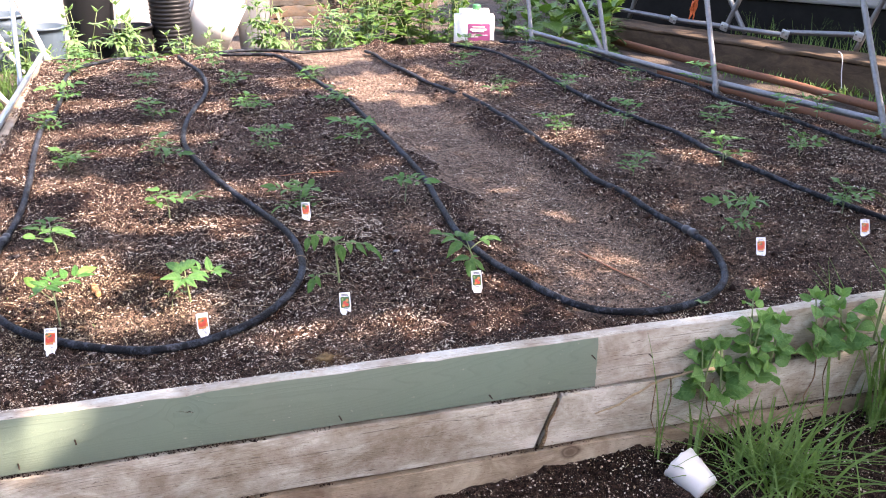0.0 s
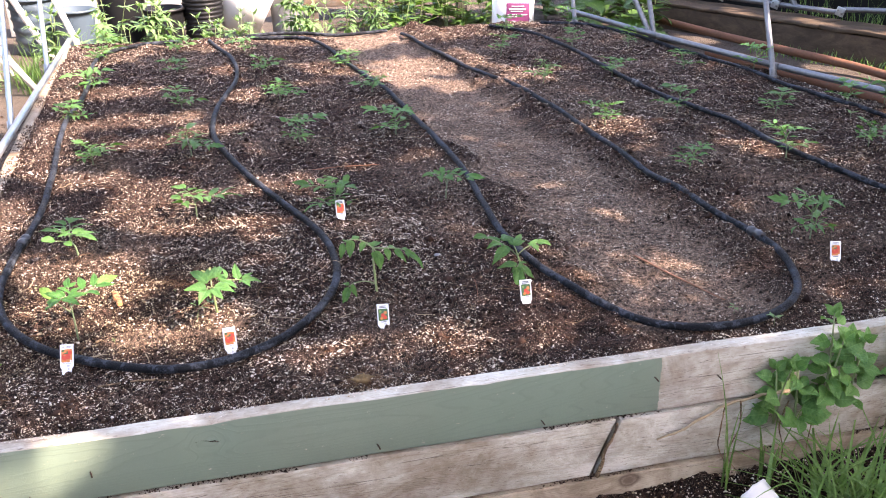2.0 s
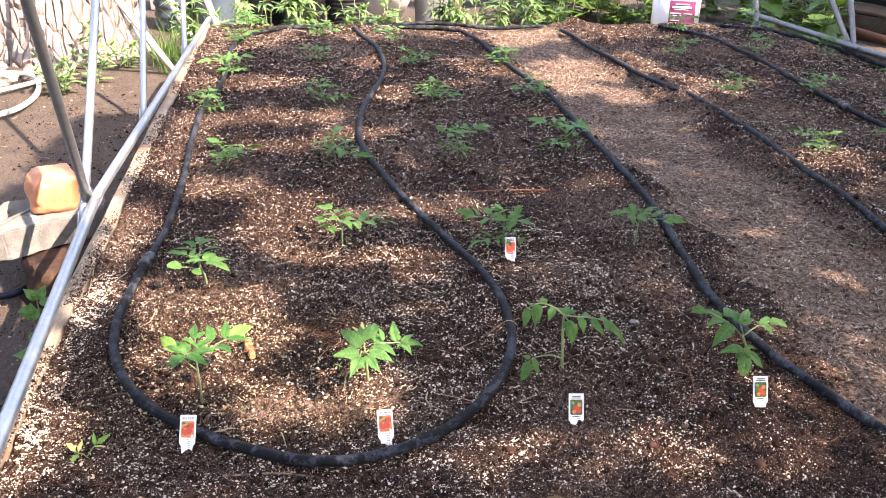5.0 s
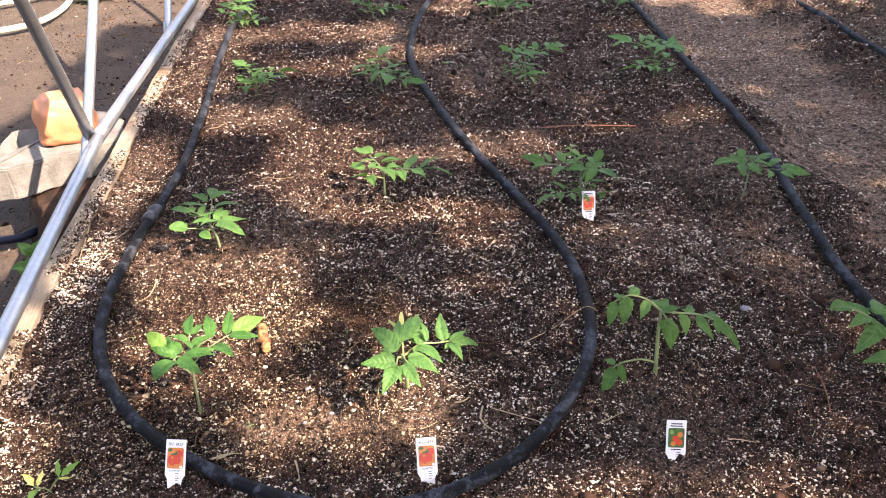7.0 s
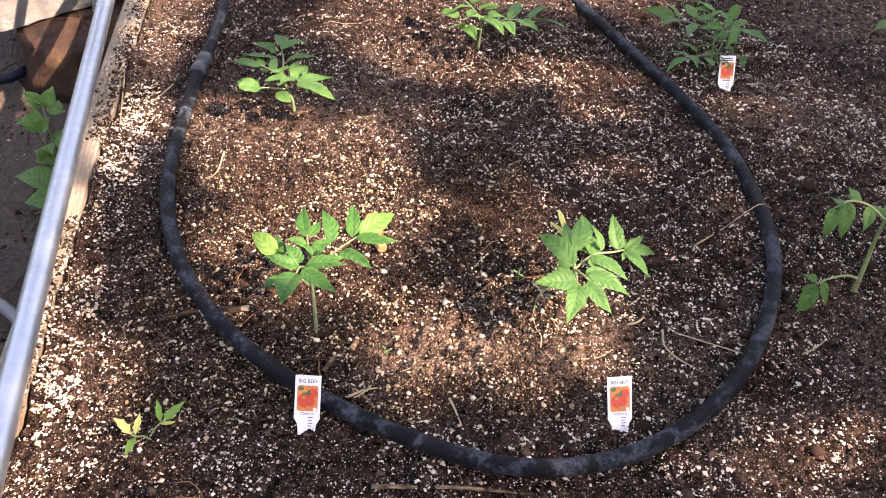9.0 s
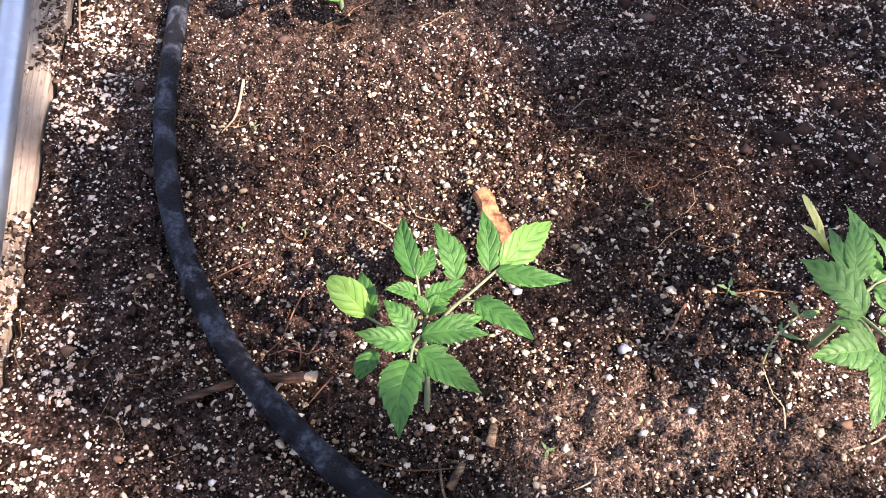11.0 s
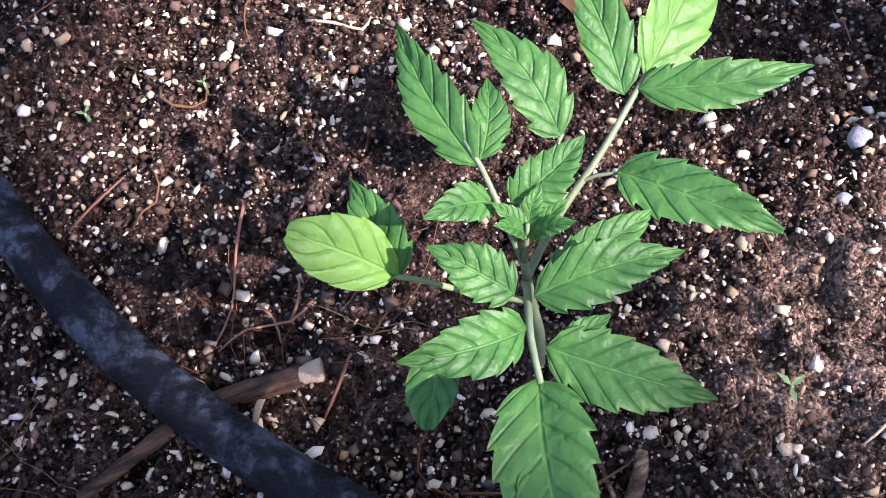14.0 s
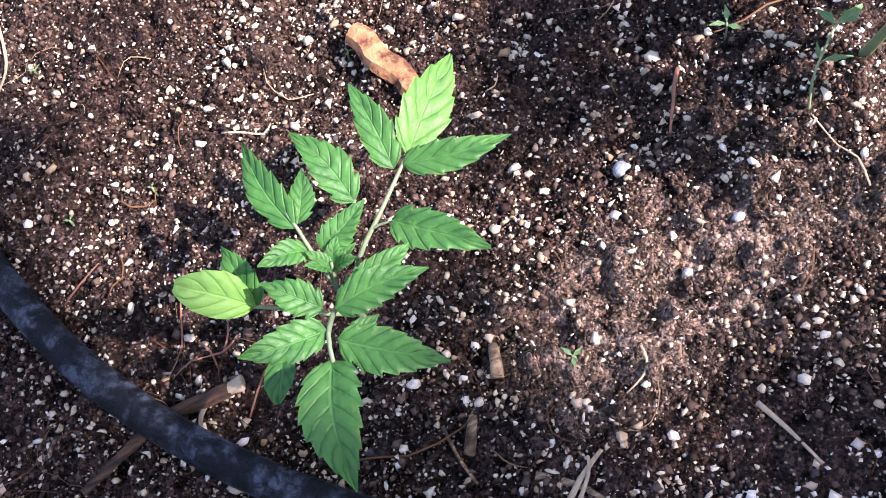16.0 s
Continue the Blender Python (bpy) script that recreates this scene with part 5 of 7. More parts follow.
def canopy():
    rng = np.random.default_rng(77)
    n = 180000
    tx, ty = rng.uniform(-4.0, 9.5, n), rng.uniform(-4.5, 9.0, n)
    keep = np.ones(n, bool)
    wob = fractal(tx, ty, 6, 2, 31)
    for cx, cy, rx, ry in LIT:
        keep &= ((tx - cx) / rx) ** 2 + ((ty - cy) / ry) ** 2 > 1.0 + 0.5 * wob
    # fewer leaves here, to let about half the light through
    for cx, cy, rx, ry in THIN:
        keep &= (((tx - cx) / rx) ** 2 + ((ty - cy) / ry) ** 2 > 1.0 + 0.5 * wob) | (rng.random(n) < 0.4)
    # ragged outline of the crown; leaves left out to keep the yard behind sunlit
    keep &= ((tx - 2.6) / 6.4) ** 2 + ((ty - 1.6) / 6.0) ** 2 < 1.0 + 0.5 * fractal(tx, ty, 0.7, 3, 37)
    keep &= ~((tx < -0.45) & (ty > 2.4)) & ~((tx < 2.5 + 0.5 * wob) & (ty > 3.72 + 0.3 * wob)) & ~((tx < 3.4) & (ty > 5.0))
    # small gaps everywhere
    keep &= (fractal(tx, ty, 2.2, 3, 43) < 0.31) | (ty < 0.2) | ((tx > 1.1) & (ty < 1.0))
    keep &= ty > -0.75 + 0.6 * fractal(tx, ty, 1.1, 3, 47)
    # extra leaves added as a thicker fringe to shade the front boards
    fx, fy = rng.uniform(0.5, 1.95, 4000), rng.uniform(-0.55, -0.02, 4000)
    tx, ty, keep = np.concatenate([tx, fx]), np.concatenate([ty, fy]), np.concatenate([keep, np.ones(4000, bool)])
    n = len(tx)
    h = rng.uniform(3.4, 4.6, n)
    k = h / TO_SUN.z
    p = np.stack([tx + TO_SUN.x * k, ty + TO_SUN.y * k, h], -1)[keep]
    m = len(p)
    size = rng.uniform(0.05, 0.10, (m, 1))
    a, b = rng.normal(size=(m, 3)), rng.normal(size=(m, 3))
    a /= np.linalg.norm(a, axis=1, keepdims=True)
    b = np.cross(a, b)
    b /= np.linalg.norm(b, axis=1, keepdims=True)
    co = np.stack([p - a * size, p + b * size * 0.45, p + a * size, p - b * size * 0.45], 1).reshape(-1, 3)
    faces = np.arange(m * 4).reshape(-1, 4).tolist()
    tree = thing("shade_tree", "unseen leafy tree added to shade the bed from behind", "tree", at=(5.4, -6.5, GROUND_Z))
    crown = link_mesh("crown", (co - np.array((5.4, -6.5, GROUND_Z))).tolist(), faces, WEED_LEAF, tree, np.tile([(0.5, 0), (1, 0.5), (0.5, 1), (0, 0.5)], (m, 1)))
    tagged(crown, kind="stuff")
    v, f = tube([(0, 0, -0.1), (0.02, 0, 1.5), (-0.05, 0.1, 3.2), (-0.3, 0.8, 4.6), (-0.8, 2.2, 5.2)], [0.24, 0.2, 0.17, 0.11, 0.04], 14)
    link_mesh("trunk", v, f, BARK, tree)
    for s in range(6):
        ang = s * 1.05
        end = Vector((math.cos(ang) * 2.4 - 0.3, math.sin(ang) * 2.2 + 1.5, 4.9 + 0.2 * math.sin(s * 2)))
        v, f = tube([(-0.03, 0.07, 2.6 + 0.15 * s), Vector((-0.03, 0.07, 3.6)).lerp(end, 0.5), end], [0.09, 0.06, 0.02], 8)
        link_mesh("limb", v, f, BARK, tree)


canopy()


# ---- plant labels ----
def words(text, size, parent, at, material):
    """Flat lettering as a mesh, lying in the parent's own plane."""
    cu = bpy.data.curves.new("lettering", "FONT")
    cu.body, cu.size, cu.align_x = text, size, "CENTER"
    tmp = new("lettering", cu)
    bpy.context.view_layer.update()
    me = bpy.data.meshes.new_from_object(tmp.evaluated_get(bpy.context.evaluated_depsgraph_get()))
    bpy.data.objects.remove(tmp)
    me.materials.append(material)
    ob = new("lettering", me)
    ob.parent = parent
    ob.location = at
    return ob


def flat(parent, name, x0, x1, y0, y1, z, material, bulge=0.0):
    """A thin printed patch, its corners a little rounded."""
    bm = bmesh.new()
    c = min(x1 - x0, y1 - y0) * 0.08
    vs = [bm.verts.new((x, y, z)) for x, y in ((x0 + c, y0), (x1 - c, y0), (x1, y0 + c), (x1, y1 - c), (x1 - c, y1), (x0 + c, y1), (x0, y1 - c), (x0, y0 + c))]
    bm.faces.new(vs)
    return part(name, bm, material, parent, smooth=False)


def disc(parent, name, x, y, z, rx, ry, material, n=18):
    bm = bmesh.new()
    bm.faces.new([bm.verts.new((x + rx * math.cos(k * 2 * math.pi / n), y + ry * math.sin(k * 2 * math.pi / n), z)) for k in range(n)])
    return part(name, bm, material, parent, smooth=False)


def plant_label(x, y, lift, tilt, turn, lines, style, label):
    """A white plastic stake label with a printed picture of tomatoes. Its own plane: x across, y up, z out."""
    tag = thing("plant_label", label, "plant label", "plant labels")
    tag.matrix_basis = pose(x, y, z_at(x, y) + lift, 90 - tilt, 0, turn)
    w, h = 0.0134, 0.058
    tag.scale = (1.1, 1.1, 1.1)
    bm = bmesh.new()
    outline = [(-w, 0.012), (-w * 0.72, 0.006), (-w * 0.62, -0.012), (-w * 0.3, -0.035), (w * 0.3, -0.035), (w * 0.62, -0.012), (w * 0.72, 0.006), (w, 0.012), (w, h), (-w, h)]
    vs = [bm.verts.new((px, py, 0.0010 * math.cos(px / w))) for px, py in outline]
    face = bm.faces.new(vs)
    grown = bmesh.ops.extrude_face_region(bm, geom=[face])["geom"]
    bmesh.ops.translate(bm, vec=(0, 0, -0.0006), verts=[g for g in grown if isinstance(g, bmesh.types.BMVert)])
    bmesh.ops.recalc_face_normals(bm, faces=bm.faces[:])
    part("stake", bm, TAG_WHITE, tag, smooth=False)
    z = 0.0016
    flat(tag, "picture", -0.0108, 0.0108, 0.0205, 0.0475, z, style[0])
    if style[1] == "one":
        disc(tag, "tomato_print", 0.0052, 0.0398, z + 0.0002, 0.0052, 0.0050, PRINT_RED)
        disc(tag, "tomato_print", -0.0012, 0.0318, z + 0.0003, 0.0088, 0.0080, PRINT_RED)
        disc(tag, "shine", -0.0040, 0.0348, z + 0.0006, 0.0022, 0.0014, PRINT_ORANGE)
        disc(tag, "shine", 0.0020, 0.0250, z + 0.0006, 0.0040, 0.0012, PRINT_ORANGE)
        for px, py, rx, ry in ((-0.0020, 0.0390, 0.0040, 0.0014), (0.0012, 0.0405, 0.0016, 0.0030), (-0.0070, 0.0445, 0.0030, 0.0022)):
            disc(tag, "leaf_print", px, py, z + 0.0005, rx, ry, PRINT_GREEN)
        disc(tag, "seal", 0.0080, 0.0228, z + 0.0006, 0.0019, 0.0019, TAG_WHITE)
    else:
        for k, (px, py, r) in enumerate(((-0.001, 0.033, 0.0042), (0.005, 0.0385, 0.0038), (0.004, 0.028, 0.0044), (-0.004, 0.026, 0.0034))):
            disc(tag, "tomato_print", px, py, z + 0.0003 + 0.0001 * k, r, r, (PRINT_RED, PRINT_ORANGE)[k % 2])
        disc(tag, "leaf_print", -0.0062, 0.0415, z + 0.0004, 0.003, 0.003, plain_green)
    if lines:
        words(lines[0], 0.0052, tag, (0, 0.0505, z), INK)
        words(lines[1], 0.0036, tag, (0, 0.0165, z), INK)
    else:
        flat(tag, "print_bar", -0.0075, 0.0075, 0.0525, 0.0542, z, INK)
        flat(tag, "print_bar", -0.0085, 0.0085, 0.0495, 0.0510, z, INK)
        flat(tag, "print_bar", -0.0065, 0.0065, 0.0172, 0.0188, z, INK)
    for k in range(4):
        flat(tag, "print_bar", 0.001, 0.0062 - 0.0009 * (k % 2), 0.0135 - 0.0030 * k, 0.0143 - 0.0030 * k, z, INK)
    return tag


plain_green = plain_material("lime_print", (0.20, 0.36, 0.08), 0.35, vary=0.3, scale=120, bump=0)
ONE, MANY, BLUE = (PRINT_ORANGE, "one"), (PRINT_GREEN, "many"), (plain_material("blue_print", (0.10, 0.12, 0.35), 0.35, vary=0.2, bump=0), "many")
BIG = "white plastic plant label with a red tomato picture"
SMALL = "white plastic plant label with small tomatoes pictured"
plant_label(0.327, 0.332, 0.000, 37, -5, ("BIG BEEF", "TOMATO"), ONE, BIG)
plant_label(0.694, 0.322, 0.000, 37, 3, ("BIG BEEF", "TOMATO"), ONE, BIG)
plant_label(1.063, 0.348, -0.004, 26, -5, None, MANY, SMALL)
plant_label(1.434, 0.350, -0.002, 24, -4, None, MANY, SMALL)
plant_label(1.066, 1.085, -0.004, 26, 0, None, ONE, "white plastic plant label with an orange picture")
plant_label(2.375, 0.40, -0.008, 24, -14, None, ONE, "white plastic plant label with an orange picture")
plant_label(2.79, 0.44, -0.008, 24, -16, None, ONE, "white plastic plant label with an orange picture")


# ---- bits lying on the soil ----
def lump_bm(size, rough, seed, cuts=2, detail=1.6):
    bm = bmesh.new()
    bmesh.ops.create_icosphere(bm, subdivisions=cuts, radius=1)
    for v in bm.verts:
        n = v.co.normalized()
        k = 1 + rough * noise.noise(n * detail + Vector((seed * 5.3, seed * 1.7, 0))) + rough * 0.5 * noise.noise(n * detail * 2.7 + Vector((0, seed * 3.1, 7)))
        v.co = Vector((n.x * size[0] * k, n.y * size[1] * k, n.z * size[2] * k))
    return bm


def bark_chip():
    m = Nodes("split_wood")
    col = m.mix(m.ramp(m.noise(60, 5, 0.7), (0.40, 0.0), (0.56, 1.0)), (0.085, 0.034, 0.018), (0.38, 0.175, 0.075))
    m.bump(m.noise(220, 4), 0.7, 0.003)
    mat = m.done(col, 0.8, 0, 0.25)
    a, b = Vector((0.404, 0.711, 0)), Vector((0.424, 0.640, 0))
    n = 12
    pts = [a.lerp(b, k / n) + Vector((0.0015 * math.sin(k), 0, 0)) for k in range(n + 1)]
    rad = [0.0095 * (0.72 + 0.28 * math.sin(math.pi * min(1, 0.2 + 0.75 * k / n))) for k in range(n + 1)]
    v, f = tube(pts, rad, 7, True, 0.8)
    rng = random.Random(3)
    v = [p + Vector((rng.uniform(-1, 1), rng.uniform(-1, 1), rng.uniform(-1, 1))) * 0.0007 for p in v]
    ob = link_mesh("wood_chip", v, f, mat, smooth=False)
    ob.location = (0, 0, max(z_at(0.404 + 0.002 * k, 0.711 - 0.0071 * k) for k in range(11)) + 0.005)
    tagged(ob, "split orange-brown wood chip lying on soil", "wood chip")


bark_chip()


def split_stalk(name, dark, light):
    m = Nodes(name)
    streak = m.noise(1.0, 4, 0.7, m.scaled((45, 420, 420)))
    col = m.mix(m.ramp(streak, (0.36, 0.0), (0.60, 1.0)), dark, light)
    col = m.mix(m.ramp(m.noise(38, 4), (0.45, 0.0), (0.62, 0.8)), col, tuple(v * 0.8 for v in dark))
    m.bump(streak, 0.8, 0.003)
    return m.done(col, 0.85, 0, 0.2)


DRY = split_stalk("dry_stalk", (0.045, 0.026, 0.016), (0.30, 0.20, 0.115))
DARK_STALK = split_stalk("dark_dry_stalk", (0.018, 0.011, 0.008), (0.088, 0.048, 0.026))


def stick(pts, r, label, mat=None, flatness=0.6):
    line = smooth_line([(x, y, z_at(x, y) + h) for x, y, h in pts], 0.008)
    rng = random.Random(len(line))
    n = len(line)
    v, f = tube(line, [r * (1.1 - 0.5 * k / n) * rng.uniform(0.85, 1.15) for k in range(n)], 8, True, flatness)
    tagged(link_mesh("dry_stick", v, f, mat or DRY), label, "stick", "dry sticks")


RED_TWIG = plain_material("red_twig", (0.20, 0.085, 0.045), 0.8, vary=0.3, scale=60)
PALE_STALK = plain_material("bleached_stalk", (0.40, 0.30, 0.19), 0.85, vary=0.4, scale=90, bump=0.4)
stick([(0.240, 0.525, 0.007), (0.222, 0.527, 0.006), (0.198, 0.530, 0.004), (0.172, 0.523, 0.003), (0.135, 0.513, 0.002)], 0.0046, "dark dry split stalk under the soaker hose", DARK_STALK)
stick([(0.247, 0.5235, 0.009), (0.242, 0.5245, 0.008), (0.235, 0.5255, 0.007)], 0.0046, "pale torn end of a dry stalk", PALE_STALK)
stick([(0.219, 0.524, 0.004), (0.216, 0.519, 0.006), (0.212, 0.513, 0.003)], 0.0016, "pale splinter beside the hose", PALE_STALK)
stick([(0.572, 0.577, 0.002), (0.562, 0.566, 0.004), (0.556, 0.557, 0.003), (0.549, 0.548, 0.004), (0.541, 0.537, 0.002)], 0.0013, "thin crooked brown rootlet on the soil", RED_TWIG)
stick([(0.496, 0.377, 0.002), (0.502, 0.358, 0.003), (0.507, 0.334, 0.002)], 0.0014, "thin pale straight straw on the soil", PALE_STALK)
stick([(0.374, 0.372, 0.002), (0.392, 0.385, 0.004), (0.410, 0.394, 0.002)], 0.0016, "pale frayed straw on the soil", PALE_STALK)
stick([(0.382, 0.372, 0.004), (0.396, 0.384, 0.003), (0.401, 0.392, 0.004)], 0.0011, "pale frayed straw on the soil", PALE_STALK)
stick([(0.339, 0.447, 0.002), (0.339, 0.426, 0.003), (0.342, 0.409, 0.002)], 0.0010, "thin brown rootlet on the soil")
stick([(0.345, 0.427, 0.002), (0.352, 0.436, 0.003), (0.357, 0.444, 0.002)], 0.0032, "short dark chip of bark on the soil")
stick([(0.379, 0.456, 0.003), (0.383, 0.466, 0.004), (0.386, 0.476, 0.003)], 0.0036, "short grey chip of bark on the soil")
stick([(0.457, 0.432, 0.002), (0.456, 0.424, 0.003), (0.450, 0.417, 0.003), (0.437, 0.413, 0.002)], 0.0008, "thin curled pale straw on the soil", PALE_STALK)
stick([(0.296, 0.689, 0.002), (0.308, 0.682, 0.003), (0.320, 0.678, 0.002), (0.327, 0.686, 0.004)], 0.0009, "thin bent pale straw on the soil", PALE_STALK)
for line in (((0.240, 0.609, 0.003), (0.229, 0.590, 0.005), (0.218, 0.568, 0.003), (0.206, 0.552, 0.002)), ((0.253, 0.557, 0.002), (0.240, 0.552, 0.005), (0.222, 0.554, 0.004), (0.207, 0.550, 0.002)),
             ((0.229, 0.565, 0.003), (0.234, 0.555, 0.006), (0.233, 0.545, 0.003)), ((0.240, 0.552, 0.004), (0.247, 0.561, 0.005), (0.250, 0.570, 0.002)), ((0.260, 0.528, 0.003), (0.251, 0.516, 0.004), (0.240, 0.506, 0.002)),
             ((0.162, 0.626, 0.003), (0.176, 0.632, 0.006), (0.193, 0.640, 0.003))):
    stick(line, 0.0007, "fine reddish rootlet beside the hose", RED_TWIG)
stick([(-0.035, 1.165, 0.003), (-0.013, 1.106, 0.006), (-0.005, 1.036, 0.004), (0.005, 0.963, 0.002)], 0.0016, "long tan straw along the side board", PALE_STALK)
stick([(0.179, 0.886, 0.003), (0.172, 0.843, 0.005), (0.159, 0.814, 0.002)], 0.0014, "thin tan straw beside the hose", PALE_STALK)
stick([(0.073, 1.084, 0.002), (0.048, 1.028, 0.004), (0.018, 1.019, 0.002)], 0.0012, "thin pale straw on the soil", PALE_STALK)
stick([(0.619, 0.451, 0.002), (0.622, 0.468, 0.004), (0.618, 0.481, 0.003), (0.616, 0.505, 0.004)], 0.0007, "pale thread of root beside the sprout", PALE_STALK)
stick([(0.743, 0.488, 0.002), (0.756, 0.493, 0.003), (0.766, 0.500, 0.002)], 0.0018, "pale split straw by the seedling", PALE_STALK)
stick([(0.661, 0.426, 0.002), (0.690, 0.434, 0.004), (0.712, 0.445, 0.002)], 0.0010, "thin pale straw by the seedling", PALE_STALK)
stick([(0.786, 0.478, 0.002), (0.780, 0.450, 0.003), (0.789, 0.425, 0.004), (0.810, 0.410, 0.002)], 0.0016, "bent tan stalk by the plant label", PALE_STALK)
stick([(0.800, 0.470, 0.003), (0.850, 0.440, 0.004), (0.905, 0.425, 0.002)], 0.0011, "thin tan rootlet by the hose", PALE_STALK)
stick([(0.873, 0.638, 0.002), (0.930, 0.676, 0.006), (0.985, 0.700, 0.020), (1.012, 0.707, 0.016)], 0.0009, "thin tan rootlet caught on the hose", PALE_STALK)
stick([(0.964, 0.436, 0.002), (0.984, 0.445, 0.003), (1.004, 0.460, 0.003)], 0.0014, "thin pale straw on the soil", PALE_STALK)
stick([(1.133, 0.377, 0.002), (1.160, 0.378, 0.004), (1.191, 0.371, 0.002)], 0.0015, "pale straw before the plant label", PALE_STALK)
stick([(1.344, 0.537, 0.002), (1.338, 0.480, 0.004), (1.324, 0.419, 0.002)], 0.0013, "thin brown stalk on the soil", RED_TWIG)
stick([(0.95, 1.56, 0.003), (1.10, 1.58, 0.004), (1.28, 1.58, 0.003)], 0.0035, "thin reddish brown twig on the soil", RED_TWIG)
stick([(1.86, 0.62, 0.004), (1.90, 0.48, 0.004), (1.97, 0.30, 0.004)], 0.004, "reddish dry twig on the trodden strip", plain_material("brown_twig", (0.20, 0.09, 0.05), 0.8, vary=0.3, scale=60))
stick([(0.40, 0.255, 0.002), (0.50, 0.245, 0.003), (0.58, 0.243, 0.002)], 0.003, "flat dry stalk in front of the hose")
stick([(0.372, 0.398, 0.001), (0.392, 0.38, 0.002), (0.402, 0.36, 0.001)], 0.0022, "short dark stalk lying on the soil")
STONE = plain_material("grey_stone", (0.27, 0.285, 0.295), 0.8, vary=0.4, scale=90, bump=0.4)
for x, y, r in ((0.504, 0.531, 0.0058), (0.545, 0.471, 0.0040), (0.487, 0.510, 0.0035), (1.29, 0.72, 0.009), (0.504, 0.458, 0.0034)):
    ob = part("pebble", lump_bm((r, r * 0.8, r * 0.65), 0.35, r * 1000), STONE, None)
    ob.location = (x, y, z_at(x, y) + r * 0.3)
    tagged(ob, "small pale grey stone on dark soil", "pebble", "pebbles")
MOSS = plain_material("tan_clump", (0.25, 0.16, 0.07), 0.95, vary=0.5, scale=150, bump=0.8)
ob = part("root_clump", lump_bm((0.020, 0.013, 0.009), 0.9, 3, 3, 4), MOSS, None)
ob.location = (0.97, 0.125, z_at(0.97, 0.125) + 0.006)
tagged(ob, "tan clump of dry roots near the board", "root clump")


# ---- weeds, herbs and grass ----
def weed(name, x, y, z, height, leaves, size, material, seed, label, spread=0.12, broad=0.5, stems=3, teeth=3, category="weed", droop=0.3, group="weeds", face=None, rows=6, depth=1.0, fan=0):
    rng = random.Random(seed)
    th = thing(name, label, category, group, at=(x, y, z))
    for s in range(stems):
        a = rng.uniform(0, 6.28)
        top = Vector((math.cos(a) * spread * rng.uniform(0.2, 1), math.sin(a) * spread * rng.uniform(0.2, 1), height * rng.uniform(0.7, 1.05)))
        pts = smooth_line([Vector((0, 0, -0.02)), top * 0.5 + Vector((top.x * -0.1, 0, 0.05 * height)), top], max(0.02, height / 8))
        v, f = tube(pts, [0.0035 * (1 - 0.6 * k / len(pts)) for k in range(len(pts))], 6)
        link_mesh("stem", v, f, STEM, th)
        per = max(1, leaves // stems)
        for k in range(per):
            t = 0.12 + 0.88 * (k + 0.4 + 0.6 * rng.random()) / per
            p = pts[min(len(pts) - 1, int(t * (len(pts) - 1)))]
            b = rng.uniform(0, 6.28)
            ln = size * rng.uniform(0.6, 1.15) * (1.1 - 0.4 * t)
            out = Vector((math.cos(b), math.sin(b), rng.uniform(-0.2, 0.6))).normalized()
            pieces = []
            for turn in ((0.0, -0.75, 0.75) if fan else (0.0,)):
                way = Vector((math.cos(b + turn), math.sin(b + turn), out.z)).normalized()
                long = ln * (0.78 if turn else 1.0)
                pieces.append(leaflet(p + out * 0.015, p + out * 0.015 + way * long, long * broad, face or (-way.x * 0.3, -way.y * 0.3, 1), teeth, 0.15, rng.uniform(0.0, droop), rows, rng.random(), 0.0, depth))
            v, f, uv = join(pieces)
            link_mesh("leaf", v, f, material, th, uv)
        # a small whorl at the tip
        for k in range(3):
            b = a + k * 2.1
            out = Vector((math.cos(b), math.sin(b), 0.9)).normalized()
            v, f, uv = leaflet(pts[-1] - Vector((0, 0, 0.004)), pts[-1] + out * size * 0.5, size * 0.5 * broad, face or (-out.x, -out.y, 0.6), teeth, 0.2, 0.1, rows, k + 0.5, 0.0, depth)
            link_mesh("leaf", v, f, material, th, uv)
    return th


def grass_tuft(x, y, z, blades, height, seed, label, spread=0.07, fall=0.6, heading=None, width=0.0042):
    rng = random.Random(seed)
    pieces = []
    for k in range(blades):
        a = rng.uniform(0, 6.28) if heading is None else rng.gauss(heading, 0.9)
        h = height * rng.uniform(0.45, 1.1)
        out = Vector((math.cos(a), math.sin(a), 0))
        lean = rng.uniform(0.15, 1.0) * fall
        start = Vector((rng.gauss(0, spread), rng.gauss(0, spread), -0.01))
        side = Vector((-out.y, out.x, 0)) * width * rng.uniform(0.6, 1.3)
        v, uv = [], []
        for j in range(7):
            t = j / 6
            p = start + out * (lean * h * (0.25 * t + 0.75 * t * t)) + Vector((0, 0, h * (t - 0.35 * lean * t * t)))
            w = (1 - t ** 2.2) if j < 6 else 0.03
            v += [p - side * w, p + Vector((0, 0, -0.0012)), p + side * w]
            uv += [(0, t), (0.5, t), (1, t)]
        f = []
        for j in range(6):
            f += [(j * 3, j * 3 + 1, j * 3 + 4, j * 3 + 3), (j * 3 + 1, j * 3 + 2, j * 3 + 5, j * 3 + 4)]
        pieces.append((v, f, uv))
    v, f, uv = join(pieces)
    ob = link_mesh("grass_tuft", v, f, GRASS, None, uv)
    ob.location = (x, y, z)
    return tagged(ob, label, "grass", "grass tufts", "stuff")


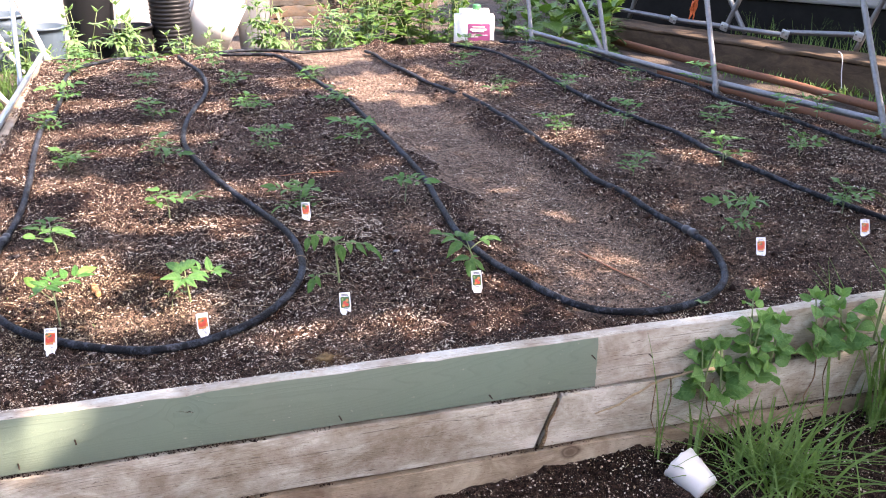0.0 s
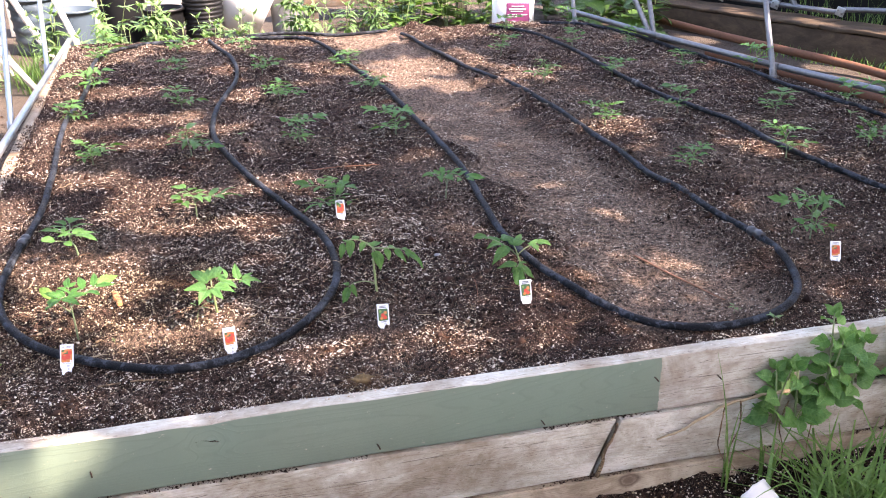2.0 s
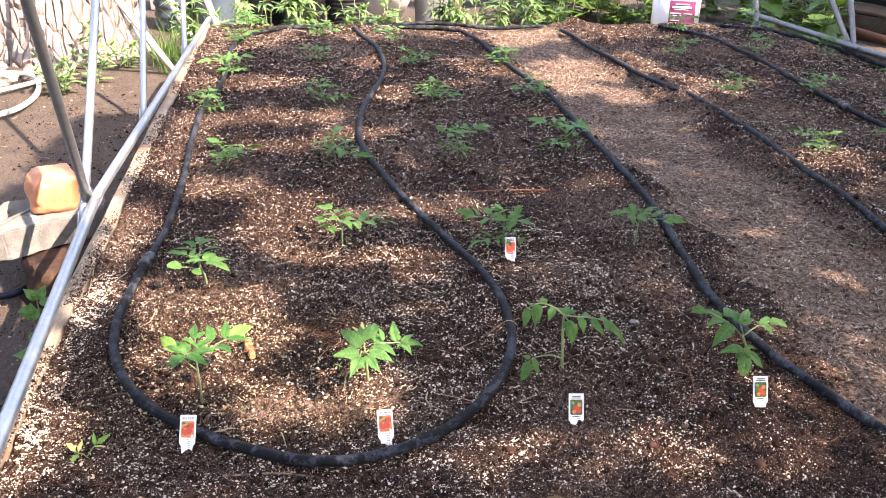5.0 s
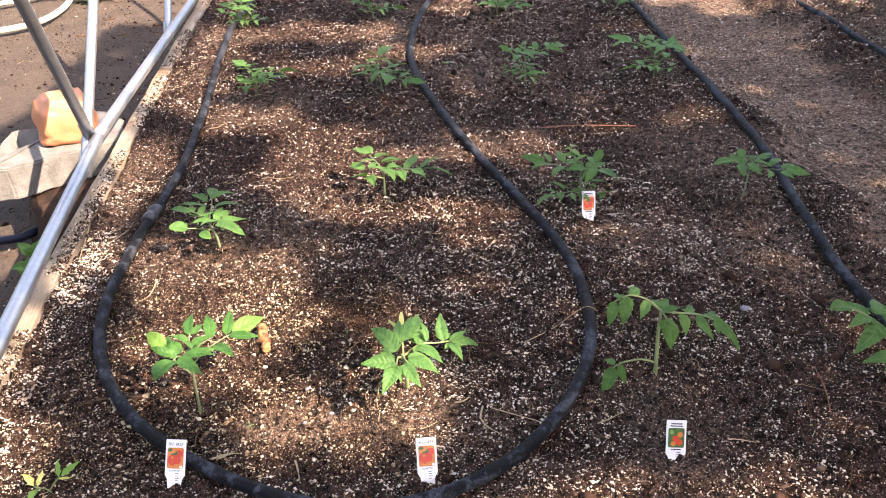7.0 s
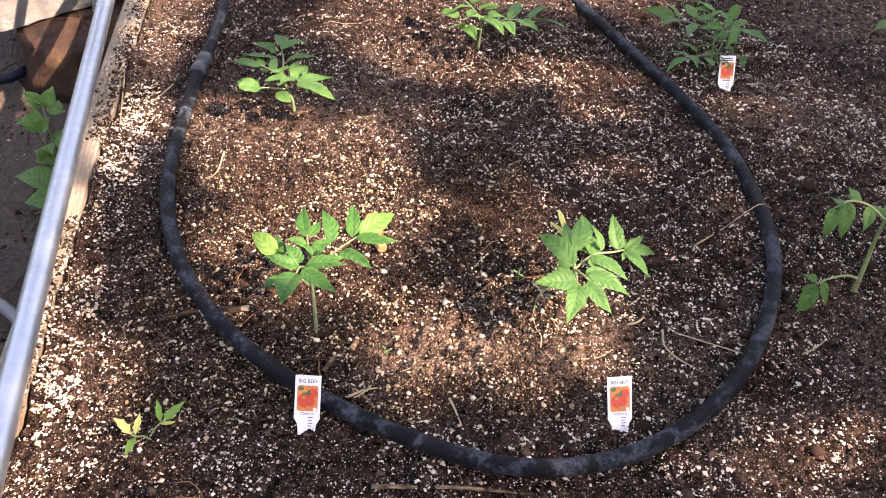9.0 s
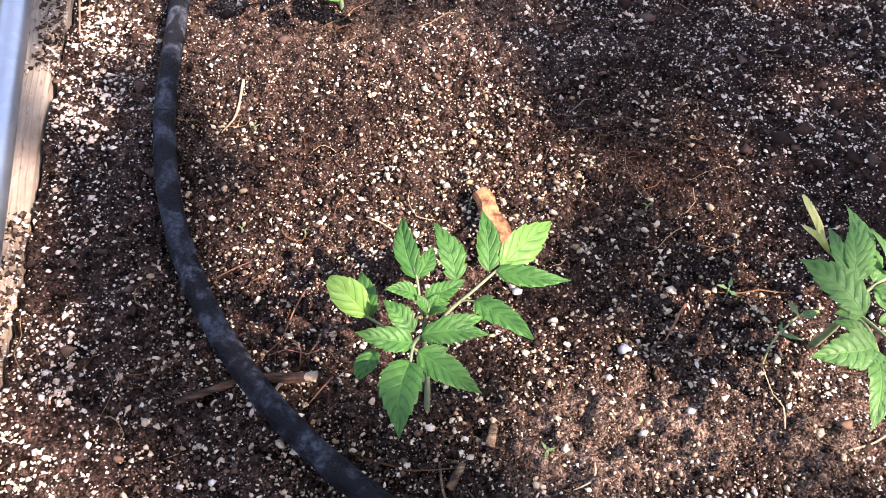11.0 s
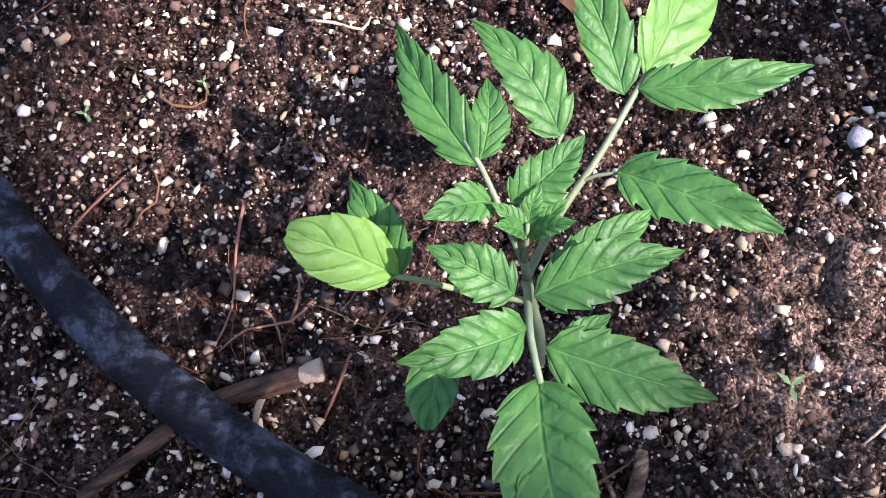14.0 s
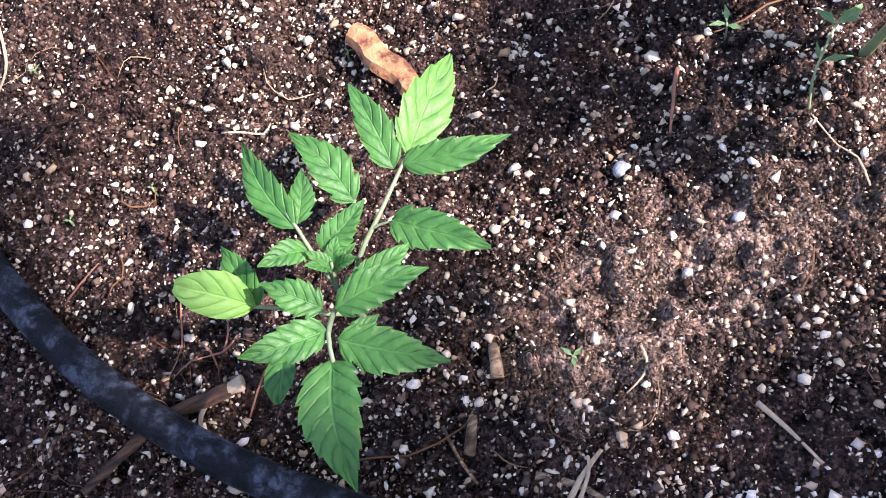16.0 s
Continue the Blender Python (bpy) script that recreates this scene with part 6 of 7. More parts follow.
G = GROUND_Z
for k, (x, y, z, h, n, lean) in enumerate(((1.93, -0.030, -0.17, 0.13, 12, 0.03), (1.985, -0.034, -0.18, 0.18, 14, 0.03), (2.06, -0.034, -0.15, 0.23, 18, 0.03), (2.12, -0.036, -0.15, 0.20, 16, 0.04), (2.26, -0.036, -0.11, 0.18, 16, 0.04), (2.34, -0.040, -0.11, 0.16, 14, 0.04), (2.42, -0.06, -0.06, 0.20, 12, 0.04))):
    weed("lemon_balm", x, y, z, h, int(n * 1.35), 0.066, BALM_LEAF, 60 + k, "bright green leafy herb growing against the boards", lean, 0.74, 2, 4, "herb", 0.45, "herbs by the boards", (0.1, -0.75, 0.75), 16, 0.40)
grass_tuft(2.03, -0.21, G + 0.085, 130, 0.27, 5, "long green grass tuft in front of the bed", 0.05, 1.5, None, 0.0046)
grass_tuft(2.13, -0.22, G + 0.085, 60, 0.25, 6, "long green grass tuft in front of the bed", 0.06, 1.5, None, 0.0046)
grass_tuft(2.50, -0.07, G + 0.085, 70, 0.50, 7, "tall green grass beside the boards", 0.06, 0.5)
grass_tuft(2.68, -0.10, G + 0.085, 90, 0.60, 8, "tall green grass beside the boards", 0.08, 0.5)
grass_tuft(1.80, -0.05, G + 0.085, 5, 0.44, 9, "few tall grass blades along the boards", 0.02, 0.25)
grass_tuft(1.92, -0.06, G + 0.085, 6, 0.30, 10, "few tall grass blades along the boards", 0.03, 0.35)
grass_tuft(0.55, -0.14, G, 10, 0.18, 12, "few grass blades at the bed's foot", 0.03, 0.5)
grass_tuft(1.2, -0.14, G + 0.04, 18, 0.12, 13, "few grass blades at the bed's foot", 0.04, 0.7)


def sprout(x, y, r, mat, label, n=3, tall=0.02):
    """A tiny seedling: a thread of a stem and a few small leaves."""
    rng = random.Random(int(x * 1000))
    th = thing("sprout", label, "sprout", "sprouts", at=(x, y, z_at(x, y)), turn=rng.uniform(0, 360))
    v, f = tube([(0, 0, -0.004), (0.001, 0, tall * 0.6), (0.002, 0.001, tall)], 0.0007, 5)
    link_mesh("stem", v, f, STEM, th)
    for k in range(n):
        a = k * 6.28 / n + rng.uniform(-0.4, 0.4)
        out = Vector((math.cos(a), math.sin(a), rng.uniform(0.1, 0.5)))
        base = Vector((0.002, 0.001, tall * (1 - 0.1 * k)))
        v, f, uv = leaflet(base, base + out * r, r * 0.40, (0, 0, 1), 1, 0.2, 0.15, 8, k)
        link_mesh("leaf", v, f, mat, th, uv)




def forked_sprout():
    """A pale seedling lying over, forked near the soil."""
    o = Vector((0.157, 0.326, z_at(0.157, 0.326)))
    th = thing("sprout", "small pale yellow-green forked sprout near the board", "sprout", "sprouts", at=o)
    for pts in (((0, 0, -0.004), (-0.008, -0.004, 0.012), (-0.014, -0.010, 0.020), (-0.020, -0.010, 0.024)), ((-0.003, -0.001, 0.008), (0.004, 0.003, 0.018), (0.012, 0.006, 0.025))):
        v, f = tube(smooth_line(pts, 0.003), 0.0011, 6)
        link_mesh("stem", v, f, STEM, th)
    for k, (a, b, w, mat) in enumerate((((-0.020, -0.010, 0.024), (-0.040, 0.006, 0.034), 0.012, YELLOW_LEAF), ((-0.016, -0.009, 0.022), (-0.012, 0.010, 0.036), 0.010, YELLOW_LEAF), ((-0.015, -0.011, 0.020), (-0.022, -0.035, 0.020), 0.011, PALE_LEAF),
                                        ((0.010, 0.005, 0.025), (0.004, 0.026, 0.040), 0.009, PALE_LEAF), ((0.013, 0.006, 0.026), (0.034, 0.026, 0.036), 0.013, PALE_LEAF), ((0.010, 0.004, 0.023), (0.026, 0.010, 0.020), 0.006, YELLOW_LEAF))):
        v, f, uv = leaflet(a, b, w, (0, -0.3, 1), 2, 0.2, 0.1, 10, k + 0.3)
        link_mesh("leaf", v, f, mat, th, uv)


forked_sprout()
for x, y, r in ((0.423, 0.443, 0.0075), (0.183, 0.678, 0.005), (0.239, 0.675, 0.004), (0.394, 0.705, 0.004), (0.608, 0.580, 0.011), (0.559, 0.682, 0.006), (0.191, 0.819, 0.006), (1.95, 0.22, 0.02), (2.0, 0.12, 0.025), (1.08, 1.42, 0.02), (0.80, 2.0, 0.02), (3.3, 1.6, 0.03)):
    sprout(x, y, r, WEED_LEAF, "tiny green weed sprout in the soil", 3 if r < 0.012 else 4, r * 1.2)


def bent_sprout(foot, top, label):
    """A thin weed seedling that bows over from its foot, with a pair of narrow leaves at the end and one below."""
    foot, top = Vector((*foot, z_at(*foot))), Vector(top)
    th = thing("sprout", label, "sprout", "sprouts", at=foot)
    way = top - foot
    line = smooth_line([(0, 0, -0.003), way * 0.35 + Vector((-0.006, 0, 0.010)), way * 0.75 + Vector((-0.003, 0, 0.006)), way], 0.004)
    v, f = tube(line, 0.0008, 6)
    link_mesh("stem", v, f, STEM, th)
    for k, (at, dx, dy, dz, w) in enumerate(((way, 0.020, 0.003, 0.002, 0.010), (way, -0.005, 0.014, 0.003, 0.007), (way * 0.55 + Vector((-0.004, 0, 0.007)), 0.016, -0.008, 0.003, 0.005), (way * 0.55 + Vector((-0.004, 0, 0.007)), 0.004, 0.010, 0.004, 0.004))):
        v, f, uv = leaflet(at, at + Vector((dx, dy, dz)), w, (0, -0.2, 1), 1, 0.15, 0.1, 10, k + 0.4)
        link_mesh("leaf", v, f, WEED_LEAF, th, uv)


bent_sprout((0.617, 0.507), (0.648, 0.536, 0.022), "thin pale green sprout bowed over the soil")


def root_tangle(cx, cy, spread, n, seed, label):
    rng = random.Random(seed)
    verts, faces = [], []
    for k in range(n):
        x, y, a = rng.gauss(cx, spread), rng.gauss(cy, spread * 0.7), rng.uniform(0, 6.28)
        pts = []
        for j in range(7):
            pts.append((x, y, z_at(x, y) + rng.uniform(0.0015, 0.006)))
            x, y, a = x + math.cos(a) * 0.009, y + math.sin(a) * 0.009, a + rng.uniform(-0.45, 0.45)
        v, f = tube(smooth_line(pts, 0.006), 0.00022, 4)
        faces += [tuple(i + len(verts) for i in q) for q in f]
        verts += v
    tagged(link_mesh("root_tangle", verts, faces, STRAW), label, "roots", "root tangles", "stuff")


root_tangle(0.56, 0.765, 0.04, 60, 1, "tangle of reddish rootlets on the soil")
root_tangle(0.235, 0.545, 0.02, 13, 2, "fine reddish rootlets beside the hose")
root_tangle(0.72, 0.36, 0.05, 50, 3, "dry rootlets by the plant label")
root_tangle(0.97, 0.125, 0.012, 130, 7, "tan tuft of dry roots near the board")
root_tangle(0.05, 0.55, 0.03, 22, 4, "dry rootlets along the board")


# ---- dry vines hanging on the boards ----
def vine(pts, r, label, mat):
    line = smooth_line(pts, 0.012)
    rng = random.Random(len(line) * 7)
    v, f = tube([p + Vector((rng.uniform(-1, 1), rng.uniform(-0.5, 0.5), rng.uniform(-1, 1))) * r * 0.5 for p in line], [r * rng.uniform(0.75, 1.2) * (1.15 - 0.6 * k / len(line)) for k in range(len(line))], 7)
    tagged(link_mesh("dry_vine", v, f, mat), label, "vine", "dry vines")


vine([(1.96, -0.030, -0.105), (1.908, -0.022, -0.109), (1.86, -0.016, -0.118), (1.805, -0.014, -0.129), (1.74, -0.016, -0.155), (1.69, -0.014, -0.182), (1.638, -0.012, -0.198)], 0.0042, "bleached dry vine stalk across the boards", PALE_STALK)
vine([(1.492, -0.003, -0.278), (1.506, -0.006, -0.240), (1.512, -0.004, -0.205), (1.528, -0.006, -0.170), (1.538, -0.003, -0.142)], 0.0050, "brown dry stalk caught in the gap between boards", DRY)
for k, (x, z0, drop) in enumerate(((1.80, -0.13, 0.16), (1.84, -0.12, 0.22), (1.97, -0.14, 0.20), (2.05, -0.12, 0.26), (2.28, -0.12, 0.20), (2.33, -0.11, 0.24))):
    q = 0.012 * math.sin(k * 2.1)
    vine([(x, -0.020, z0), (x + q, -0.015, z0 - drop * 0.35), (x - q, -0.014, z0 - drop * 0.7), (x + 0.02 + q, -0.018, z0 - drop)], 0.0018, "thin brown withered tendril on the boards", DRY)


# ---- white cup in the grass ----
def revolve(profile, sides=24, wobble=0.0, seed=0):
    """Verts and faces of a turned shape; profile: radius and height, from the bottom up."""
    rng = random.Random(seed)
    verts = [Vector((r * math.cos(2 * math.pi * j / sides), r * math.sin(2 * math.pi * j / sides), z)) * (1 + rng.uniform(-wobble, wobble)) for r, z in profile for j in range(sides)]
    faces = [(k * sides + j, k * sides + (j + 1) % sides, (k + 1) * sides + (j + 1) % sides, (k + 1) * sides + j) for k in range(len(profile) - 1) for j in range(sides)]
    return verts, faces


WHITE_PLASTIC = plain_material("white_bucket_plastic", (0.64, 0.64, 0.62), 0.45, 0.5, 0.12, 8, bump=0.05)
v, f = revolve([(0.0, 0.0), (0.055, 0.0), (0.060, 0.01), (0.075, 0.15), (0.079, 0.152), (0.078, 0.158), (0.071, 0.155), (0.057, 0.012), (0.0, 0.012)], 28, 0.022, 3)
ob = link_mesh("plastic_pot", v, f, WHITE_PLASTIC)
ob.matrix_basis = pose(1.858, -0.215, G + 0.118, 70, 8, 200)
ob.scale = (0.62, 0.62, 0.62)
tagged(ob, "cracked white plastic pot tipped over in grass", "pot")

# ---- beside the bed: slab, salt rock, log, hoses, trunk ----
SLAB = plain_material("cast_concrete", (0.20, 0.20, 0.188), 0.9, 0.3, 0.45, 22, bump=0.9)
def broken_block():
    """A pale concrete block, broken at the edges, with a hollow in its top."""
    bm = bmesh.new()
    corners = [Vector(p) for p in ((-0.550, 1.757), (-0.482, 1.775), (-0.315, 1.900), (-0.20, 1.985), (-0.235, 2.13), (-0.325, 2.215), (-0.500, 2.085), (-0.567, 2.060))]
    ring = [a.lerp(b, k / 3) for a, b in zip(corners, corners[1:] + corners[:1]) for k in range(3)]
    top = bm.faces.new([bm.verts.new((p.x, p.y, -0.195)) for p in ring])
    low = bmesh.ops.extrude_face_region(bm, geom=[top])["geom"]
    bmesh.ops.translate(bm, vec=(0, 0, -0.105), verts=[g for g in low if isinstance(g, bmesh.types.BMVert)])
    for v in bm.verts:
        if v.co.z < -0.25:
            v.co.x, v.co.y = -0.38 + (v.co.x + 0.38) * 0.95, 1.98 + (v.co.y - 1.98) * 0.96
    bmesh.ops.recalc_face_normals(bm, faces=bm.faces[:])
    lid = max(bm.faces, key=lambda q: q.calc_center_median().z)
    bmesh.ops.inset_region(bm, faces=[lid], thickness=0.040)
    for v in lid.verts:
        # the hollow, deepest beside the rock
        if v.co.x < -0.40 and v.co.y > 1.86:
            v.co.z -= 0.085
    bmesh.ops.bevel(bm, geom=bm.edges[:], offset=0.005, segments=2, affect="EDGES")
    bmesh.ops.triangulate(bm, faces=bm.faces[:])
    bmesh.ops.subdivide_edges(bm, edges=bm.edges[:], cuts=1)
    for v in bm.verts:
        v.co += Vector((noise.noise(v.co * 17), noise.noise(v.co * 17 + Vector((5, 0, 0))), noise.noise(v.co * 21 + Vector((0, 7, 0))))) * 0.007
    return bm


tagged(part("concrete_block", broken_block(), SLAB, None, smooth=False), "pale broken concrete block lying on a rotten stump", "concrete block")
ROT = wood_material("rotten_wood", (0.060, 0.030, 0.018), (0.020, 0.011, 0.008), "z")
v, f = revolve([(0.0, 0.0), (0.18, 0.0), (0.165, 0.08), (0.155, 0.15), (0.16, 0.224), (0.0, 0.226)], 26, 0.06, 5)
ob = link_mesh("stump", v, f, ROT)
ob.location = (-0.305, 1.86, G - 0.003)
ob.scale = (1, 1, 0.66)
tagged(ob, "dark rotten stump under the concrete block", "stump")
SALT = plain_material("salt_rock", (0.70, 0.29, 0.15), 0.5, 0.4, 0.35, 16, bump=0.3, clear=0.25)
bm = lump_bm((1, 1, 1), 0.22, 4, 4, 1.5)
for q in bm.verts:
    # a rough block: flat sides, worn corners, pitted all over
    q.co = Vector((math.copysign(abs(q.co.x) ** 0.55 * 0.088, q.co.x), math.copysign(abs(q.co.y) ** 0.6 * 0.066, q.co.y), math.copysign(abs(q.co.z) ** 0.6 * 0.078, q.co.z)))
    q.co.x *= 1 - 2.2 * max(0, q.co.z)
    q.co *= 1 + 0.05 * noise.noise(q.co * 40)
ob = part("salt_rock", bm, SALT, None)
ob.matrix_basis = pose(-0.365, 1.985, -0.124, 0, 3, 28)
tagged(ob, "pale orange salt rock on the concrete block", "rock")
for x, y, r in ((-1.42, 4.62, 0.10), (-1.28, 4.78, 0.07), (-1.55, 4.85, 0.09)):
    ob = part("rock", lump_bm((r, r * 0.8, r * 0.65), 0.45, r * 90, 3, 1.3), SLAB, None, smooth=False)
    ob.location = (x, y, G + r * 0.3)
    tagged(ob, "pale rough stone lying on the earth", "rock", "rocks")
scrap = part("card", plank_bm((-0.035, -0.012, 0.0), (0.035, 0.012, 0.002), 0, 0.001, 4, 9, 0.0006), TAG_WHITE, None)
scrap.matrix_basis = pose(-0.41, 1.195, G + 0.012, 4, 6, 8)
tagged(scrap, "small white plastic card lying on the earth", "card")
GREY_PLASTIC = plain_material("grey_plastic", (0.15, 0.155, 0.16), 0.5, 0.5, 0.2, 7, bump=0.08)
CREAM_HOSE = plain_material("cream_hose", (0.55, 0.58, 0.44), 0.5, 0.4, 0.15, 20, bump=0.1)
NAVY_HOSE = plain_material("navy_hose", (0.006, 0.010, 0.026), 0.45, 0.2, 0.2, 20, bump=0.1)


def ground_hose(pts, r, mat, label):
    v, f = tube(smooth_line([(x, y, G + 0.03 + r) for x, y in pts], 0.04), r, 12)
    tagged(link_mesh("garden_hose", v, f, mat), label, "hose", "garden hoses")


ground_hose([(-1.9, 4.55), (-1.6, 4.66), (-1.42, 4.72), (-1.25, 4.66), (-1.13, 4.40), (-1.09, 4.10), (-1.16, 3.85), (-1.4, 3.70), (-1.8, 3.62)], 0.015, CREAM_HOSE, "thick cream garden hose looped on the earth")
ground_hose([(-2.0, 4.1), (-1.6, 4.15), (-1.3, 4.35), (-1.05, 4.75), (-1.1, 5.0)], 0.013, CREAM_HOSE, "thick cream garden hose looped on the earth")
ground_hose([(-0.95, 0.92), (-0.62, 1.00), (-0.40, 0.995), (-0.27, 0.94), (-0.20, 0.84), (-0.18, 0.70)], 0.012, GREY_PLASTIC, "dusty grey garden hose beside the bed")
ground_hose([(-1.6, 1.66), (-0.9, 1.69), (-0.637, 1.715), (-0.548, 1.731), (-0.475, 1.752), (-0.445, 1.80)], 0.013, NAVY_HOSE, "dark blue garden hose on the earth")
ground_hose([(-1.3, 1.45), (-0.98, 1.70), (-0.80, 1.93), (-0.757, 2.05), (-0.735, 2.16), (-0.66, 2.32)], 0.013, GREY_PLASTIC, "dusty grey garden hose beside the concrete block")


def trunk(x, y, r, height, seed, label):
    sides, rows = 120, 110
    ang = np.linspace(0, 2 * math.pi, sides, endpoint=False)
    zz = np.linspace(-0.1, height, rows)
    A, Z = np.meshgrid(ang, zz)
    u = A / (2 * math.pi) * 16
    wob = fractal(u * 2.0 + 0.25 * np.sin(Z * 5), Z * 1.7, 1.0, 4, seed)
    # deep furrows that run up the trunk and fork
    furrow = np.abs(np.sin(u * 5.0 + 2.4 * fractal(u, Z * 2.2, 0.8, 3, seed + 9)))
    R = r * (1 + 0.45 * np.exp(-np.clip(Z, 0, 9) / 0.22) * (1 + 0.35 * np.cos(A * 5 + 1)) * 0.6 - 0.035 * Z) + 0.05 * wob + 0.032 * np.minimum(furrow * 1.8, 1)
    co = np.stack([R * np.cos(A), R * np.sin(A), Z], -1).reshape(-1, 3)
    faces = [(j * sides + i, j * sides + (i + 1) % sides, (j + 1) * sides + (i + 1) % sides, (j + 1) * sides + i) for j in range(rows - 1) for i in range(sides)]
    tree = thing("tree", label, "tree", at=(x, y, G))
    link_mesh("trunk", co.tolist(), faces, BARK, tree)
    return tree


trunk(-1.27, 5.62, 0.44, 4.5, 4, "big old tree trunk with furrowed bark")

# ---- behind the bed ----
BLACK = plain_material("black_plastic", (0.009, 0.0095, 0.0105), 0.42, 0.3, 0.3, 9, bump=0.08)
BLUE_PLASTIC = plain_material("blue_grey_plastic", (0.055, 0.085, 0.11), 0.5, 0.5, 0.2, 7, bump=0.08)
WHITE_TARP = plain_material("white_sheet", (0.36, 0.36, 0.35), 0.7, 0.3, 0.1, 5, bump=0.3)


def bucket(x, y, r0, r1, h, mat, label, name="bucket", ribs=0, tip=(0, 0)):
    prof = [(0.0, 0.0), (r0, 0.0)]
    steps = max(8, ribs * 4)
    for k in range(steps + 1):
        t = k / steps
        rib = (0.012 if ribs < 20 else 0.009) * max(0, math.sin(t * ribs * 2 * math.pi)) if ribs else 0
        prof.append((r0 + (r1 - r0) * t + rib, 0.01 + h * t))
    prof += [(r1 + 0.012, h), (r1 + 0.012, h + 0.02), (r1 - 0.008, h + 0.02), (r0 - 0.008, 0.03), (0.0, 0.03)]
    v, f = revolve(prof, 32)
    ob = link_mesh(name, v, f, mat)
    ob.matrix_basis = pose(x, y, G - 0.01, tip[0], tip[1], 0)
    return tagged(ob, label, name.replace("_", " "), "buckets behind the bed")


bucket(0.05, 6.3, 0.17, 0.20, 0.75, BLACK, "tall black plastic tub behind the bed", "tub")
bucket(-0.28, 6.0, 0.13, 0.15, 0.36, BLUE_PLASTIC, "blue-grey plastic tub behind weeds", "tub")
bucket(0.38, 6.0, 0.13, 0.155, 0.34, BLACK, "black plastic bucket behind weeds")
bucket(0.68, 6.05, 0.145, 0.165, 0.85, BLACK, "black corrugated plastic drum behind the bed", "drum", 26)
bucket(1.36, 6.25, 0.125, 0.150, 0.62, GREY_PLASTIC, "grey plastic bucket beside the fence")
bucket(-0.62, 6.3, 0.15, 0.17, 0.42, BLUE_PLASTIC, "ribbed blue-grey bin near the tree", "bin", 5)
# tilted white tote
bm = bmesh.new()
bmesh.ops.create_cube(bm, size=1)
for vv in bm.verts:
    k = 1.0 + 0.12 * (vv.co.z > 0)
    vv.co = Vector((vv.co.x * 0.36 * k, vv.co.y * 0.30 * k, vv.co.z * 0.5))
bmesh.ops.bevel(bm, geom=bm.edges[:], offset=0.035, segments=3, affect="EDGES")
ob = part("storage_tote", bm, WHITE_PLASTIC, None)
ob.matrix_basis = pose(1.02, 6.2, G + 0.36, 8, 24, 5)
tagged(ob, "white plastic tote tilted behind the bed", "tote")
# pale boards and sheet left of the drum
bm = plank_bm((-0.7, 0, 0), (0.75, 0.02, 0.72), 0, 0.03, 12, 77)
ob = part("panel", bm, WHITE_TARP, None)
ob.location = (-0.25, 7.0, G)
tagged(ob, "weathered grey panel leaning behind the tubs", "panel")
POLE_WHITE = plain_material("white_pole", (0.72, 0.70, 0.66), 0.6, vary=0.15)
for k, (a, b) in enumerate((((-0.72, 5.2, 0.5), (-0.30, 5.25, G)), ((-0.45, 5.4, 0.5), (-0.12, 5.3, G)), ((-0.95, 4.6, 0.5), (-0.42, 4.75, G + 0.05)))):
    v, f = tube([Vector(a).lerp(Vector(b), t / 6) for t in range(7)], 0.022, 10)
    tagged(link_mesh("pole", v, f, POLE_WHITE), "weathered white pole leaning by the bed", "pole", "white poles")
# plank fence
fence = thing("plank_fence", "low wall of grey weathered planks", "fence", at=(0, 7.0, G))
for k, (z0, z1, x0, x1) in enumerate(((0.13, 0.20, 1.5, 2.4), (0.22, 0.32, 1.48, 3.2), (0.325, 0.47, 1.5, 3.0), (0.475, 0.60, 1.46, 3.3), (0.605, 0.76, 1.5, 3.2))):
    part("plank", plank_bm((x0, -0.01 * (k % 2), z0), (x1, 0.035, z1), 0, 0.012, 20, 80 + k), FENCE_WOOD, fence)
for x in (1.62, 2.45, 3.05):
    part("post", plank_bm((x, 0.04, -0.05), (x + 0.09, 0.12, 0.85), 2, 0.004, 8, 90), FENCE_WOOD, fence)
for a, b in (((2.16, -0.05, 0.72), (2.25, -0.06, 0.30)), ((2.58, -0.05, 0.75), (2.68, -0.06, 0.28))):
    v, f = tube([Vector(a).lerp(Vector(b), t / 5) for t in range(6)], 0.018, 8)
    link_mesh("brace", v, f, FENCE_WOOD, fence)

# the white canister with a purple label
can = thing("canister", "white plastic canister with a purple label", "canister", at=(3.13, 5.62, G - 0.005), turn=-16)
bm = bmesh.new()
bmesh.ops.create_cube(bm, size=1)
for vv in bm.verts:
    vv.co = Vector((vv.co.x * 0.335, vv.co.y * 0.27, (vv.co.z + 0.5) * 0.44))
bmesh.ops.bevel(bm, geom=bm.edges[:], offset=0.045, segments=4, affect="EDGES")
CAN = plain_material("milky_plastic", (0.80, 0.80, 0.76), 0.4, 0.5, 0.06, 6, bump=0.04, clear=0.15)
part("body", bm, CAN, can)
v, f = revolve([(0.0, 0.435), (0.032, 0.435), (0.033, 0.475), (0.028, 0.482), (0.0, 0.482)], 18)
cap = link_mesh("cap", v, f, plain_material("green_cap", (0.03, 0.20, 0.07), 0.4, vary=0.15), can)
cap.location = (0.02, 0, 0)
PURPLE = plain_material("purple_label", (0.22, 0.045, 0.13), 0.45, vary=0.15, bump=0)
bm = plank_bm((-0.055, -0.139, 0.155), (0.13, -0.1345, 0.345), 0, 0, 0, 0, 0.002)
lab = part("label", bm, PURPLE, can)
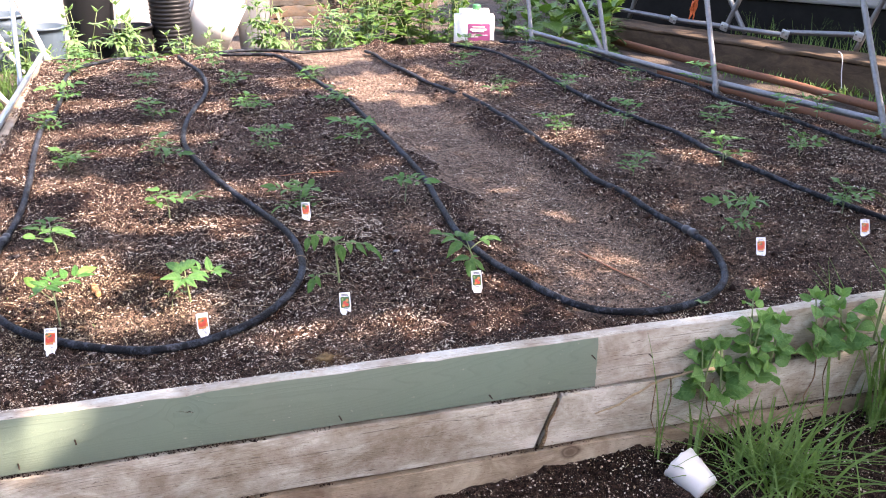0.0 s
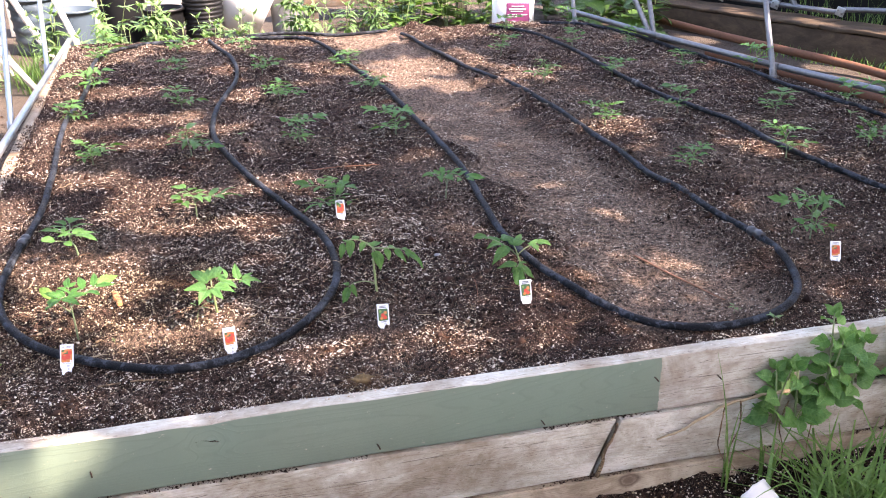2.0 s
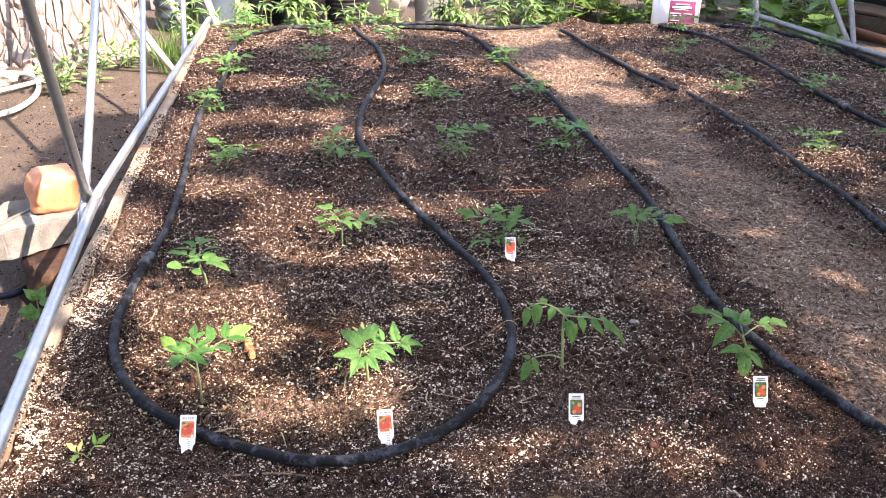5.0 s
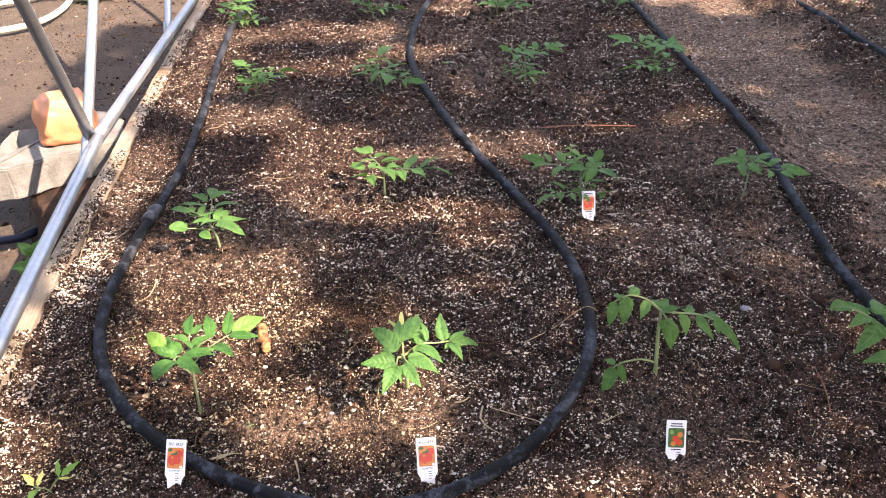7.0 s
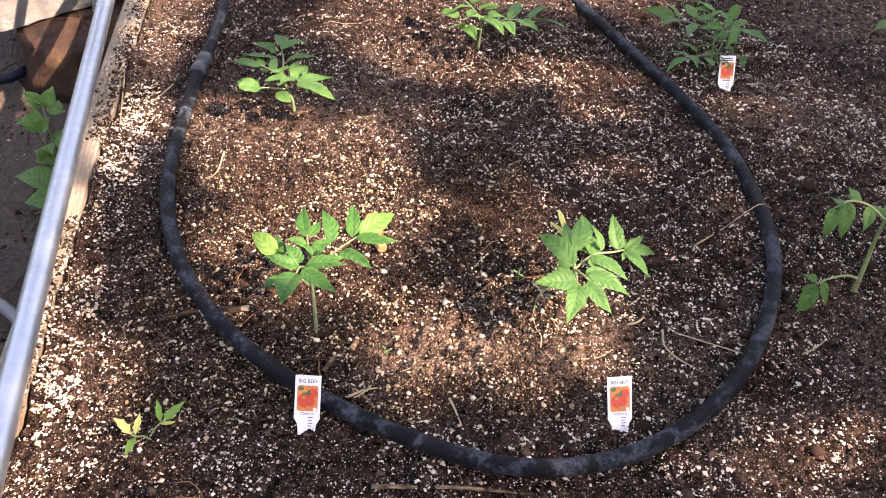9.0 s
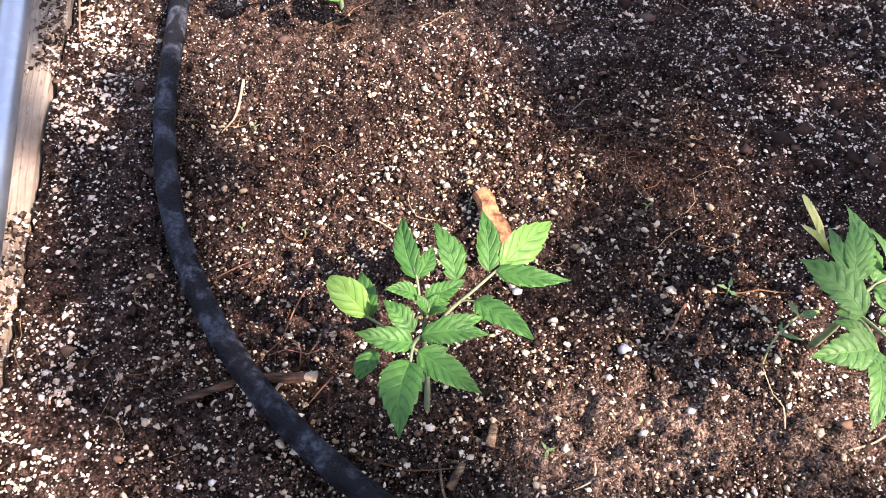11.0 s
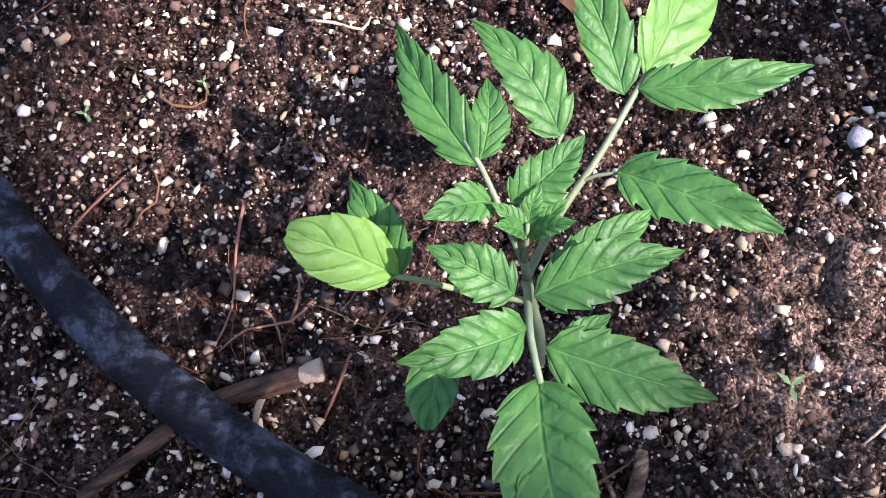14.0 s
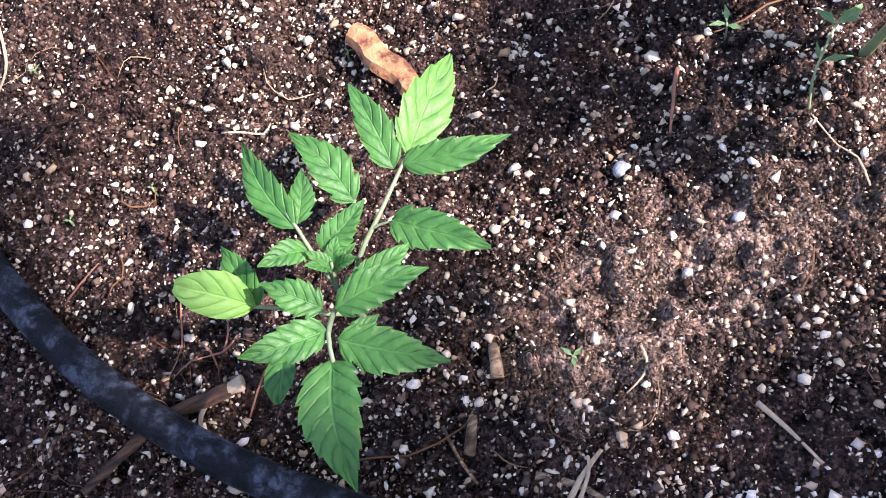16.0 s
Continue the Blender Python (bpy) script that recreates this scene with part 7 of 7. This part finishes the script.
for k, (x0, x1, z0, z1) in enumerate(((-0.015, 0.085, 0.315, 0.323), (-0.035, 0.10, 0.290, 0.305), (-0.02, 0.08, 0.278, 0.283), (-0.045, 0.03, 0.25, 0.256), (-0.045, 0.03, 0.235, 0.240), (0.05, 0.11, 0.25, 0.255), (-0.045, 0.02, 0.20, 0.205))):
    part("print_bar", plank_bm((x0, -0.1425, z0), (x1, -0.1395, z1), 0, 0, 0, 0, 0.0005), WHITE_PLASTIC, lab)

# weeds behind and around
LIGHT_WEED = "sunlit pale green weed behind the bed"
rng = random.Random(21)
for k, (x, y, h, n) in enumerate(((0.34, 4.60, 0.86, 46), (0.46, 4.66, 0.66, 40), (0.10, 4.80, 0.72, 30), (-0.30, 4.90, 0.66, 30), (0.74, 4.55, 0.56, 34), (0.93, 4.52, 0.58, 34),
                                   (1.24, 4.62, 0.86, 44), (1.36, 4.58, 0.66, 40), (1.62, 4.70, 0.60, 30), (1.90, 5.00, 0.66, 34), (-0.02, 4.45, 0.58, 28))):
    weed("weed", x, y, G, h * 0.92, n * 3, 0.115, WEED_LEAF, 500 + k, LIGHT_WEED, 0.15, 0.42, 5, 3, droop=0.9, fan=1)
for k in range(9):
    weed("weed", 0.05 + 0.17 * k, 4.36 + 0.05 * (k % 3), G, 0.48 + 0.05 * (k % 2), 22, 0.085, WEED_LEAF, 560 + k, "low sunlit weeds along the bed's back", 0.10, 0.32, 4, 3, droop=0.6, fan=1)
for k in range(26):
    x, y = rng.uniform(2.0, 4.3), rng.uniform(5.1, 6.9)
    if abs(x - 3.13) < 0.35 and y < 6.0:
        continue
    weed("weed", x, y, G, rng.uniform(0.45, 0.75), 48, 0.17, SHADED_WEED, 600 + k, "weeds crowding behind the bed, shade put into their dark green", 0.22, rng.choice((0.28, 0.35, 0.6)), 4, 2)
for k, (x, y) in enumerate(((2.75, 6.3), (2.95, 6.6), (3.85, 5.6), (4.1, 5.3), (3.6, 5.3), (3.9, 4.9))):
    weed("rhubarb", x, y, G, 0.48, 14, 0.30, SHADED_WEED, 700 + k, "broad-leaved green plant behind the bed", 0.25, 0.8, 4, 3, "plant", 0.5, "broad-leaved plants")
for k, (x, y, h) in enumerate(((-0.98, 4.35, 0.22), (-0.85, 4.55, 0.25), (-1.05, 4.55, 0.2), (-0.75, 5.0, 0.22), (-0.92, 5.05, 0.3))):
    weed("weed", x, y, G, h, 26, 0.10, WEED_LEAF, 740 + k, "low green weeds by the tree's foot", 0.16, 0.55, 4, 3)
weed("mallow", -0.225, 1.285, G, 0.30, 16, 0.085, BALM_LEAF, 763, "broad-leaved green plant beside the bed", 0.04, 0.66, 2, 5, "plant", 0.5, "weeds", (0.25, -0.6, 0.75), 16, 0.4)
for k, (x, y, h) in enumerate(((-0.4, 4.9, 0.35), (-0.3, 5.2, 0.4), (-0.55, 5.3, 0.3))):
    grass_tuft(x, y, G, 70, h, 30 + k, "thin green grass by the tree", 0.1, 0.9)

# ---- along the timber side ----
def lying_pipe(pts, r, mat, label, name="pipe"):
    v, f = tube(smooth_line(pts, 0.1), r, 16)
    return tagged(link_mesh(name, v, f, mat), label, "pipe", "steel pipes")


lying_pipe([(4.236, 5.62, -0.28), (4.40, 5.29, -0.30), (4.61, 4.81, -0.33), (4.85, 4.36, -0.36), (5.08, 3.95, -0.39), (5.20, 3.55, -0.41), (5.30, 3.15, -0.415)], 0.030, RUSTY, "long rusty steel pipe lying on the ground")
lying_pipe([(4.36, 4.6, -0.39), (4.53, 3.935, -0.39), (4.634, 3.477, -0.39), (4.747, 2.931, -0.39), (4.95, 2.0, -0.39)], 0.045, RUSTY, "thick rusty brown pipe beside the bed")
# squared timber: a long beam with a thinner plank lying along its top
beam_turn = math.degrees(math.atan2(-0.77, 1.56)) * -1
beam_at, along, inward = Vector((5.62, 3.64, 0)), Vector((-0.4427, 0.8967, 0)), Vector((0.8967, 0.4427, 0))
beam = thing("timber_beam", "old brown squared timber lying beyond the pipes", "beam", at=(5.62, 3.64, G), turn=beam_turn)
for x0, x1, y0, y1, z0, z1, s in ((0.0, 0.33, -1.2, 2.9, -0.01, 0.205, 120), (-0.012, 0.36, -1.2, 0.95, 0.206, 0.236, 121), (-0.008, 0.35, 0.956, 2.75, 0.206, 0.232, 122)):
    part("timber", plank_bm((x0, y0, z0), (x1, y1, z1), 1, 0.010, 40, s, 0.008), OLD_TIMBER, beam)
dome = thing("tube_frame", "silver tube frame with bolted joints on the timber", "tube frame", "tube frames")
FRAME2 = [((4.52, 6.4, -0.11), (4.97, 5.52, -0.15)), ((4.97, 5.52, -0.15), (5.44, 4.57, -0.15)), ((5.44, 4.57, -0.125), (5.70, 4.04, -0.07)), ((4.75, 5.96, -0.19), (4.80, 5.86, 0.2)),
          ((5.19, 5.075, -0.175), (5.27, 4.92, 0.25)), ((5.695, 4.05, -0.19), (5.80, 3.86, 0.45)), ((5.28, 4.9, -0.18), (5.12, 5.3, 0.4))]
for p, q in FRAME2:
    pole(p, q, 0.021, dome, "tube", DULL_STEEL)
for x, y, z in ((4.96, 5.51, -0.145), (5.43, 4.56, -0.14), (5.69, 4.03, -0.08), (5.19, 5.06, -0.15)):
    pl = part("joint_plate", plank_bm((-0.034, -0.030, -0.030), (0.034, -0.024, 0.038), 0, 0, 0, 0, 0.005), GALVANISED, dome)
    pl.matrix_basis = pose(x, y, z, 0, 14, -62)
    for bx, bz in ((-0.018, 0.012), (0.018, -0.004)):
        v, f = tube([(bx, -0.022, bz), (bx, -0.038, bz)], 0.007, 6)
        link_mesh("bolt", v, f, DULL_STEEL, pl)
cord_line = [beam_at + along * a + inward * b + Vector((0, 0, c)) for a, b, c in ((0.40, 0.10, -0.19), (0.34, 0.02, -0.185), (0.30, -0.03, -0.22), (0.29, -0.03, -0.32), (0.27, -0.03, -0.43))]
v, f = tube(smooth_line(cord_line, 0.02), 0.004, 6)
tagged(link_mesh("cord", v, f, WHITE_PLASTIC), "thin white cord hanging over the timber", "cord")
for k in range(9):
    q = beam_at + along * (-0.5 + 0.22 * k) - inward * 0.10
    grass_tuft(q.x, q.y, G, 36, 0.10, 50 + k, "short green grass between pipe and timber", 0.07, 0.8)
for k in range(6):
    q = beam_at + along * (-0.3 + 0.35 * k) + inward * 0.62
    grass_tuft(q.x, q.y, G, 50, 0.42, 70 + k, "tall grass growing under the trailer", 0.12, 0.6)
# trailer behind
trailer = thing("trailer", "pale parked trailer above a near-black shaded underside", "trailer", at=(5.37, 6.19, G), turn=-50)
BODY = plain_material("trailer_paint", (0.34, 0.34, 0.335), 0.5, 0.5, 0.1, 4, bump=0.05)
part("body", plank_bm((-1.2, 0, 0.43), (4.2, 2.0, 1.9), 0, 0.004, 10, 140, 0.04), BODY, trailer)
# near-black box stands in for the deep shade beneath the trailer body
part("chassis", plank_bm((-1.2, 0.05, 0.02), (4.1, 1.9, 0.425), 0, 0.002, 6, 141, 0.02), plain_material("sooty_chassis", (0.014, 0.014, 0.013), 0.9, 0.1, 0.4, 9), trailer)
for x in (-0.25, 2.6):
    v, f = revolve([(0.16, -0.09), (0.26, -0.10), (0.29, -0.06), (0.29, 0.06), (0.26, 0.10), (0.16, 0.09)], 32)
    tyre = link_mesh("wheel", v, f, BLACK, trailer)
    tyre.matrix_basis = pose(x, 0.22, 0.28, 90, 0, 0)
    v, f = revolve([(0.0, -0.05), (0.10, -0.06), (0.16, -0.085), (0.165, 0.085), (0.0, 0.05)], 24)
    link_mesh("rim", v, f, GREY_PLASTIC, tyre)
ORANGE = plain_material("orange_cord", (0.75, 0.16, 0.05), 0.7, vary=0.2, scale=60)
rng = random.Random(6)
pts = [Vector((5.05 + rng.uniform(-0.03, 0.03), 5.36 + rng.uniform(-0.04, 0.04), -0.15 + 0.2 * abs(math.sin(k * 1.3)))) for k in range(14)]
v, f = tube(smooth_line(pts, 0.02), 0.006, 6)
tagged(link_mesh("cord", v, f, ORANGE), "tangled orange cord hanging on the tube frame", "cord")


# ---- unseen trees added all round the yard to cut the low sky light ----
def tree_line():
    m = Nodes("distant_foliage")
    col = m.mix(m.ramp(m.noise(1.3, 6, 0.7), (0.35, 0.0), (0.65, 1.0)), (0.012, 0.030, 0.010), (0.055, 0.095, 0.028))
    m.bump(m.noise(2.5, 5, 0.7), 1.0, 0.3)
    mat = m.done(col, 0.95, 0, 0.1)
    n, rows = 160, 14
    verts, faces = [], []
    for j in range(rows):
        t = j / (rows - 1)
        for i in range(n):
            a = 2 * math.pi * i / n
            lump = noise.noise(Vector((math.cos(a) * 5, math.sin(a) * 5, t * 3))) + 0.5 * noise.noise(Vector((math.cos(a) * 13, math.sin(a) * 13, t * 8)))
            r = 13.0 + 1.3 * lump + 1.5 * t * t
            h = 4.4 + 1.2 * noise.noise(Vector((math.cos(a) * 4, math.sin(a) * 4, 9)))
            verts.append((2.5 + r * math.cos(a), 3.5 + r * math.sin(a), G - 0.1 + h * t))
    for j in range(rows - 1):
        for i in range(n):
            faces.append((j * n + i, j * n + (i + 1) % n, (j + 1) * n + (i + 1) % n, (j + 1) * n + i))
    tagged(link_mesh("backdrop", verts, faces, mat), "unseen ring of dark green trees added to dim the low sky", "backdrop", kind="structure")


tree_line()
